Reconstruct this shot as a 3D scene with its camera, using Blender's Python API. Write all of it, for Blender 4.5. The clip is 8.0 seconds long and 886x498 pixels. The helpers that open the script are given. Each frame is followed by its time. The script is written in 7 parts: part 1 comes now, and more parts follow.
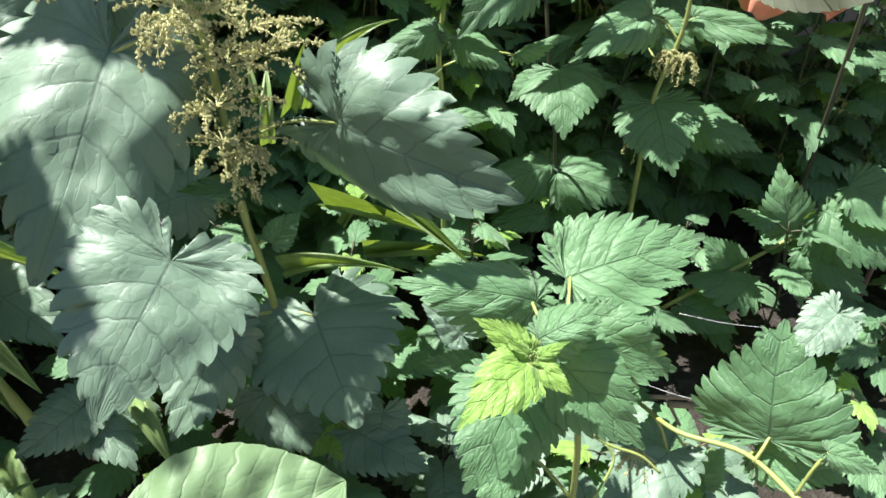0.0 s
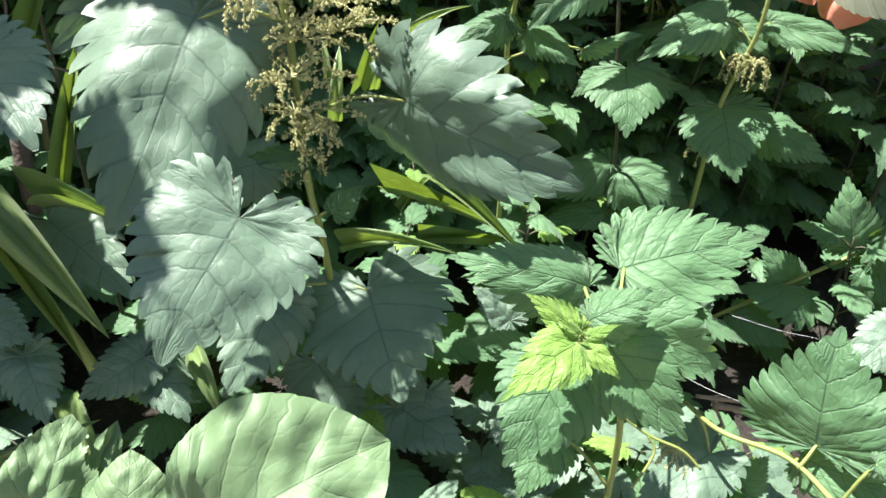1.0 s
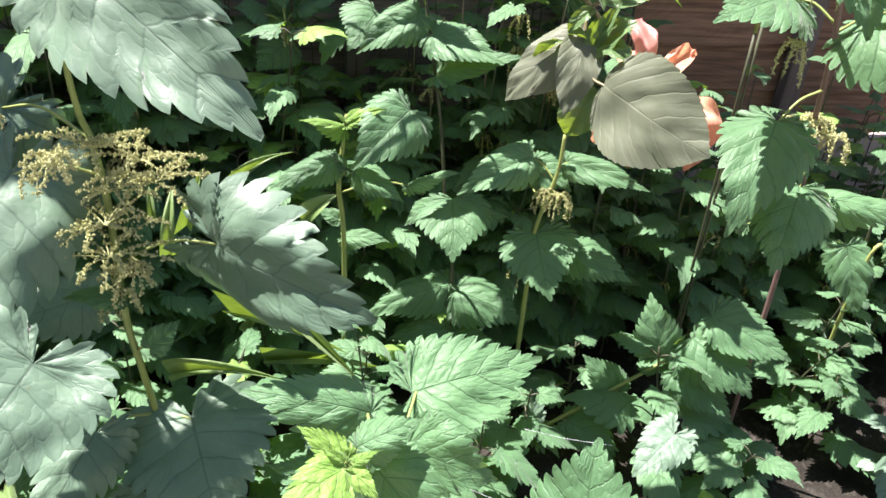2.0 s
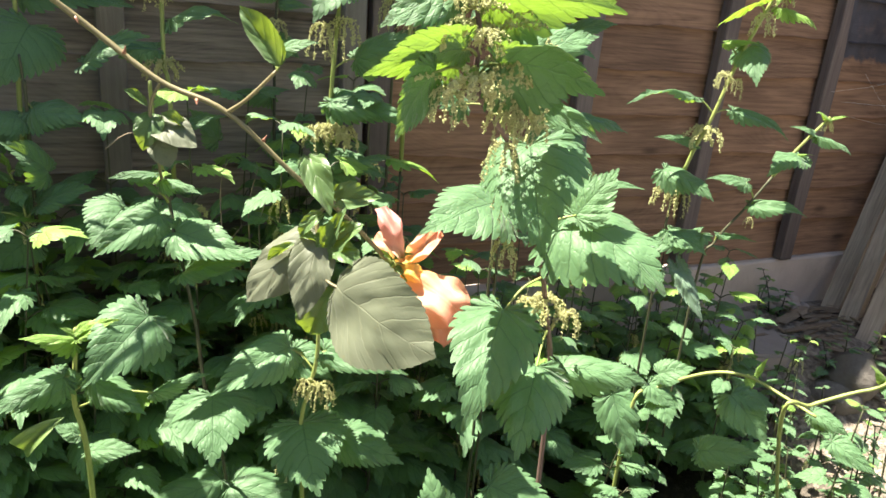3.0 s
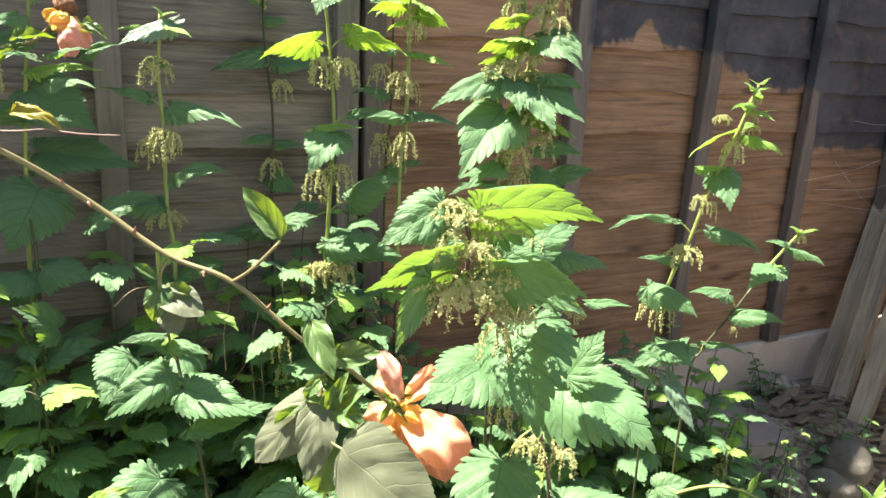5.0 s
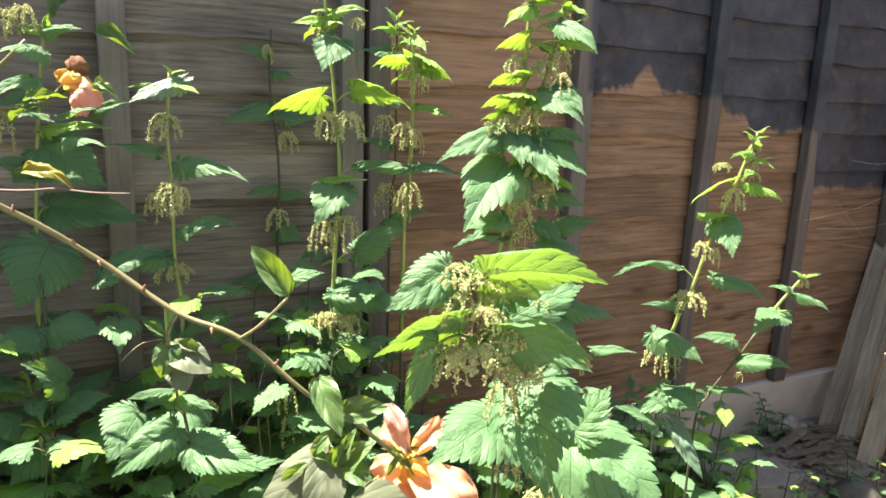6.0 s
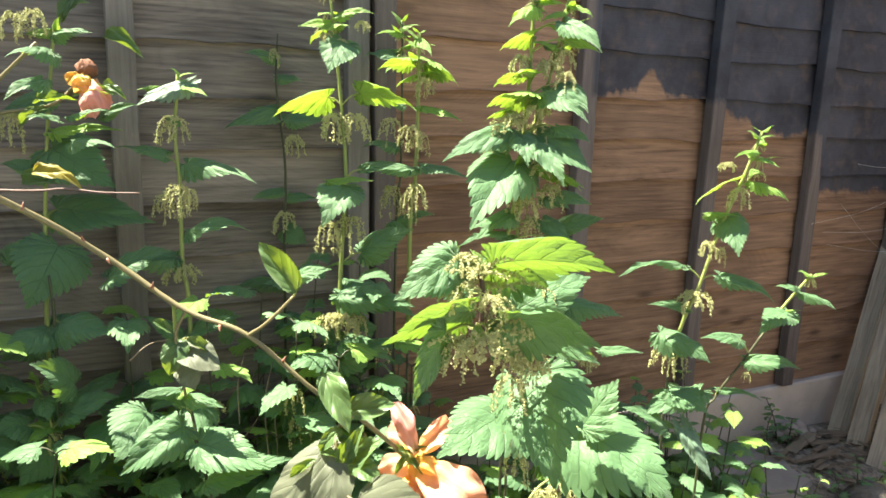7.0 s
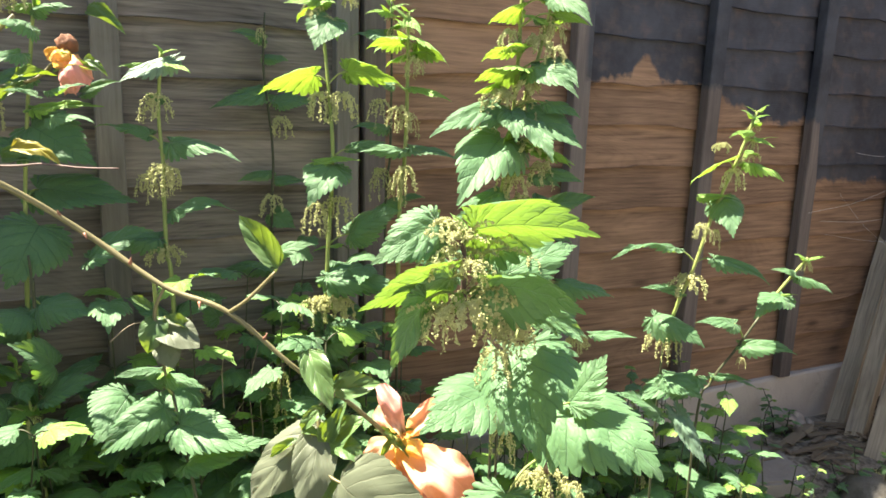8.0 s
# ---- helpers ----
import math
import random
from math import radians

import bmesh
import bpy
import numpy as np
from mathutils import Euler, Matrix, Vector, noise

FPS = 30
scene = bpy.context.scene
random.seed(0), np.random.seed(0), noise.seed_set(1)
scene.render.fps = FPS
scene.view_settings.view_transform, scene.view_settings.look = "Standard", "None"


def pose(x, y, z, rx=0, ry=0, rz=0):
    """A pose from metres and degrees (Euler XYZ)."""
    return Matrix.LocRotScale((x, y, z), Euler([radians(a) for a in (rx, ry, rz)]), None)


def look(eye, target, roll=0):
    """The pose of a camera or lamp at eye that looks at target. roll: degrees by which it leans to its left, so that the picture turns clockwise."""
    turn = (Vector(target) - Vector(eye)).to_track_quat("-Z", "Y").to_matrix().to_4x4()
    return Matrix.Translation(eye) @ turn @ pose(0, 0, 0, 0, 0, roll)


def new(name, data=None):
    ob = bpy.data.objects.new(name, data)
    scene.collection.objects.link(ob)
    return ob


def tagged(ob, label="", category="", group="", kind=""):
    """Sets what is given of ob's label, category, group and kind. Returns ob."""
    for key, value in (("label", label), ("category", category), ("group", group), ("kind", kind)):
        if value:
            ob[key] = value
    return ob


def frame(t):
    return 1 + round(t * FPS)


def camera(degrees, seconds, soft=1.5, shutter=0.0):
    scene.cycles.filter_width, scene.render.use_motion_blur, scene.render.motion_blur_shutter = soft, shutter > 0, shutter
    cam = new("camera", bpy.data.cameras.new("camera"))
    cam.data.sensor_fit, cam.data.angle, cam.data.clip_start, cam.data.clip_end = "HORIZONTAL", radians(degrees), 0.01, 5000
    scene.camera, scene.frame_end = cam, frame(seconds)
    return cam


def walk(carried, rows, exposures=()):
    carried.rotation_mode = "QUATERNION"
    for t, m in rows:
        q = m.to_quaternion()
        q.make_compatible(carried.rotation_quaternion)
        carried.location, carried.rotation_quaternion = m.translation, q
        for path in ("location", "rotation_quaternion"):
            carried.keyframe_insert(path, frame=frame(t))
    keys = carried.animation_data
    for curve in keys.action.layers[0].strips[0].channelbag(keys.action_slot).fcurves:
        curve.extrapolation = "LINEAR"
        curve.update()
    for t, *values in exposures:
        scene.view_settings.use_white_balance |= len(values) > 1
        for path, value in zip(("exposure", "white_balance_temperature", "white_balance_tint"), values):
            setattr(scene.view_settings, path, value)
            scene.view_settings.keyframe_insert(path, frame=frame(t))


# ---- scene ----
cam = camera(62.9, 8.0, soft=1.6)
PATH = [
    (0, (-0.211, 0.367, 0.635), (0.107, 1.944, -0.554), 0.2),
    (0.5, (-0.218, 0.370, 0.620), (0.034, 1.944, -0.588), 1.8),
    (1, (-0.217, 0.353, 0.629), (-0.035, 1.950, -0.560), 1.6),
    (1.5, (-0.205, 0.325, 0.652), (0.017, 1.986, -0.440), 2.6),
    (2, (-0.153, 0.310, 0.678), (0.301, 2.017, -0.261), 4.7),
    (2.2, (-0.117, 0.317, 0.691), (0.446, 2.025, -0.184), 5.2),
    (3.3, (-0.042, 0.312, 0.787), (0.845, 2.012, 0.220), 4.1),
    (3.5, (-0.048, 0.314, 0.807), (0.853, 2.012, 0.255), 3.8),
    (4, (-0.044, 0.319, 0.838), (0.850, 2.030, 0.317), 2.7),
    (4.5, (-0.051, 0.310, 0.851), (0.824, 2.035, 0.342), 2.5),
    (6, (-0.063, 0.309, 0.891), (0.810, 2.065, 0.496), 1.7),
    (6.5, (-0.057, 0.294, 0.888), (0.803, 2.062, 0.521), 1.3),
    (7, (-0.067, 0.304, 0.874), (0.796, 2.072, 0.516), 1.3),
    (7.5, (-0.060, 0.314, 0.853), (0.805, 2.082, 0.497), 1.3),
    (8, (-0.048, 0.309, 0.845), (0.816, 2.078, 0.491), 1.3),
]
walk(cam, [(t, look(eye, target, roll)) for t, eye, target, roll in PATH], exposures=[(0.0, 2.46, 6250, 14), (1.5, 2.62, 6300, 16), (2.2, 2.74, 6400, 18), (3.4, 2.97, 7200, 6), (8.0, 3.13, 7200, 6)])

# ---- world, sun ----
SUN_AZ, SUN_EL = -54.0, 66.0     # degrees; azimuth from +y towards +x
sky_world = bpy.data.worlds.new("sky")
sky_world.use_nodes = True
scene.world = sky_world
wn = sky_world.node_tree
sky = wn.nodes.new("ShaderNodeTexSky")
sky.sky_type = "NISHITA"
sky.sun_disc = False
sky.sun_elevation, sky.sun_rotation = radians(SUN_EL), radians(SUN_AZ)
wn.nodes["Background"].inputs[1].default_value = 0.037
wn.links.new(sky.outputs[0], wn.nodes["Background"].inputs[0])
sun = new("sun", bpy.data.lights.new("sun", "SUN"))
sun.data.energy, sun.data.angle, sun.data.color = 3.35, radians(0.55), (1.0, 0.95, 0.86)
to_sun = Vector((math.sin(radians(SUN_AZ)) * math.cos(radians(SUN_EL)), math.cos(radians(SUN_AZ)) * math.cos(radians(SUN_EL)), math.sin(radians(SUN_EL))))
sun.matrix_world = look(to_sun * 8, (0, 0, 0))

# ---- materials ----


def material(name):
    m = bpy.data.materials.new(name)
    m.use_nodes = True
    t = m.node_tree
    return m, t, t.nodes["Principled BSDF"], t.nodes["Material Output"]


def node(t, kind, **values):
    n = t.nodes.new(kind)
    for key, value in values.items():
        if key in n.inputs:
            n.inputs[key].default_value = value
    return n


def maths(t, op, a, b=None, clamp=False):
    n = t.nodes.new("ShaderNodeMath")
    n.operation, n.use_clamp = op, clamp
    for i, v in enumerate((a, b)):
        if v is None:
            continue
        if isinstance(v, (int, float)):
            n.inputs[i].default_value = v
        else:
            t.links.new(v, n.inputs[i])
    return n.outputs[0]


def mixed(t, fac, a, b):
    n = t.nodes.new("ShaderNodeMix")
    n.data_type = "RGBA"
    for slot, v in ((0, fac), (6, a), (7, b)):
        if isinstance(v, (int, float)):
            n.inputs[slot].default_value = v
        elif isinstance(v, tuple):
            n.inputs[slot].default_value = (*v, 1)
        else:
            t.links.new(v, n.inputs[slot])
    return n.outputs[2]


def ramp(t, fac, low, high):
    n = t.nodes.new("ShaderNodeMapRange")
    t.links.new(fac, n.inputs[0])
    n.inputs[1].default_value, n.inputs[2].default_value = low, high
    return n.outputs[0]


def noise_of(t, coord, scale, detail=4.0, rough=0.55):
    n = node(t, "ShaderNodeTexNoise", Scale=scale, Detail=detail, Roughness=rough)
    if coord is not None:
        t.links.new(coord, n.inputs["Vector"])
    return n.outputs[0]


def bumped(t, bsdf, height, strength, distance):
    n = node(t, "ShaderNodeBump", Strength=strength, Distance=distance)
    t.links.new(height, n.inputs["Height"])
    t.links.new(n.outputs[0], bsdf.inputs["Normal"])
    return n.outputs[0]


def leaf_material(name, dark, light, vein, through_colour, through_share=0.3, veins=10.0, rough=0.52, vein_amount=0.5, sheen=0.5, relief=0.0012, quilted=0.8, down=0.1, groove=0.7):
    """Leaf blade: UV x runs across (0.5 at the midrib), UV y counts tenths of a side vein."""
    m, t, p, out = material(name)
    uv = t.nodes.new("ShaderNodeUVMap").outputs[0]
    sep = t.nodes.new("ShaderNodeSeparateXYZ")
    t.links.new(uv, sep.inputs[0])
    across = maths(t, "ABSOLUTE", maths(t, "SUBTRACT", sep.outputs[0], 0.5))
    mid = maths(t, "SUBTRACT", 1.0, ramp(t, across, 0.003, 0.015), clamp=True)
    tc = t.nodes.new("ShaderNodeTexCoord").outputs["Object"]
    # side veins wander a little on their way to the edge
    bend = maths(t, "MULTIPLY", maths(t, "SUBTRACT", noise_of(t, tc, 7.0, 2), 0.5), maths(t, "MULTIPLY", ramp(t, across, 0.0, 0.2), 0.35))
    vein_pos = maths(t, "ADD", maths(t, "MULTIPLY", sep.outputs[1], veins), bend)
    side = maths(t, "ABSOLUTE", maths(t, "SUBTRACT", maths(t, "FRACT", maths(t, "ADD", vein_pos, 20.5)), 0.5))
    strong = maths(t, "SUBTRACT", 1.0, ramp(t, side, 0.008, 0.05), clamp=True)
    side2 = maths(t, "ABSOLUTE", maths(t, "SUBTRACT", maths(t, "FRACT", maths(t, "ADD", vein_pos, 20.0)), 0.5))
    weak = maths(t, "SUBTRACT", 1.0, ramp(t, side2, 0.01, 0.06), clamp=True)
    sidev = maths(t, "MAXIMUM", strong, maths(t, "MULTIPLY", maths(t, "MULTIPLY", weak, ramp(t, across, 0.22, 0.38)), 0.6))
    pillow = maths(t, "MULTIPLY", ramp(t, side, 0.0, 0.36), ramp(t, across, 0.0, 0.12))
    # the finer net runs like rungs between the side veins
    rungs = t.nodes.new("ShaderNodeCombineXYZ")
    t.links.new(maths(t, "MULTIPLY", vein_pos, 1.7), rungs.inputs[0])
    t.links.new(maths(t, "MULTIPLY", across, 9.5), rungs.inputs[1])
    t.links.new(maths(t, "MULTIPLY", ramp(t, sep.outputs[0], 0.499, 0.501), 7.0), rungs.inputs[2])
    warp = node(t, "ShaderNodeTexNoise", Scale=9.0, Detail=2.0)
    t.links.new(tc, warp.inputs["Vector"])
    bent = t.nodes.new("ShaderNodeVectorMath")
    bent.operation = "MULTIPLY_ADD"
    t.links.new(warp.outputs[1], bent.inputs[0])
    bent.inputs[1].default_value = (0.7, 0.7, 0.0)
    t.links.new(rungs.outputs[0], bent.inputs[2])
    net = node(t, "ShaderNodeTexVoronoi", Scale=1.0)
    net.feature = "DISTANCE_TO_EDGE"
    t.links.new(bent.outputs[0], net.inputs["Vector"])
    quilt = maths(t, "POWER", maths(t, "MULTIPLY", net.outputs[0], 1.6, clamp=True), 0.6)
    fine = maths(t, "SUBTRACT", 1.0, ramp(t, net.outputs[0], 0.0, 0.10), clamp=True)
    veined = maths(t, "MAXIMUM", mid, maths(t, "MULTIPLY", sidev, 0.8))
    lines = maths(t, "MAXIMUM", veined, maths(t, "MULTIPLY", fine, 0.10))
    info = t.nodes.new("ShaderNodeObjectInfo")
    big = noise_of(t, tc, 3.5, 3)
    grain = noise_of(t, tc, 60.0, 2)
    tone = maths(t, "ADD", maths(t, "MULTIPLY", big, 0.55), maths(t, "MULTIPLY", maths(t, "FRACT", maths(t, "ADD", info.outputs["Random"], t.nodes.new("ShaderNodeNewGeometry").outputs["Random Per Island"])), 0.55), clamp=True)
    base = mixed(t, tone, dark, light)
    base = mixed(t, maths(t, "MULTIPLY", lines, vein_amount), base, vein)
    spots = ramp(t, noise_of(t, tc, 17.0, 2), 0.70, 0.78)
    base = mixed(t, maths(t, "MULTIPLY", spots, 0.35), base, (0.16, 0.13, 0.05))
    t.links.new(base, p.inputs["Base Color"])
    t.links.new(maths(t, "ADD", maths(t, "MULTIPLY", grain, 0.25), rough - 0.1), p.inputs["Roughness"])
    p.inputs["Specular IOR Level"].default_value = sheen
    p.inputs["Sheen Weight"].default_value = down
    p.inputs["Sheen Roughness"].default_value = 0.45
    height = maths(t, "ADD", maths(t, "MULTIPLY", grain, 0.12), maths(t, "SUBTRACT", maths(t, "ADD", maths(t, "MULTIPLY", quilt, quilted * 0.75), maths(t, "MULTIPLY", pillow, 0.45)), maths(t, "MULTIPLY", veined, groove)))
    nrm = bumped(t, p, height, 0.75, relief)
    tl = t.nodes.new("ShaderNodeBsdfTranslucent")
    t.links.new(mixed(t, maths(t, "MULTIPLY", lines, 0.55), through_colour, tuple(v * 0.35 for v in through_colour)), tl.inputs[0])
    t.links.new(nrm, tl.inputs["Normal"])
    mix = t.nodes.new("ShaderNodeMixShader")
    mix.inputs[0].default_value = through_share
    t.links.new(p.outputs[0], mix.inputs[1])
    t.links.new(tl.outputs[0], mix.inputs[2])
    t.links.new(mix.outputs[0], out.inputs[0])
    return m


NETTLE = leaf_material("nettle_leaf", (0.060, 0.138, 0.064), (0.118, 0.235, 0.110), (0.045, 0.105, 0.045), (0.27, 0.45, 0.04), 0.30, sheen=0.36, vein_amount=0.5, relief=0.0014, quilted=0.8, down=0.16, groove=0.5)
NETTLE_DEEP = leaf_material("nettle_leaf_old", (0.085, 0.148, 0.098), (0.135, 0.21, 0.142), (0.045, 0.08, 0.055), (0.18, 0.36, 0.06), 0.15, rough=0.5, sheen=0.5, vein_amount=0.62, relief=0.0010, quilted=0.6, down=0.14, groove=0.2)
NETTLE_YOUNG = leaf_material("nettle_leaf_young", (0.13, 0.27, 0.045), (0.23, 0.39, 0.075), (0.11, 0.22, 0.04), (0.33, 0.52, 0.045), 0.34, down=0.14)
ROSE_LEAF = leaf_material("rose_leaf", (0.092, 0.108, 0.070), (0.135, 0.15, 0.10), (0.21, 0.22, 0.14), (0.30, 0.33, 0.16), 0.2, rough=0.55, sheen=0.35, vein_amount=0.4, relief=0.0004, quilted=0.3)
ROSE_GREEN = leaf_material("rose_leaf_top", (0.06, 0.115, 0.04), (0.10, 0.18, 0.06), (0.17, 0.24, 0.1), (0.30, 0.42, 0.03), 0.28, rough=0.42, vein_amount=0.35, relief=0.0005, quilted=0.3)
WITHERING = leaf_material("yellowing_leaf", (0.24, 0.21, 0.03), (0.36, 0.31, 0.06), (0.30, 0.24, 0.08), (0.50, 0.42, 0.04), 0.35, rough=0.5, vein_amount=0.4, relief=0.0005, quilted=0.3)
DOCK_LEAF = leaf_material("dock_leaf", (0.105, 0.180, 0.085), (0.145, 0.228, 0.110), (0.20, 0.28, 0.15), (0.28, 0.42, 0.09), 0.2, rough=0.5, sheen=0.35, vein_amount=0.3, relief=0.0009, quilted=0.5, groove=0.35)
BLADE = leaf_material("blade_leaf", (0.10, 0.17, 0.055), (0.17, 0.26, 0.08), (0.22, 0.31, 0.12), (0.28, 0.42, 0.04), 0.3, veins=0.0, rough=0.42, vein_amount=0.25, relief=0.0004)


def plain_material(name, dark, light, scale=40.0, rough=0.6, bump=0.3, dist=0.001, translucent=None, share=0.0, spec=0.4):
    m, t, p, out = material(name)
    tc = t.nodes.new("ShaderNodeTexCoord").outputs["Object"]
    a, b = noise_of(t, tc, scale, 4), noise_of(t, tc, scale * 6, 3)
    info = t.nodes.new("ShaderNodeObjectInfo")
    tone = maths(t, "ADD", maths(t, "MULTIPLY", a, 0.7), maths(t, "MULTIPLY", info.outputs["Random"], 0.4), clamp=True)
    t.links.new(mixed(t, tone, dark, light), p.inputs["Base Color"])
    t.links.new(maths(t, "ADD", maths(t, "MULTIPLY", b, 0.2), rough - 0.1), p.inputs["Roughness"])
    p.inputs["Specular IOR Level"].default_value = spec
    nrm = bumped(t, p, maths(t, "ADD", a, b), bump, dist)
    if translucent:
        tl = t.nodes.new("ShaderNodeBsdfTranslucent")
        tl.inputs[0].default_value = (*translucent, 1)
        t.links.new(nrm, tl.inputs["Normal"])
        mix = t.nodes.new("ShaderNodeMixShader")
        mix.inputs[0].default_value = share
        t.links.new(p.outputs[0], mix.inputs[1])
        t.links.new(tl.outputs[0], mix.inputs[2])
        t.links.new(mix.outputs[0], out.inputs[0])
    return m


STEM = plain_material("nettle_stem", (0.15, 0.20, 0.05), (0.28, 0.32, 0.10), 60, 0.5, 0.3, 0.0006)
# darker copy of STEM: shade put into the colour of low and hidden stems
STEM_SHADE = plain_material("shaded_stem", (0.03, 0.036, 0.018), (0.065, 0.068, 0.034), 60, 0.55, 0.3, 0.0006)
STEM_DARK = plain_material("old_stem", (0.10, 0.06, 0.055), (0.19, 0.12, 0.10), 60, 0.6, 0.4, 0.0008)
CANE = plain_material("rose_cane", (0.12, 0.11, 0.05), (0.23, 0.19, 0.10), 50, 0.5, 0.4, 0.0008)
THORN = plain_material("thorn", (0.22, 0.09, 0.06), (0.30, 0.14, 0.09), 90, 0.45)
CATKIN = plain_material("nettle_flower", (0.35, 0.36, 0.15), (0.54, 0.53, 0.27), 300, 0.8, 0.5, 0.0006, (0.5, 0.5, 0.2), 0.2)


def petal_material(name, base, body, rim, glow):
    m, t, p, out = material(name)
    uv = t.nodes.new("ShaderNodeUVMap").outputs[0]
    sep = t.nodes.new("ShaderNodeSeparateXYZ")
    t.links.new(uv, sep.inputs[0])
    tc = t.nodes.new("ShaderNodeTexCoord").outputs["Object"]
    wob = maths(t, "MULTIPLY", maths(t, "SUBTRACT", noise_of(t, tc, 4.0, 3), 0.5), 0.5)
    along = maths(t, "ADD", sep.outputs[1], wob)
    mp = node(t, "ShaderNodeMapping")
    mp.inputs["Scale"].default_value = (26, 1.5, 1)
    t.links.new(uv, mp.inputs[0])
    streak = noise_of(t, mp.outputs[0], 1.0, 3)
    col = mixed(t, ramp(t, along, 0.08, 0.42), base, body)
    col = mixed(t, ramp(t, along, 0.55, 1.05), col, rim)
    col = mixed(t, maths(t, "MULTIPLY", ramp(t, streak, 0.45, 0.75), 0.35), col, rim)
    t.links.new(col, p.inputs["Base Color"])
    p.inputs["Roughness"].default_value = 0.5
    nrm = bumped(t, p, maths(t, "ADD", streak, noise_of(t, tc, 9.0, 3)), 0.5, 0.0015)
    tl = t.nodes.new("ShaderNodeBsdfTranslucent")
    t.links.new(mixed(t, 0.5, col, glow), tl.inputs[0])
    t.links.new(nrm, tl.inputs["Normal"])
    mix = t.nodes.new("ShaderNodeMixShader")
    mix.inputs[0].default_value = 0.42
    t.links.new(p.outputs[0], mix.inputs[1])
    t.links.new(tl.outputs[0], mix.inputs[2])
    t.links.new(mix.outputs[0], out.inputs[0])
    return m


PETAL = petal_material("peach_petal", (0.80, 0.50, 0.10), (0.84, 0.50, 0.33), (0.74, 0.28, 0.20), (0.95, 0.45, 0.2))
PETAL_PINK = petal_material("pink_petal", (0.78, 0.50, 0.22), (0.78, 0.42, 0.36), (0.72, 0.30, 0.28), (0.9, 0.35, 0.25))
PETAL_GOLD = petal_material("yellow_petal", (0.55, 0.45, 0.08), (0.80, 0.50, 0.12), (0.82, 0.42, 0.20), (0.9, 0.5, 0.05))
WILTED = plain_material("wilted_brown", (0.12, 0.05, 0.03), (0.25, 0.11, 0.06), 120, 0.8, 0.8, 0.002)
STONE = plain_material("stone", (0.085, 0.076, 0.066), (0.24, 0.22, 0.195), 70, 0.85, 0.9, 0.006)
PALE = plain_material("pale_stone", (0.26, 0.21, 0.175), (0.42, 0.35, 0.30), 40, 0.8, 0.5, 0.003)
CHIP = plain_material("bark_chip", (0.09, 0.066, 0.048), (0.25, 0.19, 0.135), 60, 0.85, 0.6, 0.002)
LITTER = plain_material("dead_leaf", (0.10, 0.078, 0.055), (0.27, 0.21, 0.15), 50, 0.8, 0.5, 0.002)
WEB = plain_material("web", (0.6, 0.6, 0.6), (0.8, 0.8, 0.8), 50, 0.5)


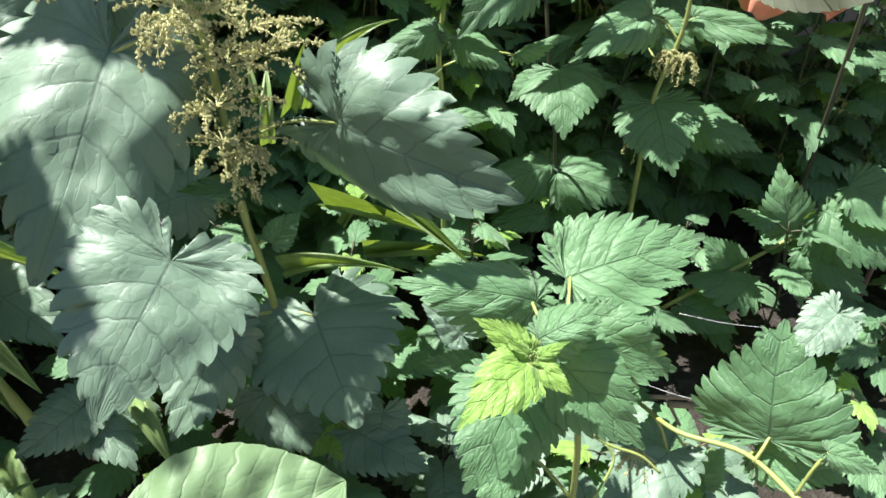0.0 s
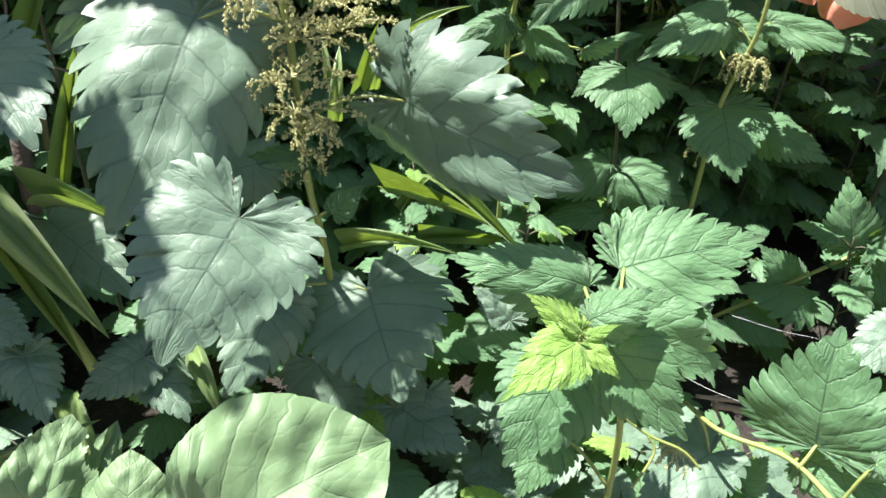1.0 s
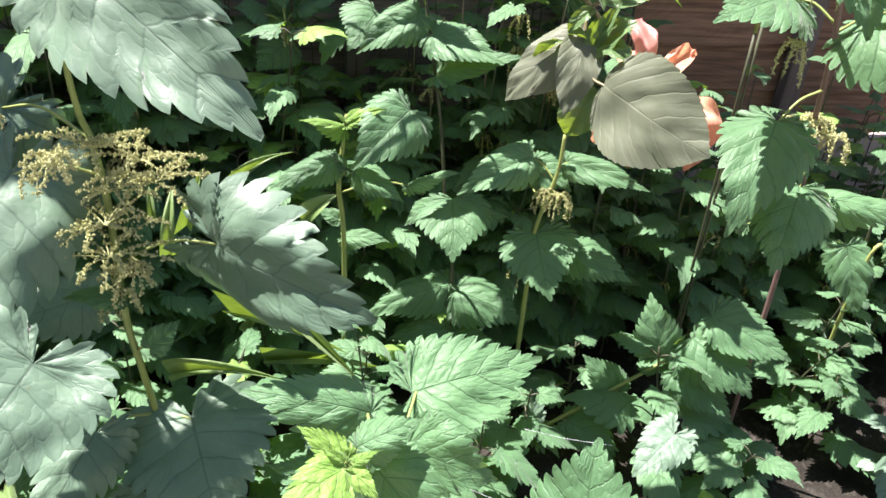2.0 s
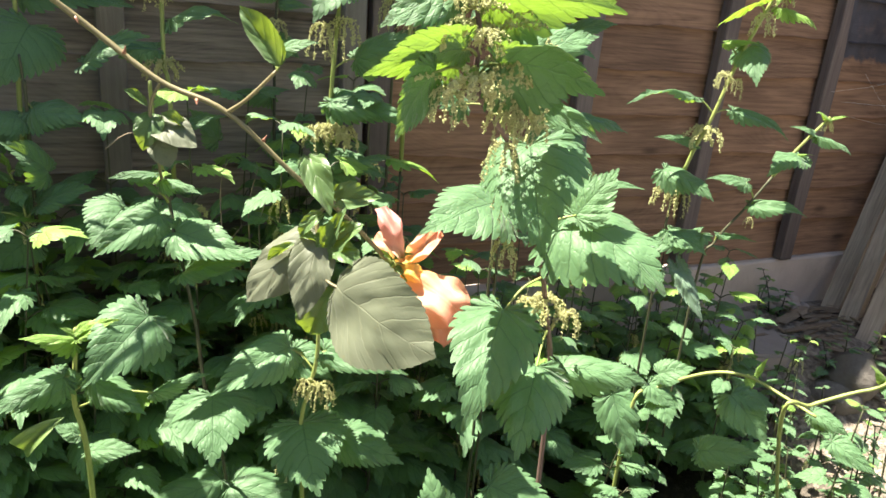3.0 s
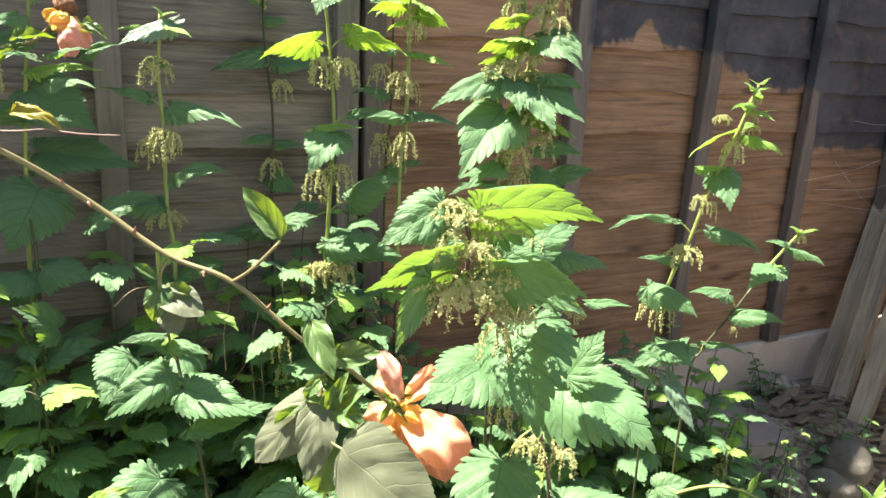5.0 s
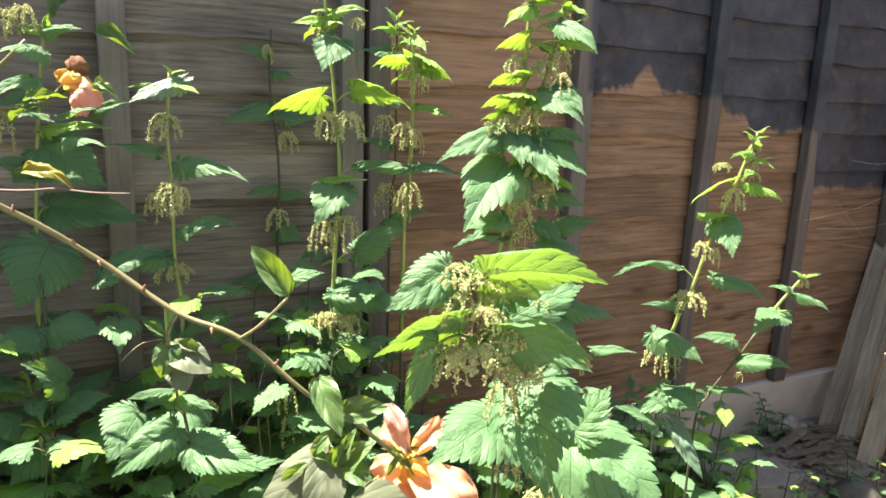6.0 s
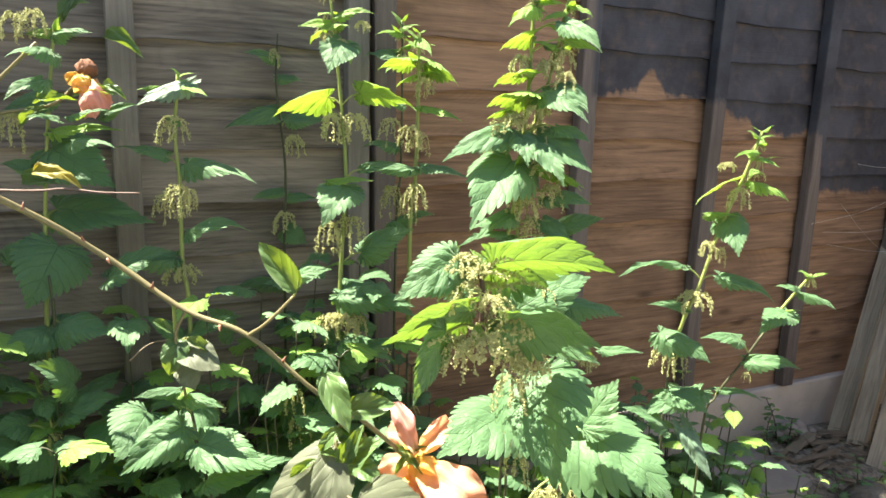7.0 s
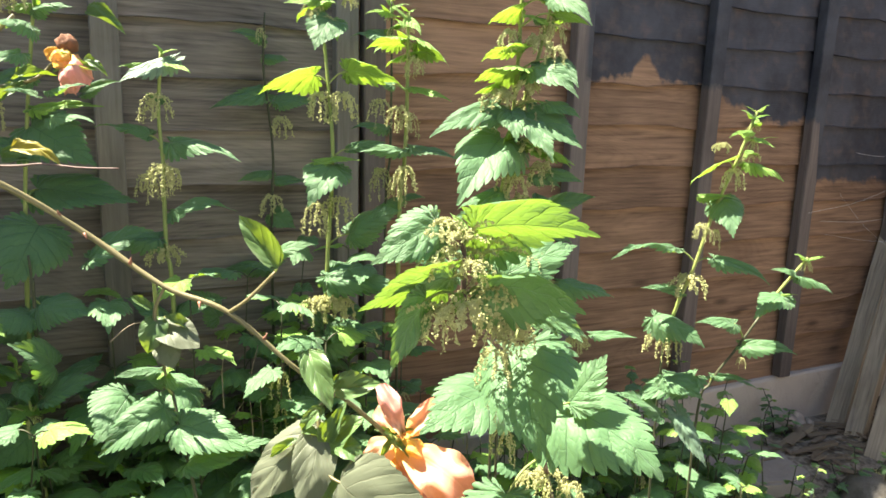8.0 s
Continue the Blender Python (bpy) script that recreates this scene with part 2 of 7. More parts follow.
def wood_material(name, dark, light, axis, stain=None, rough=0.75):
    """Weathered board, grain along one axis (0 x, 2 z)."""
    m, t, p, out = material(name)
    geo = t.nodes.new("ShaderNodeTexCoord").outputs["Object"]
    info = t.nodes.new("ShaderNodeObjectInfo")
    shift = t.nodes.new("ShaderNodeVectorMath")
    shift.operation = "MULTIPLY_ADD"
    t.links.new(info.outputs["Random"], shift.inputs[0])
    shift.inputs[1].default_value = (7.3, 3.1, 5.7)
    t.links.new(geo, shift.inputs[2])
    mp = node(t, "ShaderNodeMapping")
    mp.inputs["Scale"].default_value = (4.0, 62, 62) if axis == 0 else (62, 62, 4.0)
    t.links.new(shift.outputs[0], mp.inputs[0])
    mp2 = node(t, "ShaderNodeMapping")
    mp2.inputs["Scale"].default_value = (9, 230, 230) if axis == 0 else (230, 230, 9)
    t.links.new(shift.outputs[0], mp2.inputs[0])
    warp = node(t, "ShaderNodeTexNoise", Scale=1.0, Detail=5.0, Roughness=0.6, Distortion=1.6)
    t.links.new(mp.outputs[0], warp.inputs["Vector"])
    fine = noise_of(t, mp2.outputs[0], 1.0, 3)
    blotch = noise_of(t, shift.outputs[0], 4.0, 4)
    rings = node(t, "ShaderNodeMapping")
    rings.inputs["Scale"].default_value = (2.4, 9, 9) if axis == 0 else (9, 9, 2.4)
    t.links.new(shift.outputs[0], rings.inputs[0])
    sway = noise_of(t, rings.outputs[0], 1.0, 2, 0.4)
    parts = t.nodes.new("ShaderNodeSeparateXYZ")
    t.links.new(shift.outputs[0], parts.inputs[0])
    over = maths(t, "ADD", maths(t, "MULTIPLY", parts.outputs[2 if axis == 0 else 1], 110.0), maths(t, "MULTIPLY", sway, 30.0))
    year = maths(t, "POWER", maths(t, "ABSOLUTE", maths(t, "SINE", maths(t, "MULTIPLY", over, 3.7))), 0.6)
    tone = ramp(t, maths(t, "ADD", maths(t, "ADD", maths(t, "MULTIPLY", warp.outputs[0], 0.60), maths(t, "MULTIPLY", year, 0.045)), maths(t, "ADD", maths(t, "MULTIPLY", fine, 0.40), maths(t, "MULTIPLY", maths(t, "SUBTRACT", info.outputs["Random"], 0.5), 0.16))), 0.31, 0.79)
    base = mixed(t, tone, dark, light)
    base = mixed(t, maths(t, "MULTIPLY", ramp(t, blotch, 0.5, 0.75), 0.5), base, tuple(v * 0.55 for v in dark))
    knots = node(t, "ShaderNodeTexVoronoi", Scale=1.0)
    mk = node(t, "ShaderNodeMapping")
    mk.inputs["Scale"].default_value = (4.5, 13, 13) if axis == 0 else (13, 13, 4.5)
    t.links.new(shift.outputs[0], mk.inputs[0])
    t.links.new(mk.outputs[0], knots.inputs["Vector"])
    knot = maths(t, "SUBTRACT", 1.0, ramp(t, knots.outputs[0], 0.05, 0.13), clamp=True)
    base = mixed(t, maths(t, "MULTIPLY", knot, 0.7), base, tuple(v * 0.4 for v in dark))
    if stain:
        base = stain(t, base)
    t.links.new(base, p.inputs["Base Color"])
    p.inputs["Roughness"].default_value = rough
    p.inputs["Specular IOR Level"].default_value = 0.25
    bumped(t, p, maths(t, "ADD", maths(t, "ADD", warp.outputs[0], maths(t, "MULTIPLY", year, 0.2)), maths(t, "MULTIPLY", fine, 0.6)), 0.6, 0.002)
    return m


def dark_stain(t, base):
    """Slate-blue paint brushed over the upper boards, with a ragged lower edge."""
    pos = t.nodes.new("ShaderNodeNewGeometry").outputs["Position"]
    sep = t.nodes.new("ShaderNodeSeparateXYZ")
    t.links.new(pos, sep.inputs[0])
    x, z = sep.outputs[0], sep.outputs[2]
    step1 = maths(t, "MULTIPLY", ramp(t, x, 1.06, 1.16), 0.03)
    step2 = maths(t, "MULTIPLY", ramp(t, x, 1.175, 1.20), 0.038)
    step3 = maths(t, "MULTIPLY", ramp(t, x, 1.365, 1.375), 0.128)
    gap = maths(t, "SUBTRACT", 1.0, ramp(t, maths(t, "ABSOLUTE", maths(t, "SUBTRACT", x, 0.905)), 0.008, 0.04), clamp=True)
    edge = maths(t, "SUBTRACT", maths(t, "ADD", 0.917, maths(t, "MULTIPLY", gap, 0.045)), maths(t, "ADD", step1, maths(t, "ADD", step2, step3)))
    mp = node(t, "ShaderNodeMapping")
    mp.inputs["Scale"].default_value = (1, 1, 0.35)
    t.links.new(pos, mp.inputs[0])
    wob = maths(t, "MULTIPLY", maths(t, "SUBTRACT", noise_of(t, mp.outputs[0], 13.0, 3), 0.5), 0.075)
    fine = maths(t, "MULTIPLY", maths(t, "SUBTRACT", noise_of(t, pos, 90.0, 2), 0.5), 0.02)
    cover = ramp(t, maths(t, "SUBTRACT", z, maths(t, "ADD", edge, maths(t, "ADD", wob, fine))), -0.004, 0.008)
    side = ramp(t, x, 0.74, 0.75)
    brush = ramp(t, noise_of(t, pos, 30.0, 4), 0.30, 0.5)
    amount = maths(t, "MULTIPLY", maths(t, "MULTIPLY", cover, side), maths(t, "ADD", maths(t, "MULTIPLY", brush, 0.16), 0.82), clamp=True)
    paint = mixed(t, ramp(t, noise_of(t, pos, 11.0, 5, 0.65), 0.35, 0.65), (0.030, 0.031, 0.040), (0.060, 0.062, 0.078))
    return mixed(t, amount, base, paint)


BOARD_GREY = wood_material("grey_board", (0.062, 0.052, 0.046), (0.33, 0.28, 0.24), 0)
BOARD_BROWN = wood_material("brown_board", (0.105, 0.060, 0.039), (0.40, 0.238, 0.150), 0, dark_stain)
BATTEN_GREY = wood_material("grey_batten", (0.12, 0.105, 0.095), (0.24, 0.215, 0.195), 2)
BATTEN_DARK = wood_material("dark_batten", (0.09, 0.072, 0.068), (0.18, 0.145, 0.135), 2, dark_stain)
PLANK = wood_material("weathered_plank", (0.13, 0.105, 0.082), (0.46, 0.38, 0.29), 2)
CONCRETE = plain_material("concrete", (0.26, 0.215, 0.185), (0.58, 0.50, 0.44), 11, 0.9, 0.8, 0.004, spec=0.15)
SLAB = plain_material("worn_slab", (0.13, 0.112, 0.10), (0.33, 0.29, 0.265), 14, 0.9, 0.8, 0.004, spec=0.15)
BARK = plain_material("bark", (0.06, 0.045, 0.04), (0.12, 0.095, 0.08), 30, 0.9, 0.7, 0.004)


def soil_material():
    m, t, p, out = material("soil")
    pos = t.nodes.new("ShaderNodeNewGeometry").outputs["Position"]
    a, b, c = noise_of(t, pos, 6.0, 5), noise_of(t, pos, 70.0, 4), noise_of(t, pos, 260.0, 2)
    base = mixed(t, ramp(t, a, 0.35, 0.7), (0.018, 0.016, 0.013), (0.036, 0.032, 0.027))
    base = mixed(t, ramp(t, b, 0.52, 0.7), base, (0.055, 0.049, 0.042))
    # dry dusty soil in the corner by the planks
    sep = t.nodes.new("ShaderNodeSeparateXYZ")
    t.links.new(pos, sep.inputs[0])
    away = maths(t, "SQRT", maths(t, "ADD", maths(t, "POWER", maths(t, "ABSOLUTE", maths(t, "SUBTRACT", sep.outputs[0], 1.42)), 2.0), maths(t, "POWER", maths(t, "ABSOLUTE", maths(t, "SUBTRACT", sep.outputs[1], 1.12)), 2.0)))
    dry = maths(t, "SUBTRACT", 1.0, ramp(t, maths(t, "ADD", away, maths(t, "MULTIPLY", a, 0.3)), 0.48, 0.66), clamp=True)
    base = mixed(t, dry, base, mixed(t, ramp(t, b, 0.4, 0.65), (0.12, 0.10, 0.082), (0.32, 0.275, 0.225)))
    # unseen ground beyond the bed, made pale to bounce light onto the fence
    path = maths(t, "SUBTRACT", 1.0, ramp(t, maths(t, "ADD", sep.outputs[1], maths(t, "MULTIPLY", a, 0.1)), 0.30, 0.34), clamp=True)
    base = mixed(t, path, base, mixed(t, ramp(t, b, 0.35, 0.65), (0.28, 0.27, 0.25), (0.42, 0.405, 0.375)))
    t.links.new(base, p.inputs["Base Color"])
    p.inputs["Roughness"].default_value = 0.95
    p.inputs["Specular IOR Level"].default_value = 0.15
    bumped(t, p, maths(t, "ADD", b, c), 0.8, 0.006)
    return m


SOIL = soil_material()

# ---- mesh helpers ----


def link_mesh(name, bm, mat, parent=None, smooth=True):
    me = bpy.data.meshes.new(name)
    bm.to_mesh(me)
    bm.free()
    me.materials.append(mat)
    for f in me.polygons:
        f.use_smooth = smooth
    ob = new(name, me)
    ob.parent = parent
    return ob


def part(name, bm, mat, parent, label="", smooth=True):
    ob = link_mesh(name, bm, mat, parent, smooth)
    if label:
        ob["label"] = label
    return ob


def raw_mesh(name, verts, faces, mat, uvs=None):
    me = bpy.data.meshes.new(name)
    me.from_pydata(verts, [], faces)
    me.materials.append(mat)
    me.polygons.foreach_set("use_smooth", [True] * len(me.polygons))
    if uvs is not None:
        layer = me.uv_layers.new(name="UVMap")
        idx = np.empty(len(me.loops), dtype=np.int32)
        me.loops.foreach_get("vertex_index", idx)
        layer.data.foreach_set("uv", np.asarray(uvs, dtype=np.float32)[idx].ravel())
    me.update()
    return me


def box(bm, x0, x1, y0, y1, z0, z1, bevel=0.0):
    r = bmesh.ops.create_cube(bm, size=1.0)
    vs = r["verts"]
    bmesh.ops.scale(bm, vec=(x1 - x0, y1 - y0, z1 - z0), verts=vs)
    bmesh.ops.translate(bm, vec=((x0 + x1) / 2, (y0 + y1) / 2, (z0 + z1) / 2), verts=vs)
    if bevel:
        es = list({e for v in vs for e in v.link_edges})
        bmesh.ops.bevel(bm, geom=es, offset=bevel, segments=1, affect="EDGES")
    return vs


def smooth_line(points, steps=6):
    """Catmull-Rom through points."""
    ps = [Vector(p) for p in points]
    if len(ps) == 2:
        return [ps[0].lerp(ps[1], i / steps) for i in range(steps + 1)]
    ps = [2 * ps[0] - ps[1], *ps, 2 * ps[-1] - ps[-2]]
    out = []
    for a, b, c, d in zip(ps, ps[1:], ps[2:], ps[3:]):
        for i in range(steps):
            s = i / steps
            out.append(0.5 * (2 * b + (c - a) * s + (2 * a - 5 * b + 4 * c - d) * s * s + (3 * b - a - 3 * c + d) * s ** 3))
    out.append(ps[-2])
    return out


def tube(line, r0, r1, sides=8, wobble=0.0):
    """Vertices and faces of a tapered tube along a line, closed at both ends."""
    verts, faces = [], []
    n = len(line)
    up = Vector((0.31, 0.17, 0.9))
    for i, p in enumerate(line):
        way = (line[min(i + 1, n - 1)] - line[max(i - 1, 0)]).normalized()
        a = way.cross(up)
        a = a.normalized() if a.length > 1e-4 else way.orthogonal().normalized()
        b = way.cross(a)
        r = r0 + (r1 - r0) * i / (n - 1)
        r *= 1 + wobble * noise.noise(p * 60)
        for k in range(sides):
            g = 2 * math.pi * k / sides
            verts.append(p + r * (math.cos(g) * a + math.sin(g) * b))
    for i in range(n - 1):
        for k in range(sides):
            j = (k + 1) % sides
            faces.append((i * sides + k, i * sides + j, (i + 1) * sides + j, (i + 1) * sides + k))
    faces.append(tuple(range(sides))[::-1])
    faces.append(tuple((n - 1) * sides + k for k in range(sides)))
    return verts, faces


def tube_part(name, line, r0, r1, mat, parent, sides=8, wobble=0.0, label=""):
    v, f = tube(line, r0, r1, sides, wobble)
    ob = new(name, raw_mesh(name, v, f, mat))
    ob.parent = parent
    if label:
        ob["label"] = label
    return ob


def blade_mesh(name, mat, outline, teeth=13, depth=0.1, arch=0.1, fold=0.12, pucker=0.02, ruffle=0.05, swirl=0.0, slant=0.16, cols=5, seed=0, heart=0.0):
    """A leaf of length 1 along +y and full width 1 along x, facing +z, its base and tip on z = 0. outline(u) gives the half width (1 at most) along it."""
    rng = random.Random(seed)
    per = 3
    rows = max(teeth, 9) * per
    verts, uvs, faces = [], [], []
    jig = [rng.uniform(0.75, 1.25) for _ in range(rows + 2)]
    off = Vector((rng.uniform(-9, 9), rng.uniform(-9, 9), rng.uniform(-9, 9)))
    for i in range(rows + 1):
        u = i / rows
        k, ph = divmod(i, per)
        bite = (0.0, 0.55, 1.0)[ph] if teeth else 0.5
        for side in range(-cols, cols + 1):
            v = side / cols
            a = abs(v)
            w = 0.5 * outline(u)
            edge = 1 - (depth * (1 - bite) * jig[k] if teeth else 0)
            x = v * w * (1 - (1 - edge) * a ** 4)
            y = u + slant * (a ** 1.2) * w * (1 - u) * 1.2 - heart * a * max(0, 0.28 - u) * 1.1
            y += (depth * 0.35 * bite * a ** 5 * w * 2 if teeth else 0)
            vein = math.cos(2 * math.pi * (u * 7 + 0.0))
            z = arch * (4 * u * (1 - u)) * 0.5 - arch * 0.7 * a * a * w * 2
            z += fold * a * w
            z += -pucker * vein * min(1, a * 3) * (1 - 0.4 * a)
            z += ruffle * noise.noise(Vector((x * 3.2, y * 3.2, 0)) + off) * (0.35 + a)
            z += swirl * (u - 0.5) * v * w
            verts.append((x, min(y, 1.03), z))
            uvs.append((0.5 + 0.5 * v, u))
    n = 2 * cols + 1
    for i in range(rows):
        for c in range(n - 1):
            faces.append((i * n + c, i * n + c + 1, (i + 1) * n + c + 1, (i + 1) * n + c))
    return raw_mesh(name, verts, faces, mat, uvs)


EDGE = ((0.012, 0.0), (0.15, -0.085), (0.33, -0.06), (0.46, 0.07), (0.5, 0.22), (0.45, 0.39), (0.335, 0.57), (0.19, 0.74), (0.07, 0.89), (0.004, 1.0))
DEEP_EDGE = ((0.012, 0.0), (0.075, -0.17), (0.25, -0.25), (0.42, -0.13), (0.5, 0.08), (0.475, 0.30), (0.385, 0.50), (0.25, 0.70), (0.10, 0.88), (0.004, 1.0))


ROSE_EDGE = ((0.012, 0.0), (0.14, 0.0), (0.31, 0.055), (0.45, 0.18), (0.5, 0.36), (0.46, 0.55), (0.35, 0.72), (0.20, 0.87), (0.07, 0.955), (0.004, 1.0))
DOCK_EDGE = ((0.012, 0.0), (0.18, -0.03), (0.38, 0.06), (0.48, 0.22), (0.5, 0.40), (0.45, 0.57), (0.34, 0.74), (0.18, 0.89), (0.06, 0.965), (0.004, 1.0))


def toothed_mesh(name, mat, rim=None, teeth=12, depth=0.06, arch=0.15, fold=0.1, pucker=0.008, ruffle=0.08, swirl=0.0, cols=6, seed=0, every=2, curl=0.0, phases=(0.0, 0.3, 0.6, 0.86), lop=0.04):
    """A leaf with a toothed edge, of length 1 along +y and width 1, facing +z. Side veins leave the midrib at a slant and end in a tooth;
    the blade bulges between them. UV x runs across, UV y counts tenths of a side vein."""
    rng = random.Random(seed)
    curve = smooth_line([(x, y, 0) for x, y in rim or EDGE], 24)
    dist = [0.0]
    for p, q in zip(curve, curve[1:]):
        dist.append(dist[-1] + (q - p).length)
    per = len(phases)
    rows = teeth * per
    off = Vector((rng.uniform(-9, 9), rng.uniform(-9, 9), rng.uniform(-9, 9)))
    sway = rng.uniform(-lop, lop)
    along = [(k + ph) / teeth for k in range(teeth) for ph in phases] + [1.0]
    sides = []
    for hand in (-1, 1):
        jig = [rng.uniform(0.7, 1.25) for _ in range(teeth + 1)]
        lag = [rng.uniform(-0.006, 0.006) for _ in range(teeth + 1)]
        edge, k = [], 0
        for i, s0 in enumerate(along):
            s = min(0.9999, max(0, s0 + (lag[i // per] if 0 < i < rows else 0)))
            d = s * dist[-1]
            while k < len(dist) - 2 and dist[k + 1] < d:
                k += 1
            while k > 0 and dist[k] > d:
                k -= 1
            w = (d - dist[k]) / max(1e-6, dist[k + 1] - dist[k])
            p = curve[k].lerp(curve[k + 1], w)
            way = (curve[k + 1] - curve[k]).normalized()
            outw = Vector((way.y, -way.x, 0))
            ph = phases[i % per]
            bite = -0.55 + 1.15 * math.sin(math.pi / 2 * ph / phases[-1]) ** 0.9
            size = depth * jig[i // per] * min(1, 3.0 * (1 - s) + 0.22) * min(1, s * 5)
            p = p + outw * bite * size + way * (0.3 * size * (ph / phases[-1]) ** 2)
            if i == rows:
                p = Vector((0, 1.0, 0))
            edge.append(Vector((hand * p.x, p.y, 0)))
        sides.append(edge)
    verts, uvs, faces = [], [], []
    n = 2 * cols + 1
    for i, s in enumerate(along):
        root = max(0.0, (s - 0.42) / 0.58) ** 1.45
        vc = (s * teeth - phases[-1]) / every
        bulge = abs(math.sin(math.pi * vc)) ** 0.75
        for c in range(-cols, cols + 1):
            a = abs(c) / cols
            e = sides[0 if c < 0 else 1][i]
            x = e.x * a
            y = root + (e.y - root) * (0.62 * a + 0.38 * a * a)
            w = abs(x)
            u = min(1, max(0, y))
            x += sway * math.sin(math.pi * u) * u
            z = arch * 2 * u * (1 - u) - arch * 1.1 * w * w + fold * w - curl * max(0, w - 0.22) ** 1.5
            z += pucker * (bulge - 0.5) * min(1, a * 2.2) * (1 - 0.65 * a * a) * (1 - 0.45 * s)
            z += ruffle * noise.noise(Vector((x * 3.0, y * 3.0, 0)) + off) * (0.3 + 2.2 * w)
            z += ruffle * 0.22 * noise.noise(Vector((x * 8, y * 8, 5)) + off) + pucker * 0.5 * noise.noise(Vector((x * 19, y * 19, 9)) + off)
            z += swirl * (u - 0.5) * x
            verts.append((x, y, z))
            uvs.append((0.5 + 0.5 * c / cols, vc / 10))
    for i in range(rows):
        for c in range(n - 1):
            faces.append((i * n + c, i * n + c + 1, (i + 1) * n + c + 1, (i + 1) * n + c))
    return raw_mesh(name, verts, faces, mat, uvs)


def bitten(me, spots):
    """Takes insect bites (x, y, radius) out of a leaf blade."""
    bm = bmesh.new()
    bm.from_mesh(me)
    gone = [f for f in bm.faces if any((f.calc_center_median().xy - Vector((x, y))).length < r for x, y, r in spots)]
    bmesh.ops.delete(bm, geom=gone, context="FACES")
    bm.to_mesh(me)
    bm.free()
    return me


def petal_outline(u):
    return 0.25 + 0.75 * math.sin(math.pi / 2 * min(1, u / 0.62)) if u < 0.62 else max(0.3, (1 - ((u - 0.62) / 0.40) ** 2.2)) ** 0.5


def strap_outline(u):
    return 0.85 * (1 - u ** 3) + 0.02


def nettle_set(name, mat, count, **extra):
    out = []
    for k in range(count):
        r = random.Random(40 + k)
        v = dict(teeth=15 + k % 3, depth=0.056 + 0.005 * (k % 3), arch=r.uniform(0.08, 0.34), fold=r.uniform(-0.05, 0.25), pucker=0.007 + 0.002 * (k % 3), ruffle=r.uniform(0.05, 0.13), swirl=r.uniform(-0.35, 0.35), seed=k, curl=r.uniform(0, 1.0), cols=8)
        v.update(extra)
        out.append(toothed_mesh(name, mat, **v))
    return out


COARSE = dict(cols=3, phases=(0.0, 0.5, 0.86))
LEAVES = {
    "n": nettle_set("leaf", NETTLE, 9),
    "d": nettle_set("leaf", NETTLE_DEEP, 7, rim=DEEP_EDGE, teeth=15, depth=0.072, arch=0.14, fold=0.06, swirl=0.12, ruffle=0.085, pucker=0.010, cols=10),
    "y": nettle_set("leaf", NETTLE_YOUNG, 6, teeth=13, depth=0.074),
    "low_n": nettle_set("leaf", NETTLE, 9, teeth=10, depth=0.075, **COARSE),
    "low_d": nettle_set("leaf", NETTLE_DEEP, 6, rim=DEEP_EDGE, arch=0.14, fold=0.08, swirl=0.12, pucker=0.008, teeth=10, **COARSE),
    "low_y": nettle_set("leaf", NETTLE_YOUNG, 4, depth=0.066, teeth=9, **COARSE),
    "r": [toothed_mesh("leaf", ROSE_LEAF, ROSE_EDGE, 24, 0.012, a, 0.05, 0.005, 0.08, 0.1, 7, 3 + i, 3) for i, a in enumerate((0.16, 0.28, 0.1))],
    "g": [toothed_mesh("leaf", ROSE_GREEN, ROSE_EDGE, 18, 0.018, a, 0.45, 0.012, 0.13, 0.4, 6, 13 + i, 3) for i, a in enumerate((0.2, 0.4, 0.1))],
    "w": [toothed_mesh("leaf", WITHERING, ROSE_EDGE, 18, 0.014, a, 0.4, 0.012, 0.13, 0.4, 6, 83 + i, 3) for i, a in enumerate((0.2, 0.3))],
    "k": [toothed_mesh("leaf", DOCK_LEAF, DOCK_EDGE, 16, 0.006, 0.2, 0.10, 0.014, 0.16, 0.2, 12, 23, 2),
          toothed_mesh("leaf", DOCK_LEAF, DOCK_EDGE, 14, 0.008, 0.3, 0.05, 0.010, 0.17, 0.2, 8, 24, 2),
          bitten(toothed_mesh("leaf", DOCK_LEAF, DOCK_EDGE, 18, 0.01, 0.2, 0.05, 0.010, 0.2, 0.2, 16, 27, 2), ((0.38, 0.72, 0.13), (0.47, 0.86, 0.12), (0.22, 0.80, 0.035))),
          bitten(toothed_mesh("leaf", DOCK_LEAF, DOCK_EDGE, 18, 0.01, 0.3, 0.1, 0.010, 0.25, 0.3, 16, 28, 2), ((-0.45, 0.70, 0.16), (-0.36, 0.94, 0.10)))],
    "p": [blade_mesh("petal", PETAL, petal_outline, 0, 0.0, a, 0.35, 0.0, 0.30, 0.5, 0.0, 6, 53 + i, 0.0) for i, a in enumerate((0.3, -0.2, 0.45))],
    "q": [blade_mesh("petal", PETAL_PINK, petal_outline, 0, 0.0, a, 0.6, 0.0, 0.3, 0.5, 0.0, 6, 63 + i, 0.0) for i, a in enumerate((0.5, 0.7))],
    "o": [blade_mesh("petal", PETAL_GOLD, petal_outline, 0, 0.0, a, 0.6, 0.0, 0.3, 0.5, 0.0, 6, 73 + i, 0.0) for i, a in enumerate((0.5, 0.7))],
    "s": [blade_mesh("leaf", BLADE, strap_outline, 0, 0.0, a, 0.9, 0.0, 0.02, 0.6, 0.0, 3, 33 + i, 0.0) for i, a in enumerate((0.25, 0.45, 0.12, 0.7))],
}
leaf_count = [0]


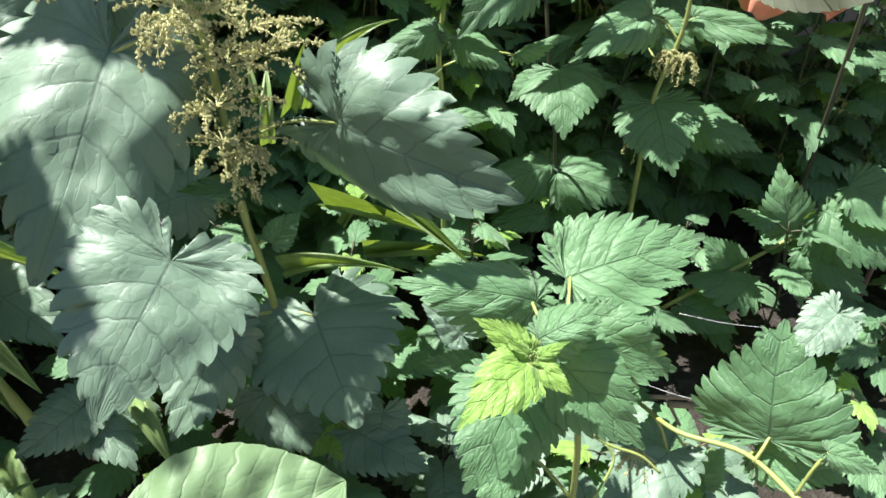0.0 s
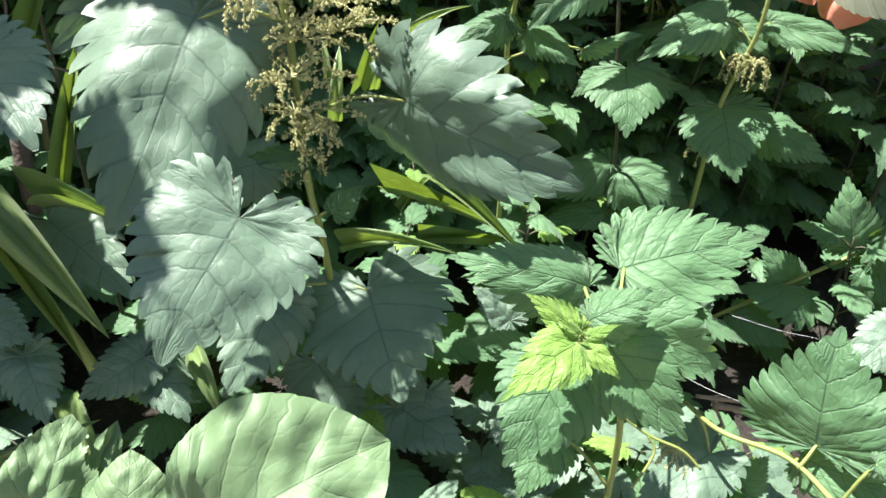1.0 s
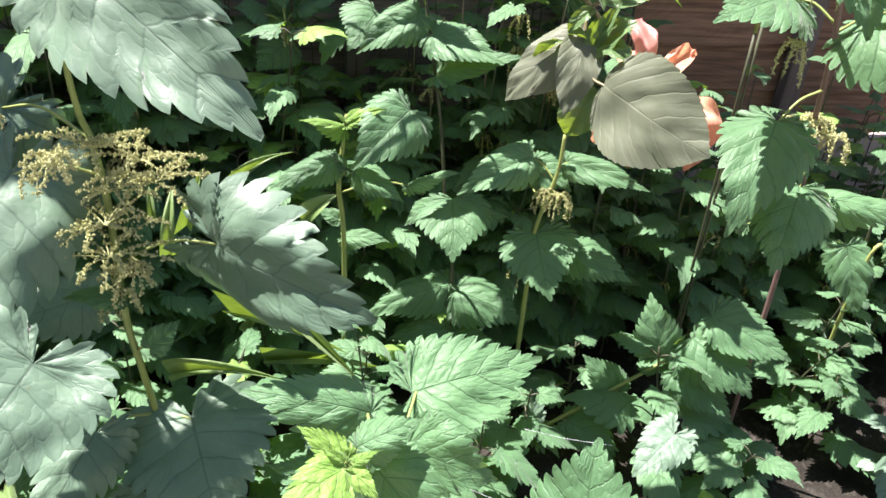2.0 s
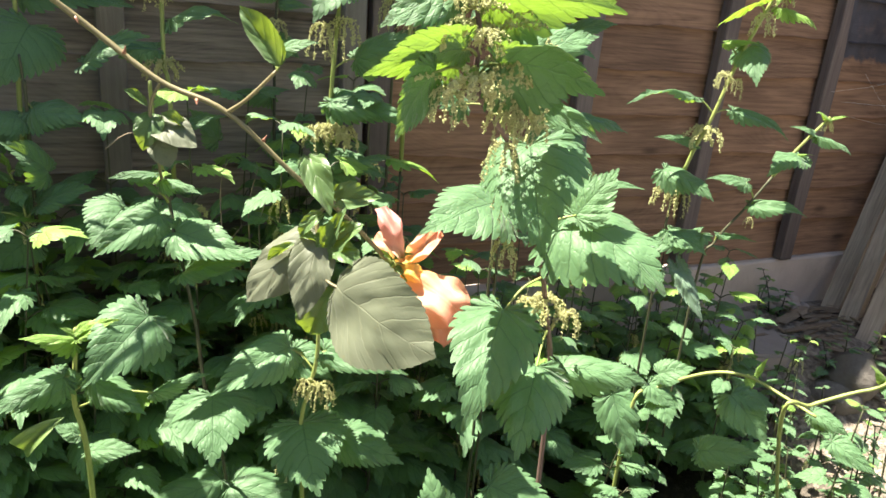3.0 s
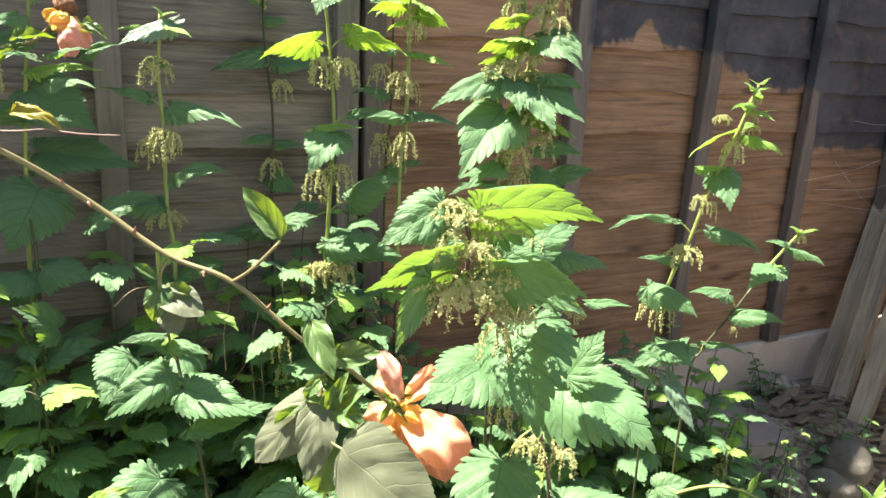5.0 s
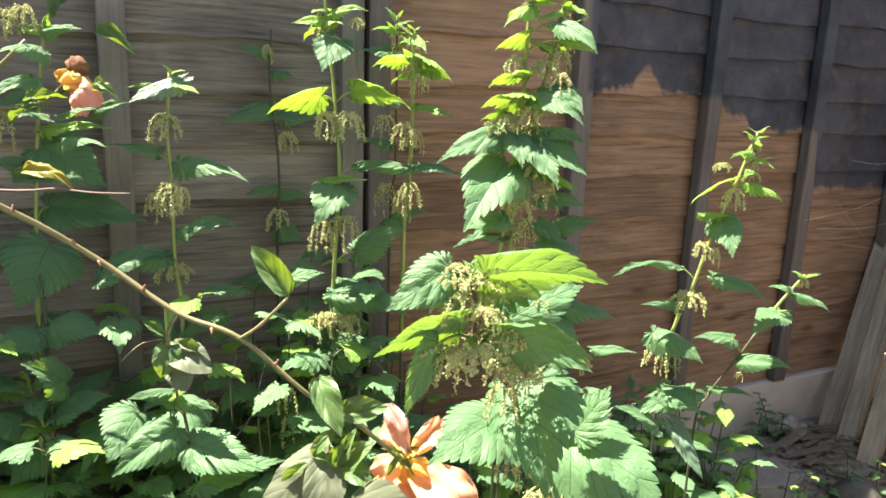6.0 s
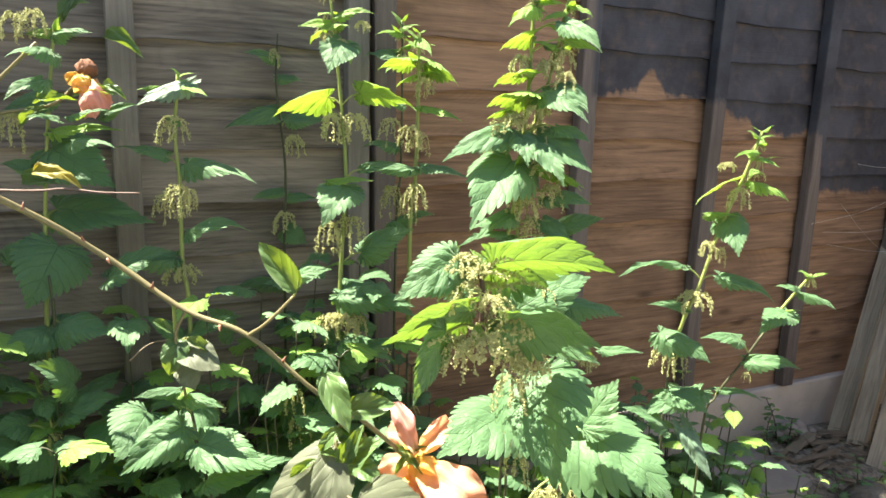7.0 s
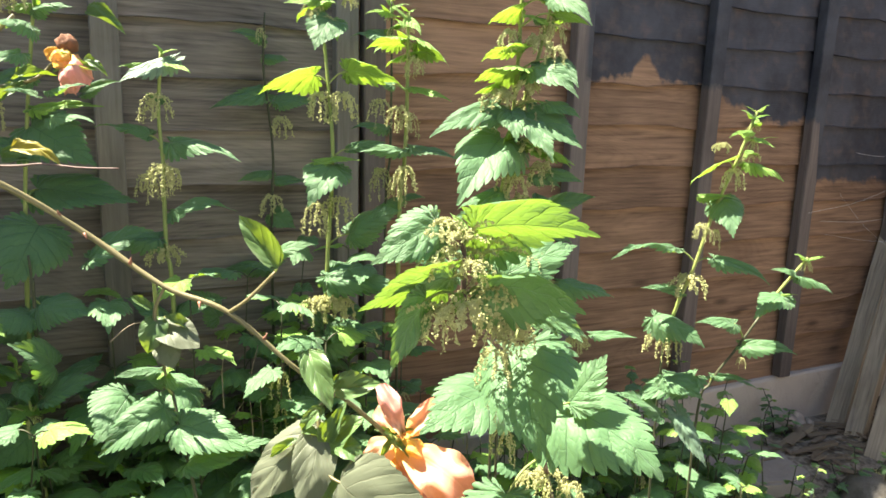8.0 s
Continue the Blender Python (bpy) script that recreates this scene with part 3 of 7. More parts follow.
def set_leaf(plant, kind, base, tip, width, normal, stem=None, which=None, name="leaf"):
    """One leaf from base to tip; width as a share of its length. stem: where its stalk leaves the plant's stem."""
    b, t, nrm = Vector(base), Vector(tip), Vector(normal)
    leaf_count[0] += 1
    some = LEAVES[kind]
    me = some[(leaf_count[0] * 5 // 2 if which is None else which) % len(some)]
    y = t - b
    length = y.length
    y.normalize()
    z = nrm - nrm.dot(y) * y
    z = z.normalized() if z.length > 1e-4 else y.orthogonal().normalized()
    x = y.cross(z)
    ob = new(name, me)
    m = Matrix((x, y, z)).transposed().to_4x4()
    ob.matrix_world = Matrix.Translation(b) @ m @ Matrix.Diagonal((length * width, length, length, 1))
    ob.parent = plant
    if stem is not None:
        s = Vector(stem)
        mid = s.lerp(b, 0.55) + Vector((0, 0, 0.12 * (b - s).length))
        tube_part("leaf_stalk", smooth_line([s, mid, b + y * 0.03 * length], 4), 0.0013, 0.0010, STEM, plant, 6)
    return ob


def catkin_mesh(name, seed, strands, length, spread, droop):
    rng = random.Random(seed)
    verts, faces = [], []

    def bead(p, r):
        k = len(verts)
        g = rng.uniform(0, 6.28)
        for i in range(3):
            verts.append(p + rng.uniform(0.8, 1.25) * r * Vector((math.cos(g + 2.09 * i), math.sin(g + 2.09 * i), rng.uniform(-0.4, 0.4))))
        verts.extend([p + Vector((0, 0, r * rng.uniform(0.8, 1.3))), p - Vector((0, 0, r * rng.uniform(0.8, 1.3)))])
        for a, b, c in ((0, 1, 3), (1, 2, 3), (2, 0, 3), (1, 0, 4), (2, 1, 4), (0, 2, 4)):
            faces.append((k + a, k + b, k + c))

    def strand(start, way, ln, steps, thick):
        p, line = start.copy(), []
        for i in range(steps):
            line.append(p.copy())
            way = (way + Vector((rng.uniform(-0.2, 0.2), rng.uniform(-0.2, 0.2), -droop * rng.uniform(0.5, 1.2)))).normalized()
            p = p + way * ln / steps * (spread if i < 3 else 1)
        v, f = tube(line, thick, thick * 0.6, 3)
        k = len(verts)
        verts.extend(v)
        faces.extend(tuple(a + k for a in q) for q in f)
        return line

    for s in range(strands):
        g = 2 * math.pi * (s + rng.uniform(-0.3, 0.3)) / strands
        way = Vector((math.cos(g), math.sin(g), rng.uniform(0.1, 0.9))).normalized()
        ln = length * rng.uniform(0.45, 1.1)
        line = strand(Vector((0, 0, 0)), way, ln, 9, 0.0005)
        for i in range(2, 9):
            clump = rng.choice((3, 5, 6, 8))
            for _ in range(clump):
                at = line[i - 1].lerp(line[i], rng.random())
                bead(at + Vector([rng.gauss(0, 0.0013) for _ in range(3)]), rng.uniform(0.0009, 0.0017))
    return raw_mesh(name, verts, faces, CATKIN)


CATKINS = [catkin_mesh("catkin", 3, 9, 0.062, 0.9, 0.62), catkin_mesh("catkin", 5, 13, 0.042, 1.1, 0.34), catkin_mesh("catkin", 8, 8, 0.078, 0.8, 0.75), catkin_mesh("catkin", 11, 11, 0.052, 1.25, 0.14), catkin_mesh("catkin", 14, 8, 0.066, 0.9, 0.6)]
LIGHT_CATKINS = [catkin_mesh("catkin", 21, 5, 0.06, 0.9, 0.6), catkin_mesh("catkin", 23, 6, 0.045, 1.1, 0.4)]
for me in CATKINS + LIGHT_CATKINS:
    me.polygons.foreach_set("use_smooth", [False] * len(me.polygons))


def set_petal(plant, kind, base, tip, width, normal, which=None):
    return set_leaf(plant, kind, base, tip, width, normal, None, which, "petal")


def set_flowers(plant, at, which=0, size=1.0, turn=0.0, among=CATKINS):
    ob = new("catkin", among[which % len(among)])
    ob.matrix_world = pose(*at, 0, 0, turn) @ Matrix.Diagonal((size, size, size, 1))
    ob.parent = plant
    return ob


def thing(name, at, label, category, group="", kind=""):
    ob = new(name)
    ob.empty_display_size = 0.02
    ob.location = at
    return tagged(ob, label, category, group, kind)


def rooted(plant):
    """Keep the parts where they were set, now that they hang on the plant."""
    inv = Matrix.Translation(-Vector(plant.location))
    for o in plant.children:
        o.matrix_parent_inverse = inv


def nettle(points, label, r0=0.0031, r1=0.0020, mat=None, group="nettle patch"):
    """A nettle's stem through points, from the root up; leaves and flowers follow."""
    p = thing("nettle", points[0], label, "nettle", group)
    line = smooth_line(points, 7)
    # below 0.58 m the stem takes the darkened copy, as if shaded
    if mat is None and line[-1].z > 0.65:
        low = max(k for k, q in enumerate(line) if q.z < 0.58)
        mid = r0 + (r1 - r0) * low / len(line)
        tube_part("lower_stem", line[:low + 1], min(r0, 0.0019), min(mid, 0.0019), STEM_SHADE, p, 8, 0.1, "lower stem with shade put into its colour")
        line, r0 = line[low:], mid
    tube_part("stem", line, r0, r1, mat or STEM, p, 8, 0.1)
    return p


def tuft(plant, top, seed, size=0.024, drop=0.075, tiers=4):
    """The spiky head of a nettle: crossed pairs of young leaves over short flower clusters, from the tip downwards."""
    rng = random.Random(seed)
    top = Vector(top)
    turn = rng.uniform(0, 3)
    for k in range(tiers):
        at = top - Vector((0, 0, drop * k / tiers))
        long = size * (0.6 + 0.28 * k)
        for side in (0, math.pi):
            a = turn + k * math.pi / 2 + side + rng.uniform(-0.3, 0.3)
            way = Vector((math.cos(a), math.sin(a), rng.uniform(0.1, 0.9) - 0.25 * k)).normalized()
            base = at + way * 0.004
            set_leaf(plant, "y", base, base + way * long, rng.uniform(0.42, 0.55), (-way.x * way.z, -way.y * way.z, 1 - way.z * way.z + 0.05), at)
        if k:
            set_flowers(plant, at, k, 0.3 + 0.1 * k, rng.uniform(0, 360), LIGHT_CATKINS)


class Thicket:
    """Gathers plants that nobody could count into one mesh."""

    def __init__(self):
        self.verts, self.faces, self.uvs, self.slots, self.mats, self.count, self.known = [], [], [], [], [], 0, {}

    def add(self, co, faces, uvs, mat):
        if mat not in self.mats:
            self.mats.append(mat)
        self.verts.append(co)
        self.uvs.append(uvs)
        self.faces += [tuple(i + self.count for i in f) for f in faces]
        self.slots += [self.mats.index(mat)] * len(faces)
        self.count += len(co)

    def add_object(self, ob):
        me = ob.data
        if me not in self.known:
            co = np.empty(len(me.vertices) * 3, dtype=np.float32)
            me.vertices.foreach_get("co", co)
            uvs = np.zeros((len(me.vertices), 2), dtype=np.float32)
            if me.uv_layers:
                index, flat = np.empty(len(me.loops), dtype=np.int32), np.empty(len(me.loops) * 2, dtype=np.float32)
                me.loops.foreach_get("vertex_index", index)
                me.uv_layers[0].data.foreach_get("uv", flat)
                uvs[index] = flat.reshape(-1, 2)
            self.known[me] = (co.reshape(-1, 3), [tuple(f.vertices) for f in me.polygons], uvs, me.materials[0])
        co, faces, uvs, mat = self.known[me]
        m = np.array(ob.matrix_world)
        self.add(co @ m[:3, :3].T + m[:3, 3], faces, uvs, mat)

    def finish(self, name, label, category):
        me = raw_mesh(name, np.concatenate(self.verts).tolist(), self.faces, self.mats[0], np.concatenate(self.uvs))
        for mat in self.mats[1:]:
            me.materials.append(mat)
        me.polygons.foreach_set("material_index", self.slots)
        return tagged(new(name, me), label, category, kind="stuff")


def wild_nettle(x, y, height, lean=(0, 0), seed=0, size=0.07, kind="n", nodes=6, first=0.25, flowers=0.0, ground=0.0, label="green stinging nettle with toothed leaves rooted in dark soil", into=None):
    """A whole nettle: stem, crossed pairs of toothed leaves, smaller to the top."""
    rng = random.Random(seed)
    top = Vector((x + lean[0], y + lean[1], ground + height))
    pts = [(x, y, ground - 0.01), (x + lean[0] * 0.35 + rng.uniform(-.01, .01), y + lean[1] * 0.35 + rng.uniform(-.01, .01), ground + height * 0.5), tuple(top)]
    p = thing("nettle", pts[0], label, "nettle", "nettle patch")
    line = smooth_line(pts, 7)
    verts, faces = tube(line, 0.0018 + 0.0008 * height, 0.0009, 5, 0.1)
    turn = rng.uniform(0, 180)
    for i in range(nodes):
        s = first + (1 - first) * i / max(1, nodes - 1)
        at = line[min(len(line) - 1, int(s * (len(line) - 1)))]
        big = size * (1 - 0.5 * max(0, (s - 0.45) / 0.55)) * rng.uniform(0.85, 1.15)
        turn += 90 + rng.uniform(-22, 22)
        for half in (0, 180):
            g = radians(turn + half + rng.uniform(-14, 14))
            out = Vector((math.cos(g), math.sin(g), 0))
            rise = rng.uniform(-0.1, 0.35) + 0.5 * max(0, s - 0.7)
            stalk = at + (out + Vector((0, 0, 0.45))) * big * 0.32
            tip = stalk + (out + Vector((0, 0, rise - 0.45))).normalized() * big
            nrm = Vector((0, 0, 1)) + out * 0.25 + Vector((rng.uniform(-.25, .25), rng.uniform(-.25, .25), 0))
            k = kind if s < 0.86 or rng.random() < 0.7 else "y"
            set_leaf(p, "low_" + k, stalk, tip, rng.uniform(0.62, 0.78), nrm)
            v, f = tube(smooth_line([at, at.lerp(stalk, 0.55) + Vector((0, 0, 0.12 * (stalk - at).length)), stalk + (tip - stalk) * 0.03], 2), 0.0011, 0.0008, 4)
            faces += [tuple(i + len(verts) for i in q) for q in f]
            verts += v
        if rng.random() < flowers and 0.35 < s < 0.97:
            set_flowers(p, at, rng.randrange(3), rng.uniform(0.6, 1.0), rng.uniform(0, 360), LIGHT_CATKINS)
    # stems in the bed wear the colour that stands for shade
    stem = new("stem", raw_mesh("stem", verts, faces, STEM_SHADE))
    if into is not None:
        into.add_object(stem)
        for o in p.children:
            into.add_object(o)
        for o in (stem, *p.children, p):
            bpy.data.objects.remove(o)
        return None
    stem.parent = p
    rooted(p)
    return p


# ---- ground ----


def rise(x, y):
    """Height of the bed: banked up in the corner by the planks."""
    a = min(1, max(0, (x - 0.72) / 0.52))
    b = min(1, max(0, (y - 0.75) / 0.5))
    return 0.172 * a * a * (3 - 2 * a) * b * b * (3 - 2 * b) + 0.012 * noise.noise(Vector((x * 5, y * 5, 0)))


def make_ground():
    xs = [-60, -12, -4] + [-1.6 + 0.06 * i for i in range(64)] + [5, 14, 60]
    ys = [-60, -12, -3, -1] + [-0.2 + 0.06 * i for i in range(31)] + [3, 10, 60]
    verts = [(x, y, (rise(x, y) + 0.004 * noise.noise(Vector((x * 23, y * 23, 3))) if -1.7 < x < 2.3 and -0.3 < y < 1.7 else 0.0)) for y in ys for x in xs]
    n = len(xs)
    faces = [(j * n + i, j * n + i + 1, (j + 1) * n + i + 1, (j + 1) * n + i) for j in range(len(ys) - 1) for i in range(n - 1)]
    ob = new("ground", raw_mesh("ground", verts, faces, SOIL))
    tagged(ob, "dark crumbly garden soil with bits of bark", "ground", kind="structure")


make_ground()

# ---- fence ----
FENCE_Y = 1.405


def lap_board(x0, x1, height, seed, mat):
    """One overlapping fence board, thick at its uneven lower edge."""
    rng = random.Random(seed)
    n = 48
    off = rng.uniform(-50, 50)
    verts, faces = [], []
    for i in range(n + 1):
        x = x0 + (x1 - x0) * i / n
        low = 0.010 * noise.noise(Vector((x * 4, off, 0))) + 0.005 * noise.noise(Vector((x * 15, off, 0)))
        bow = 0.002 * noise.noise(Vector((x * 3, off, 7)))
        verts += [(x, -0.011 + bow, low), (x, -0.009 + bow, low + 0.002), (x, 0.001 + bow, height), (x, 0.006, height), (x, 0.0 + bow, low)]
    for i in range(n):
        a, b = i * 5, (i + 1) * 5
        for k in range(5):
            j = (k + 1) % 5
            faces.append((a + k, a + j, b + j, b + k)[::-1])
    faces.append((0, 1, 2, 3, 4)), faces.append(tuple(5 * n + k for k in (4, 3, 2, 1, 0)))
    me = raw_mesh("board", verts, faces, mat)
    me.polygons.foreach_set("use_smooth", [False] * len(me.polygons))
    return me


def fence_panel(x0, x1, battens, board_mat, batten_mat, label, exposure, seed, top):
    p = thing("fence_panel", ((x0 + x1) / 2, FENCE_Y, 0.287), label, "fence panel", "garden fence", "structure")
    z, k = 0.287, 0
    while z < top:
        ob = new("board", lap_board(x0, x1, exposure + 0.018, seed * 100 + k, board_mat))
        ob.matrix_world = pose(0, FENCE_Y + 0.006, z)
        ob.parent = p
        z += exposure * (1 + 0.035 * math.sin(k * 2.3 + seed))
        k += 1
    for x, lean in battens:
        bm = bmesh.new()
        box(bm, -0.0175, 0.0175, -0.011, 0.013, 0.0, top - 0.26, 0.002)
        ob = part("batten", bm, batten_mat, p, "upright wooden batten", smooth=False)
        ob.matrix_basis = pose(x, FENCE_Y - 0.018, 0.285, 0, lean, 0)
    bm = bmesh.new()
    box(bm, x0, x1, -0.025, 0.03, 0, 0.018, 0.002)
    ob = part("capping", bm, batten_mat, p, smooth=False)
    ob.matrix_basis = pose(0, FENCE_Y, z + 0.012)
    rooted(p)
    return p


fence_panel(-1.52, 0.333, ((-1.44, 0), (-1.05, 0), (-0.70, 0), (-0.36, 0), (-0.022, 0), (0.308, 0)), BOARD_GREY, BATTEN_GREY, "weathered grey overlap fence panel in shade", 0.0757, 1, 1.05)
fence_panel(0.335, 2.16, ((0.352, 0), (0.731, 0.8), (1.033, 2.2), (1.344, 2.0), (1.66, 2.0), (2.1, 0)), BOARD_BROWN, BATTEN_DARK, "brown overlap fence panel with slate-blue paint above", 0.079, 2, 1.39)
for k, (x0, x1) in enumerate(((-1.52, 0.332), (0.336, 2.16))):
    bm = bmesh.new()
    box(bm, x0, x1, FENCE_Y - 0.02, FENCE_Y + 0.03, -0.03, 0.283, 0.004)
    tagged(link_mesh("gravel_board", bm, CONCRETE, None, False), "pale grey concrete gravel board under the fence", "gravel board", "garden fence", "structure")
for x in (-1.56, 2.2):
    bm = bmesh.new()
    box(bm, x - 0.037, x + 0.037, FENCE_Y - 0.02, FENCE_Y + 0.055, -0.1, 1.22, 0.004)
    tagged(link_mesh("fence_post", bm, BATTEN_GREY, None, False), "square grey wooden fence post", "post", "garden fence", "structure")

# ---- leaning planks in the corner ----


def plank(y, x, lean, tilt, width, length, seed):
    rng = random.Random(seed)
    bm = bmesh.new()
    box(bm, -0.016, 0.016, -width / 2, width / 2, 0, length)
    bmesh.ops.subdivide_edges(bm, edges=[e for e in bm.edges if abs(e.verts[0].co.z - e.verts[1].co.z) > 0.5], cuts=8)
    for v in bm.verts:
        v.co.y += 0.003 * noise.noise(Vector((v.co.z * 7, v.co.y * 30, seed)))
        v.co.x += 0.004 * noise.noise(Vector((v.co.z * 3, seed, v.co.y * 9)))
        if v.co.z < 0.01:
            v.co.z += rng.uniform(-0.008, 0.004)
    bmesh.ops.bevel(bm, geom=list(bm.edges), offset=0.0015, segments=1, affect="EDGES")
    ob = link_mesh("plank", bm, PLANK, None, False)
    ob.matrix_world = pose(x, y, rise(x, y) - 0.012, tilt, lean, 16)
    return tagged(ob, "weathered grey-brown plank leaning in the fence corner", "plank", "leaning planks")


for i, (y, x, lean, tilt, w) in enumerate(((1.335, 1.482, 25.0, 0.5, 0.040), (1.262, 1.442, 27.0, -0.8, 0.038), (1.187, 1.405, 26.5, 0.8, 0.042), (1.095, 1.385, 26.0, -0.5, 0.044), (1.005, 1.37, 24.0, 1.0, 0.046), (0.915, 1.36, 24.5, 0.0, 0.05))):
    plank(y, x, lean, tilt, w, 1.2, i)
bm = bmesh.new()
box(bm, 1.90, 1.93, 0.2, 1.37, 0.0, 1.3, 0.003)
tagged(link_mesh("wall_east", bm, BATTEN_DARK, None, False), "dark boarded side fence", "fence", "garden fence", "structure")
# unseen walls behind and left of the camera, added to block low sky light
for name, x0, x1, y0, y1, h in (("wall_south", -2.7, 1.93, -1.70, -1.60, 1.9), ("wall_west", -2.70, -2.60, -1.6, 1.37, 1.5)):
    bm = bmesh.new()
    box(bm, x0, x1, y0, y1, -0.02, h, 0.003)
    tagged(link_mesh(name, bm, BATTEN_GREY, None, False), "added unseen boarded wall that cuts low sky light", "fence", "garden fence", "structure")

# ---- nettles ----

p = nettle([(-0.254, 0.827, -0.020), (-0.255, 0.823, 0.218), (-0.258, 0.804, 0.310), (-0.264, 0.805, 0.360), (-0.267, 0.819, 0.445), (-0.273, 0.828, 0.489), (-0.279, 0.830, 0.510), (-0.281, 0.825, 0.549), (-0.281, 0.820, 0.589)], "flowering nettle with large dark blue-green leaves and cream catkins")
set_leaf(p, "d", (-0.324, 0.819, 0.473), (-0.374, 0.719, 0.377), 0.82, (0.21, -0.61, 0.60), (-0.270, 0.823, 0.467))
set_leaf(p, "d", (-0.289, 0.683, 0.410), (-0.328, 0.623, 0.362), 1.08, (0.20, -0.58, 0.71))
set_leaf(p, "d", (-0.195, 0.804, 0.420), (-0.084, 0.737, 0.386), 0.76, (-0.26, -1.46, 0.14), (-0.265, 0.812, 0.402))
set_leaf(p, "d", (-0.226, 0.807, 0.255), (-0.202, 0.727, 0.207), 1.3, (0.00, -0.56, 0.77), (-0.255, 0.817, 0.246))
set_leaf(p, "n", (-0.247, 0.787, 0.341), (-0.224, 0.796, 0.359), 0.75, (0.04, -0.66, 0.65), (-0.260, 0.804, 0.327))
set_leaf(p, "n", (-0.262, 0.795, 0.381), (-0.302, 0.793, 0.385), 0.5, (0.09, -0.51, 0.70), (-0.264, 0.806, 0.368))
set_leaf(p, "d", (-0.317, 0.908, 0.314), (-0.399, 0.904, 0.287), 0.7, (0.14, -0.50, 0.71))
set_flowers(p, (-0.242, 0.815, 0.480), 3, .9, 0)
set_flowers(p, (-0.235, 0.823, 0.460), 3, .9, 67)
set_flowers(p, (-0.267, 0.801, 0.438), 3, 1.0, 134)
set_flowers(p, (-0.267, 0.796, 0.415), 3, 1.0, 201)
set_flowers(p, (-0.253, 0.799, 0.406), 1, .9, 268)
set_flowers(p, (-0.262, 0.798, 0.386), 0, .7, 335)
set_flowers(p, (-0.268, 0.805, 0.493), 3, .9, 42)
set_flowers(p, (-0.259, 0.814, 0.458), 3, .7, 109)
set_leaf(p, "d", (-0.256, 0.782, 0.612), (-0.157, 0.712, 0.533), 0.66, (0.11, -0.87, 0.31))
set_leaf(p, "d", (-0.340, 0.881, 0.499), (-0.423, 0.832, 0.445), 0.72, (0.27, -0.81, 0.38), (-0.272, 0.828, 0.490))
set_leaf(p, "d", (-0.424, 0.746, 0.478), (-0.387, 0.696, 0.446), 0.85, (0.37, -0.74, 0.45))
set_flowers(p, (-0.325, 0.778, 0.529), 1, .7, 176)
set_flowers(p, (-0.271, 0.728, 0.518), 1, .8, 243)
set_leaf(p, "d", (-0.451, 0.808, 0.330), (-0.386, 0.753, 0.300), 0.75, (0.28, -0.60, 0.64))
set_leaf(p, "d", (-0.296, 0.789, 0.262), (-0.335, 0.734, 0.215), 0.78, (0.14, -0.57, 0.74), (-0.256, 0.815, 0.255))
set_leaf(p, "d", (-0.386, 0.743, 0.253), (-0.426, 0.715, 0.243), 0.8, (0.27, -0.53, 0.74))
set_leaf(p, "d", (-0.386, 0.748, 0.243), (-0.356, 0.712, 0.216), 0.8, (0.22, -0.53, 0.76))
set_leaf(p, "d", (-0.442, 0.705, 0.295), (-0.425, 0.671, 0.268), 0.8, (0.33, -0.51, 0.72))
set_leaf(p, "d", (-0.471, 0.723, 0.314), (-0.430, 0.702, 0.309), 0.8, (0.35, -0.54, 0.68))
set_leaf(p, "d", (-0.276, 0.830, 0.151), (-0.237, 0.790, 0.103), 0.9, (0.03, -0.40, 0.84), (-0.254, 0.824, 0.135))
set_leaf(p, "d", (-0.206, 0.772, 0.151), (-0.148, 0.730, 0.137), 0.8, (-0.04, -0.38, 0.86), (-0.254, 0.824, 0.135))
rooted(p)

p = nettle([(-0.072, 0.621, -0.020), (-0.078, 0.620, 0.281), (-0.099, 0.616, 0.336), (-0.117, 0.607, 0.379)], "young nettle shoot with bright yellow-green growing tip", 0.0022, 0.0016)
set_leaf(p, "n", (-0.097, 0.664, 0.366), (-0.178, 0.685, 0.377), 0.55, (-0.14, -0.53, 0.73), (-0.102, 0.615, 0.343))
set_leaf(p, "n", (-0.061, 0.709, 0.342), (0.042, 0.725, 0.351), 0.72, (-0.32, -0.53, 0.67), (-0.090, 0.618, 0.311))
set_leaf(p, "y", (-0.121, 0.602, 0.383), (-0.162, 0.578, 0.372), 0.62, (-0.30, -0.42, 0.80), (-0.114, 0.609, 0.373))
set_leaf(p, "n", (-0.118, 0.619, 0.353), (-0.156, 0.583, 0.315), 0.95, (-0.26, -0.74, 0.71), (-0.103, 0.614, 0.345))
set_leaf(p, "n", (-0.103, 0.618, 0.371), (-0.062, 0.580, 0.331), 0.74, (-0.43, -0.73, 0.65), (-0.107, 0.612, 0.356))
set_leaf(p, "n", (-0.074, 0.655, 0.344), (-0.017, 0.633, 0.326), 0.85, (-0.48, -0.76, 0.59), (-0.093, 0.617, 0.320))
set_leaf(p, "n", (-0.112, 0.615, 0.385), (-0.074, 0.618, 0.399), 0.7, (-0.21, -0.42, 0.78), (-0.114, 0.609, 0.373))
set_leaf(p, "y", (-0.119, 0.609, 0.382), (-0.145, 0.621, 0.400), 0.55, (-0.15, -0.42, 0.80), (-0.114, 0.609, 0.371))
set_leaf(p, "y", (-0.116, 0.604, 0.384), (-0.101, 0.603, 0.393), 0.45, (-0.16, -0.34, 0.83), (-0.114, 0.609, 0.373))
set_leaf(p, "y", (-0.118, 0.603, 0.382), (-0.103, 0.586, 0.373), 0.55, (-0.22, -0.45, 0.79), (-0.114, 0.609, 0.373))
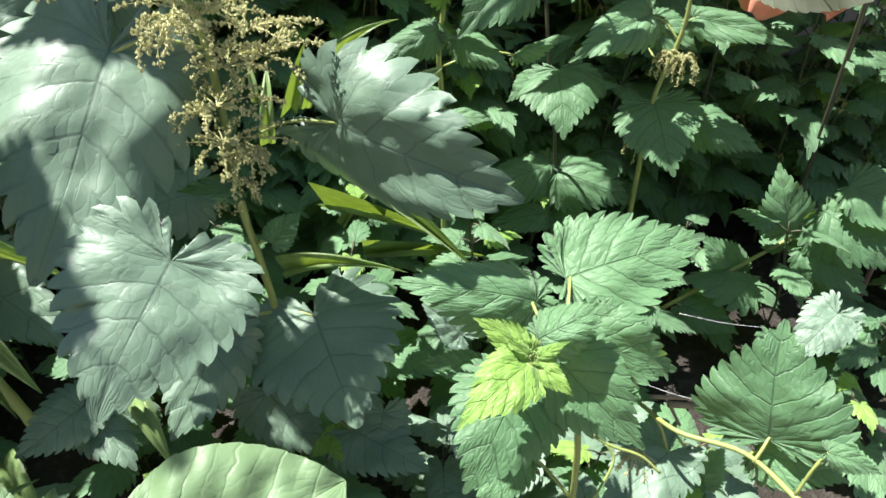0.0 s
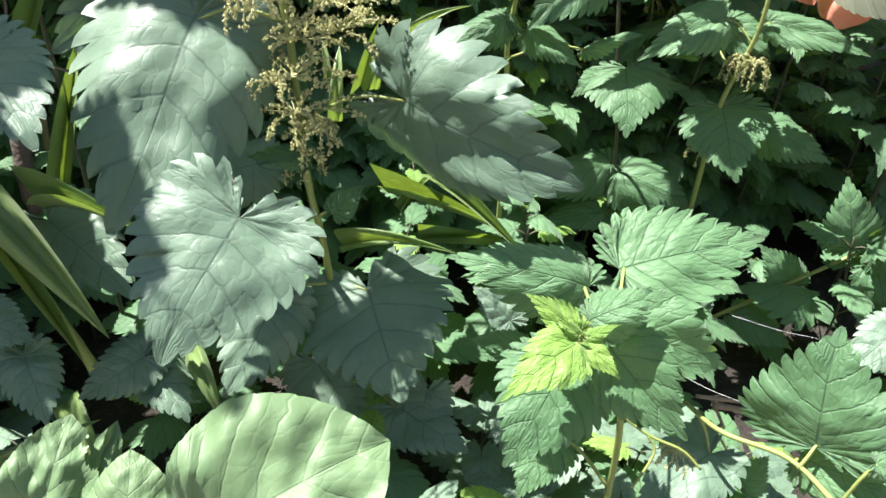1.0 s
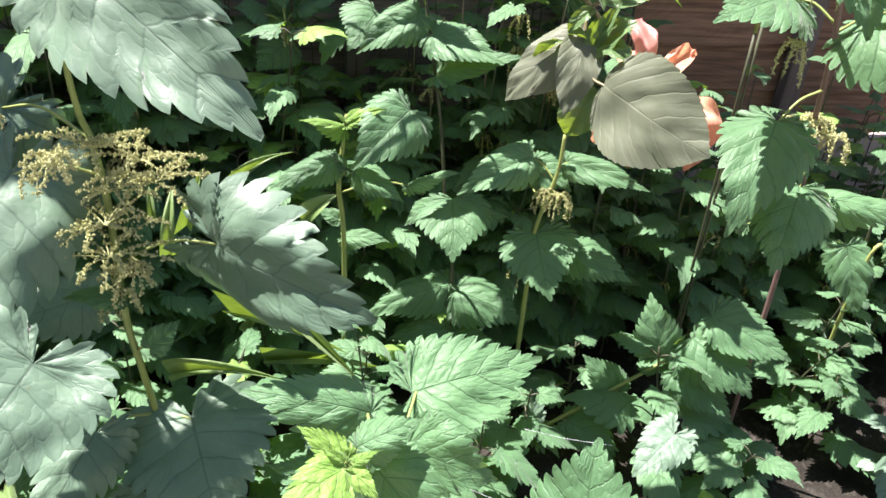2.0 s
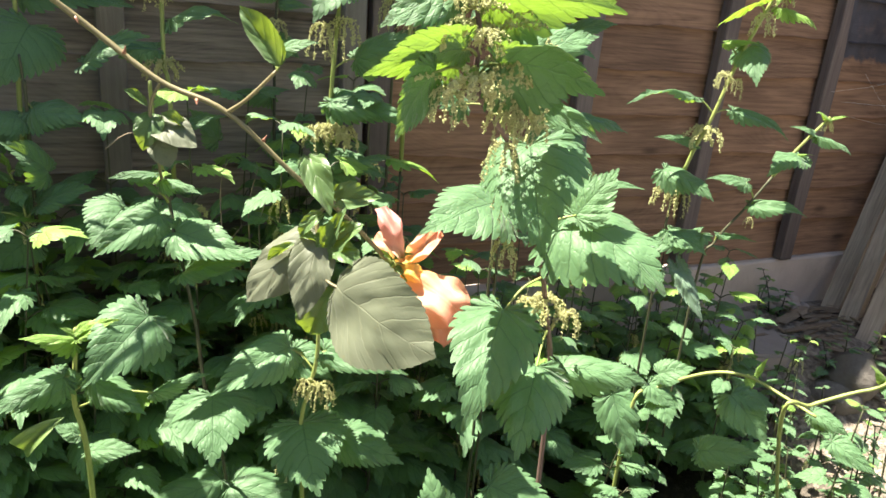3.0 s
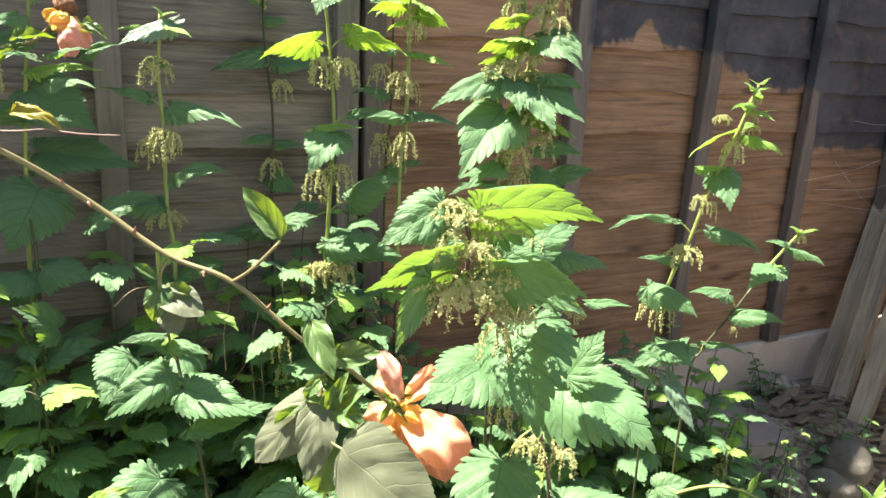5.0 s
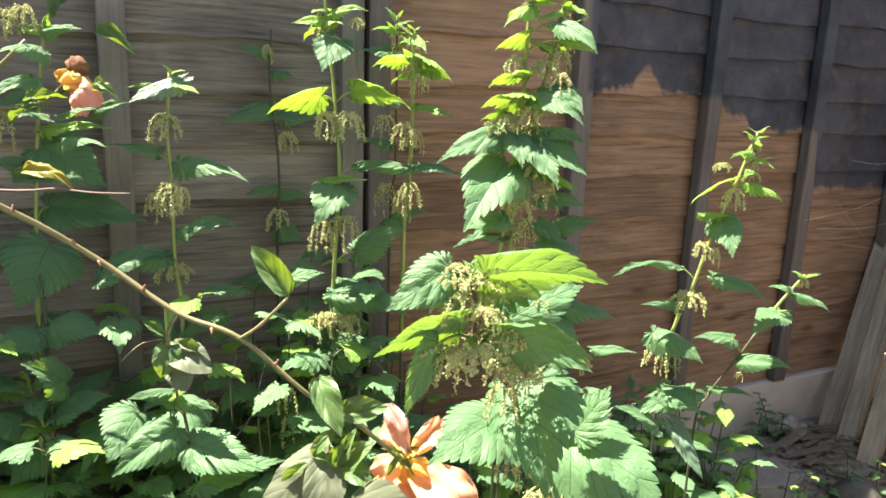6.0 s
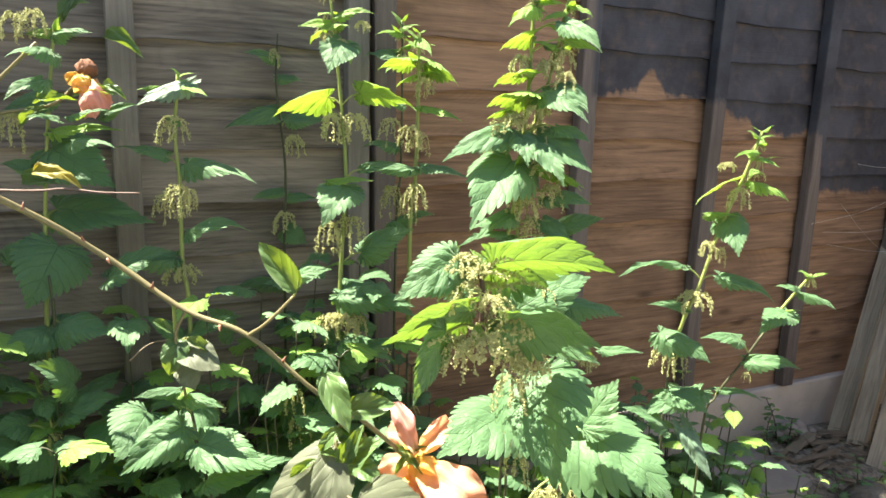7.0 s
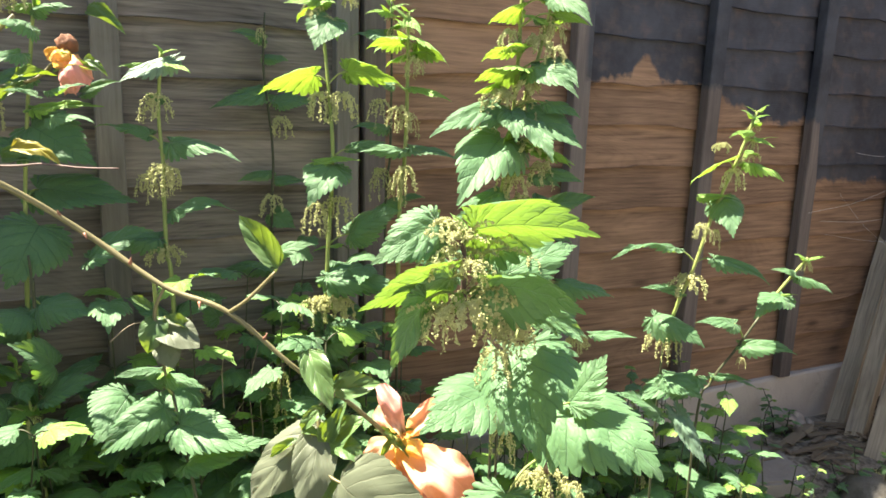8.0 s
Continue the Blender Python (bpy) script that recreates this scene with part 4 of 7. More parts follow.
set_leaf(p, "y", (-0.120, 0.605, 0.385), (-0.132, 0.609, 0.394), 0.5, (-0.16, -0.41, 0.80), (-0.115, 0.608, 0.375))
set_leaf(p, "n", (-0.127, 0.667, 0.314), (-0.163, 0.676, 0.319), 0.6, (-0.12, -0.49, 0.79), (-0.090, 0.618, 0.311))
set_leaf(p, "n", (-0.105, 0.654, 0.253), (-0.134, 0.624, 0.224), 0.8, (-0.16, -0.45, 0.84), (-0.077, 0.621, 0.236))
set_leaf(p, "d", (-0.179, 0.776, 0.164), (-0.192, 0.747, 0.123), 0.9, (-0.04, -0.51, 0.82))
set_leaf(p, "d", (-0.115, 0.767, 0.248), (-0.143, 0.787, 0.268), 0.7, (-0.11, -0.52, 0.76))
set_flowers(p, (-0.036, 0.625, 0.263), 1, .5, 310)
rooted(p)

p = nettle([(0.064, 0.541, -0.020), (0.061, 0.548, 0.248), (0.048, 0.582, 0.257), (0.032, 0.614, 0.262), (0.002, 0.641, 0.257), (-0.005, 0.681, 0.242)], "pale green nettle with one upturned lit leaf", 0.0022, 0.0016)
set_leaf(p, "n", (0.046, 0.613, 0.272), (0.059, 0.649, 0.339), 1.18, (-0.63, -0.61, 0.59), (0.035, 0.607, 0.261))
set_leaf(p, "n", (0.045, 0.619, 0.255), (0.090, 0.586, 0.254), 0.7, (-0.49, -0.40, 0.73), (0.034, 0.611, 0.261))
set_leaf(p, "d", (0.012, 0.657, 0.214), (-0.049, 0.630, 0.200), 0.8, (-0.30, -0.41, 0.82), (-0.003, 0.671, 0.246))
set_leaf(p, "n", (0.055, 0.667, 0.154), (0.078, 0.680, 0.175), 0.8, (-0.37, -0.39, 0.79), (-0.005, 0.681, 0.242))
set_leaf(p, "d", (0.178, 0.726, 0.256), (0.137, 0.711, 0.228), 0.8, (-0.47, -0.44, 0.68))
set_leaf(p, "n", (0.061, 0.586, 0.291), (0.090, 0.572, 0.281), 0.5, (-0.46, -0.34, 0.76), (0.048, 0.582, 0.257))
rooted(p)

p = nettle([(0.073, 1.081, -0.020), (0.068, 1.079, 0.202), (0.047, 1.069, 0.323), (0.039, 1.084, 0.409), (0.026, 1.098, 0.494), (0.019, 1.117, 0.545), (0.010, 1.138, 0.611), (0.007, 1.134, 0.666)], "nettle with a rosette of pointed leaves under the arching rose cane")
set_leaf(p, "n", (0.053, 1.061, 0.332), (0.041, 0.994, 0.284), 1.1, (-0.19, -0.69, 0.56), (0.047, 1.069, 0.323))
set_leaf(p, "n", (0.062, 1.058, 0.309), (0.113, 1.028, 0.322), 0.5, (-0.14, -0.43, 0.71), (0.051, 1.071, 0.298))
set_leaf(p, "n", (0.035, 1.070, 0.319), (-0.005, 1.050, 0.304), 0.7, (-0.12, -0.53, 0.66), (0.049, 1.070, 0.310))
set_leaf(p, "n", (0.063, 1.081, 0.203), (-0.048, 1.068, 0.168), 0.5, (-0.12, -0.58, 0.67), (0.068, 1.079, 0.191))
set_leaf(p, "n", (0.070, 1.075, 0.195), (0.151, 1.028, 0.169), 0.75, (-0.20, -0.56, 0.67), (0.068, 1.079, 0.180))
set_leaf(p, "n", (0.063, 1.071, 0.142), (-0.017, 1.080, 0.120), 0.5, (-0.11, -0.48, 0.74), (0.069, 1.080, 0.135))
set_leaf(p, "n", (0.070, 1.066, 0.136), (0.127, 1.042, 0.121), 0.6, (-0.16, -0.47, 0.74), (0.070, 1.080, 0.124))
set_leaf(p, "n", (0.009, 1.102, 0.532), (-0.058, 1.096, 0.490), 0.62, (-0.03, -0.64, 0.59), (0.023, 1.108, 0.519))
set_leaf(p, "n", (0.023, 1.092, 0.514), (0.089, 1.034, 0.497), 0.6, (-0.10, -0.62, 0.60), (0.026, 1.100, 0.499))
set_leaf(p, "n", (0.029, 1.091, 0.469), (0.114, 1.034, 0.504), 0.42, (-0.10, -0.53, 0.67), (0.032, 1.092, 0.455))
set_leaf(p, "n", (0.013, 1.102, 0.567), (0.048, 1.066, 0.560), 0.4, (-0.07, -0.55, 0.62), (0.018, 1.119, 0.552))
set_leaf(p, "n", (0.007, 1.106, 0.573), (-0.039, 1.111, 0.569), 0.35, (-0.04, -0.56, 0.61), (0.017, 1.121, 0.558))
set_leaf(p, "y", (0.007, 1.105, 0.567), (0.020, 1.084, 0.579), 0.5, (-0.06, -0.56, 0.61), (0.018, 1.119, 0.552))
set_leaf(p, "n", (0.008, 1.102, 0.555), (-0.010, 1.107, 0.566), 0.4, (-0.05, -0.56, 0.62), (0.019, 1.115, 0.540))
set_flowers(p, (0.016, 1.107, 0.630), 1, .4, 17)
rooted(p)

p = nettle([(-0.074, 1.044, -0.020), (-0.075, 1.040, 0.275), (-0.083, 1.025, 0.367), (-0.079, 1.026, 0.411), (-0.076, 1.021, 0.446)], "nettle with a pale green crown of young leaves")
set_leaf(p, "n", (-0.011, 1.019, 0.452), (-0.074, 0.983, 0.402), 0.82, (-0.12, -0.74, 0.47), (-0.076, 1.021, 0.446))
set_leaf(p, "n", (-0.089, 1.011, 0.401), (-0.154, 1.003, 0.375), 0.5, (-0.03, -0.65, 0.57), (-0.081, 1.025, 0.389))
set_leaf(p, "y", (-0.077, 1.019, 0.431), (-0.124, 1.020, 0.441), 0.42, (-0.03, -0.47, 0.66), (-0.078, 1.025, 0.420))
set_leaf(p, "y", (-0.075, 1.021, 0.436), (-0.038, 1.006, 0.457), 0.42, (-0.06, -0.47, 0.66), (-0.078, 1.024, 0.425))
set_leaf(p, "y", (-0.077, 1.019, 0.441), (-0.089, 1.016, 0.450), 0.5, (-0.05, -0.47, 0.66), (-0.078, 1.023, 0.430))
set_leaf(p, "y", (-0.077, 1.019, 0.441), (-0.062, 1.013, 0.457), 0.5, (-0.06, -0.47, 0.65), (-0.078, 1.023, 0.430))
set_leaf(p, "n", (-0.079, 1.014, 0.390), (-0.097, 1.028, 0.407), 0.6, (-0.05, -0.56, 0.62), (-0.082, 1.025, 0.378))
set_leaf(p, "n", (-0.065, 1.020, 0.388), (-0.020, 0.981, 0.365), 0.55, (-0.10, -0.63, 0.58), (-0.082, 1.025, 0.378))
set_leaf(p, "n", (-0.012, 1.009, 0.372), (0.044, 1.003, 0.388), 0.3, (-0.11, -0.45, 0.69), (-0.082, 1.026, 0.358))
set_leaf(p, "n", (-0.081, 1.034, 0.322), (-0.105, 1.045, 0.331), 0.7, (-0.04, -0.54, 0.66), (-0.078, 1.034, 0.312))
set_leaf(p, "n", (-0.075, 1.050, 0.292), (-0.025, 1.027, 0.295), 0.5, (-0.07, -0.53, 0.68), (-0.076, 1.040, 0.280))
rooted(p)

p = nettle([(0.147, 1.023, -0.020), (0.145, 1.020, 0.221), (0.138, 1.004, 0.313), (0.151, 0.996, 0.387), (0.154, 0.998, 0.432)], "nettle with catkins and broad mid-green leaves")
set_leaf(p, "n", (0.128, 1.020, 0.399), (0.042, 1.005, 0.362), 0.55, (-0.21, -0.62, 0.56), (0.150, 0.997, 0.379))
set_leaf(p, "n", (0.161, 1.001, 0.400), (0.240, 0.949, 0.385), 0.38, (-0.26, -0.50, 0.61), (0.151, 0.996, 0.389))
set_leaf(p, "n", (0.140, 1.004, 0.313), (0.143, 0.941, 0.259), 1.05, (-0.29, -0.64, 0.58), (0.139, 1.007, 0.299))
set_leaf(p, "n", (0.179, 0.995, 0.295), (0.242, 0.949, 0.272), 0.62, (-0.30, -0.54, 0.62), (0.140, 1.010, 0.280))
set_leaf(p, "n", (0.131, 1.025, 0.389), (0.169, 0.991, 0.369), 0.8, (-0.26, -0.60, 0.56), (0.148, 0.998, 0.372))
set_flowers(p, (0.142, 1.000, 0.369), 0, .8, 84)
set_flowers(p, (0.153, 0.986, 0.368), 0, .8, 151)
set_flowers(p, (0.121, 0.993, 0.284), 2, .6, 218)
set_leaf(p, "n", (0.128, 1.082, 0.367), (0.101, 1.066, 0.345), 0.7, (-0.18, -0.53, 0.62), (0.143, 1.001, 0.342))
rooted(p)

p = nettle([(0.101, 0.980, -0.020), (0.120, 0.976, 0.006), (0.197, 0.959, 0.074), (0.300, 0.943, 0.156), (0.338, 0.937, 0.184)], "nettle with a leaning yellow-green stem and round leaves")
set_leaf(p, "n", (0.297, 0.941, 0.171), (0.284, 0.972, 0.243), 0.78, (-0.39, -0.57, 0.61), (0.300, 0.943, 0.156))
set_leaf(p, "n", (0.315, 0.928, 0.157), (0.366, 0.872, 0.123), 0.72, (-0.42, -0.50, 0.66), (0.305, 0.942, 0.160))
set_leaf(p, "n", (0.331, 0.935, 0.197), (0.381, 0.869, 0.155), 0.95, (-0.38, -0.45, 0.68), (0.334, 0.938, 0.181))
set_leaf(p, "n", (0.349, 0.935, 0.228), (0.425, 0.877, 0.198), 0.7, (-0.35, -0.38, 0.70), (0.338, 0.937, 0.184))
set_leaf(p, "n", (0.260, 0.951, 0.110), (0.217, 0.983, 0.149), 0.75, (-0.29, -0.49, 0.71), (0.248, 0.951, 0.115))
set_leaf(p, "n", (0.197, 0.956, 0.068), (0.255, 0.913, 0.048), 0.7, (-0.28, -0.46, 0.75), (0.189, 0.961, 0.067))
set_leaf(p, "n", (0.375, 0.863, 0.088), (0.298, 0.867, 0.058), 0.6, (-0.36, -0.41, 0.74))
set_leaf(p, "n", (0.333, 0.928, 0.186), (0.381, 0.933, 0.219), 0.6, (-0.33, -0.40, 0.71), (0.330, 0.938, 0.179))
set_leaf(p, "d", (0.141, 0.946, 0.065), (0.160, 0.949, 0.120), 0.5, (-0.23, -0.49, 0.75), (0.158, 0.968, 0.040))
set_leaf(p, "d", (0.158, 0.944, 0.069), (0.173, 0.908, 0.053), 0.4, (-0.24, -0.46, 0.77), (0.170, 0.965, 0.050))
set_leaf(p, "d", (0.156, 0.953, 0.084), (0.126, 0.931, 0.071), 0.5, (-0.22, -0.48, 0.76), (0.174, 0.964, 0.054))
rooted(p)

p = nettle([(0.411, 0.921, -0.020), (0.403, 0.918, 0.346), (0.372, 0.899, 0.463), (0.302, 0.828, 0.570), (0.247, 0.789, 0.654), (0.199, 0.771, 0.705), (0.192, 0.765, 0.748), (0.187, 0.769, 0.774)], "stinging nettle with large downy leaves and hanging flowers", 0.0032, 0.0016, STEM_DARK)
set_leaf(p, "n", (0.173, 0.770, 0.772), (0.123, 0.772, 0.744), 0.68, (-0.29, -0.68, 0.37), (0.189, 0.767, 0.764))
set_leaf(p, "n", (0.195, 0.757, 0.767), (0.274, 0.715, 0.765), 0.78, (0.20, 1.22, 1.05), (0.191, 0.766, 0.753))
set_leaf(p, "n", (0.178, 0.756, 0.735), (0.110, 0.762, 0.715), 0.8, (0.25, 1.15, 1.15), (0.195, 0.768, 0.728))
set_leaf(p, "n", (0.160, 0.761, 0.720), (0.125, 0.737, 0.677), 0.62, (0.55, 1.35, 1.05), (0.197, 0.769, 0.715))
set_leaf(p, "n", (0.199, 0.749, 0.727), (0.256, 0.703, 0.713), 0.85, (0.20, 1.20, 1.00), (0.197, 0.769, 0.718))
set_leaf(p, "n", (0.228, 0.774, 0.726), (0.295, 0.770, 0.749), 0.62, (-0.39, -0.57, 0.43), (0.209, 0.774, 0.694))
set_leaf(p, "n", (0.245, 0.784, 0.711), (0.265, 0.747, 0.684), 0.45, (-0.38, -0.56, 0.48), (0.223, 0.780, 0.679))
set_leaf(p, "n", (0.275, 0.808, 0.689), (0.319, 0.779, 0.667), 0.42, (-0.39, -0.55, 0.49), (0.250, 0.791, 0.650))
set_leaf(p, "n", (0.260, 0.791, 0.664), (0.242, 0.730, 0.593), 0.86, (-0.66, -0.66, 0.50), (0.253, 0.793, 0.646))
set_leaf(p, "n", (0.325, 0.823, 0.591), (0.374, 0.737, 0.548), 0.92, (-0.30, -0.35, 0.70), (0.302, 0.828, 0.570))
set_leaf(p, "n", (0.321, 0.804, 0.599), (0.356, 0.799, 0.642), 0.8, (-0.47, -0.59, 0.47), (0.296, 0.824, 0.579))
set_leaf(p, "n", (0.272, 0.853, 0.601), (0.189, 0.832, 0.581), 0.85, (-0.21, -0.41, 0.69), (0.291, 0.820, 0.587))
set_leaf(p, "y", (0.181, 0.751, 0.723), (0.173, 0.740, 0.713), 0.5, (-0.36, -0.69, 0.39), (0.197, 0.769, 0.718))
set_leaf(p, "y", (0.190, 0.760, 0.768), (0.181, 0.768, 0.779), 0.4, (-0.23, -0.44, 0.56), (0.190, 0.766, 0.756))
set_flowers(p, (0.177, 0.769, 0.773), 1, .7, 285)
set_flowers(p, (0.172, 0.765, 0.753), 1, .8, 352)
set_flowers(p, (0.180, 0.759, 0.709), 3, .8, 59)
set_flowers(p, (0.217, 0.760, 0.701), 0, .9, 126)
set_flowers(p, (0.169, 0.765, 0.708), 0, .8, 193)
set_flowers(p, (0.241, 0.773, 0.705), 1, .8, 260)
set_flowers(p, (0.230, 0.779, 0.668), 2, .7, 327)
set_flowers(p, (0.256, 0.776, 0.743), 1, .6, 34)
set_flowers(p, (0.188, 0.764, 0.760), 3, .8, 101)
set_flowers(p, (0.206, 0.763, 0.748), 3, .7, 168)
set_flowers(p, (0.214, 0.758, 0.728), 1, 1, 235)
set_flowers(p, (0.186, 0.740, 0.747), 1, 0.6, 53)
set_flowers(p, (0.182, 0.740, 0.718), 1, 0.9, 159)
set_flowers(p, (0.227, 0.760, 0.696), 1, 0.9, 11)
set_flowers(p, (0.244, 0.790, 0.635), 2, 0.6, 170)
set_flowers(p, (0.278, 0.840, 0.569), 2, .7, 302)
set_flowers(p, (0.360, 0.889, 0.487), 1, 1, 9)
set_flowers(p, (0.344, 0.897, 0.484), 0, .8, 76)
set_flowers(p, (0.380, 0.875, 0.474), 0, .8, 143)
set_leaf(p, "n", (0.290, 0.853, 0.495), (0.226, 0.795, 0.411), 0.68, (-0.40, -0.68, 0.54), (0.334, 0.860, 0.522))
set_leaf(p, "n", (0.331, 0.846, 0.433), (0.286, 0.796, 0.367), 0.82, (-0.43, -0.63, 0.58), (0.379, 0.903, 0.440))
set_leaf(p, "n", (0.396, 0.894, 0.398), (0.483, 0.846, 0.388), 0.48, (-0.40, -0.47, 0.63), (0.392, 0.911, 0.387))
set_leaf(p, "n", (0.341, 0.911, 0.361), (0.309, 0.934, 0.382), 0.7, (-0.31, -0.52, 0.65), (0.399, 0.915, 0.364))
rooted(p)

p = nettle([(0.377, 1.034, -0.020), (0.378, 1.036, 0.536), (0.380, 1.047, 0.705), (0.393, 1.048, 0.794), (0.406, 1.052, 0.901), (0.413, 1.059, 1.012), (0.413, 1.058, 1.062)], "tall stinging nettle with many leaf pairs and cream catkins", 0.0025, 0.0022)
set_leaf(p, "n", (0.385, 1.054, 0.862), (0.294, 1.050, 0.822), 0.437, (-0.21, -0.40, 0.57), (0.399, 1.050, 0.848))
set_leaf(p, "n", (0.390, 1.055, 0.824), (0.307, 1.003, 0.753), 0.684, (-0.30, -0.52, 0.46), (0.395, 1.048, 0.810))
set_leaf(p, "n", (0.412, 1.039, 0.856), (0.445, 0.972, 0.816), 0.589, (-0.29, -0.41, 0.52), (0.399, 1.050, 0.848))
set_leaf(p, "y", (0.412, 1.030, 0.812), (0.453, 0.995, 0.795), 0.475, (-0.20, -0.29, 0.68), (0.393, 1.048, 0.800))
set_leaf(p, "y", (0.406, 1.040, 0.902), (0.345, 1.044, 0.886), 0.67, (0.67, 1.11, 2.33), (0.404, 1.051, 0.890))
set_leaf(p, "y", (0.409, 1.043, 0.924), (0.354, 1.045, 0.910), 0.64, (0.67, 1.11, 2.36), (0.406, 1.052, 0.912))
set_leaf(p, "y", (0.410, 1.052, 0.971), (0.367, 1.058, 0.951), 0.67, (0.67, 1.11, 2.43), (0.409, 1.055, 0.956))
set_leaf(p, "n", (0.415, 1.036, 0.904), (0.444, 0.982, 0.871), 0.57, (-0.26, -0.37, 0.54), (0.405, 1.051, 0.896))
set_leaf(p, "n", (0.438, 1.030, 0.985), (0.456, 0.981, 0.949), 0.5225, (-0.26, -0.36, 0.50), (0.410, 1.057, 0.973))
set_leaf(p, "y", (0.409, 1.048, 1.002), (0.368, 1.040, 0.976), 0.4275, (-0.18, -0.30, 0.60), (0.411, 1.058, 0.990))
set_leaf(p, "y", (0.413, 1.047, 1.007), (0.439, 1.034, 1.006), 0.4, (-0.28, -0.41, 0.43), (0.412, 1.058, 0.995))
set_leaf(p, "n", (0.441, 1.025, 0.747), (0.485, 0.995, 0.758), 0.475, (-0.45, -0.59, 0.35), (0.385, 1.047, 0.741))
set_leaf(p, "n", (0.420, 1.022, 0.735), (0.452, 0.981, 0.721), 0.5225, (-0.32, -0.44, 0.54), (0.383, 1.047, 0.727))
set_leaf(p, "n", (0.432, 1.015, 0.786), (0.460, 0.988, 0.777), 0.475, (-0.38, -0.52, 0.42), (0.391, 1.047, 0.781))
set_leaf(p, "n", (0.388, 1.049, 0.734), (0.322, 1.057, 0.724), 0.3325, (-0.17, -0.30, 0.71), (0.383, 1.047, 0.723))
set_leaf(p, "n", (0.445, 1.005, 0.656), (0.498, 0.965, 0.642), 0.5225, (-0.27, -0.34, 0.66), (0.379, 1.043, 0.646))
set_leaf(p, "n", (0.419, 1.032, 0.782), (0.449, 1.015, 0.768), 0.57, (-0.20, -0.29, 0.69), (0.390, 1.047, 0.772))
set_leaf(p, "n", (0.380, 1.057, 0.752), (0.337, 1.063, 0.740), 0.475, (-0.17, -0.30, 0.70), (0.385, 1.047, 0.741))
set_leaf(p, "n", (0.421, 1.030, 0.720), (0.457, 0.997, 0.703), 0.57, (-0.26, -0.36, 0.63), (0.382, 1.047, 0.714))
set_leaf(p, "n", (0.391, 1.038, 0.855), (0.378, 1.002, 0.821), 0.665, (-0.29, -0.46, 0.47), (0.398, 1.049, 0.842))
set_leaf(p, "n", (0.416, 1.016, 0.639), (0.440, 0.944, 0.601), 0.665, (-0.31, -0.42, 0.61), (0.379, 1.042, 0.629))
set_leaf(p, "n", (0.413, 1.040, 0.697), (0.431, 0.993, 0.671), 0.665, (-0.30, -0.44, 0.57), (0.380, 1.046, 0.688))
set_leaf(p, "n", (0.356, 1.093, 0.654), (0.300, 1.126, 0.681), 0.57, (-0.19, -0.39, 0.65), (0.379, 1.043, 0.646))
set_flowers(p, (0.381, 1.047, 0.877), 1, 1, 210)
set_flowers(p, (0.396, 1.032, 0.782), 0, 1, 277)
set_flowers(p, (0.397, 1.054, 0.946), 0, .8, 344)
set_flowers(p, (0.421, 1.034, 0.849), 1, 1, 51)
set_flowers(p, (0.406, 1.034, 0.758), 2, .8, 118)
set_flowers(p, (0.411, 1.035, 0.888), 1, .9, 185)
set_flowers(p, (0.365, 1.051, 0.854), 0, .7, 252)
set_flowers(p, (0.416, 1.030, 0.822), 1, 1, 319)
set_flowers(p, (0.454, 0.977, 0.596), 1, .7, 26)
set_flowers(p, (0.387, 1.052, 0.801), 0, .8, 93)
set_leaf(p, "y", (0.410, 1.021, 0.816), (0.438, 0.980, 0.794), 0.6, (0.75, 1.06, 2.20), (0.394, 1.048, 0.805))
set_leaf(p, "n", (0.400, 1.032, 0.849), (0.406, 0.969, 0.801), 0.475, (-0.20, -0.29, 0.67), (0.398, 1.049, 0.837))
set_leaf(p, "y", (0.399, 1.042, 0.835), (0.382, 1.030, 0.793), 0.55, (0.63, 1.01, 2.12), (0.396, 1.049, 0.821))
set_leaf(p, "n", (0.384, 1.045, 0.761), (0.332, 1.031, 0.735), 0.57, (-0.17, -0.30, 0.70), (0.386, 1.047, 0.750))
set_leaf(p, "y", (0.437, 1.027, 0.966), (0.460, 0.990, 0.949), 0.5, (0.71, 0.96, 2.31), (0.409, 1.055, 0.951))
set_leaf(p, "n", (0.440, 1.026, 0.915), (0.445, 0.985, 0.882), 0.57, (-0.21, -0.28, 0.64), (0.406, 1.052, 0.901))
set_leaf(p, "n", (0.428, 1.022, 0.866), (0.450, 0.985, 0.848), 0.5, (-0.29, -0.40, 0.51), (0.400, 1.050, 0.858))
set_leaf(p, "y", (0.381, 1.049, 0.884), (0.347, 1.051, 0.870), 0.5, (0.60, 1.04, 2.20), (0.402, 1.050, 0.869))
set_leaf(p, "n", (0.418, 1.027, 0.755), (0.433, 0.989, 0.733), 0.6, (-0.28, -0.41, 0.57), (0.386, 1.047, 0.745))
set_leaf(p, "n", (0.377, 1.048, 0.705), (0.319, 1.039, 0.684), 0.5, (-0.24, -0.43, 0.60), (0.380, 1.046, 0.697))
set_flowers(p, (0.434, 1.020, 0.927), 0, .7, 160)
set_flowers(p, (0.424, 1.021, 0.796), 0, .9, 227)
tuft(p, (0.413, 1.058, 1.062), 1)
rooted(p)

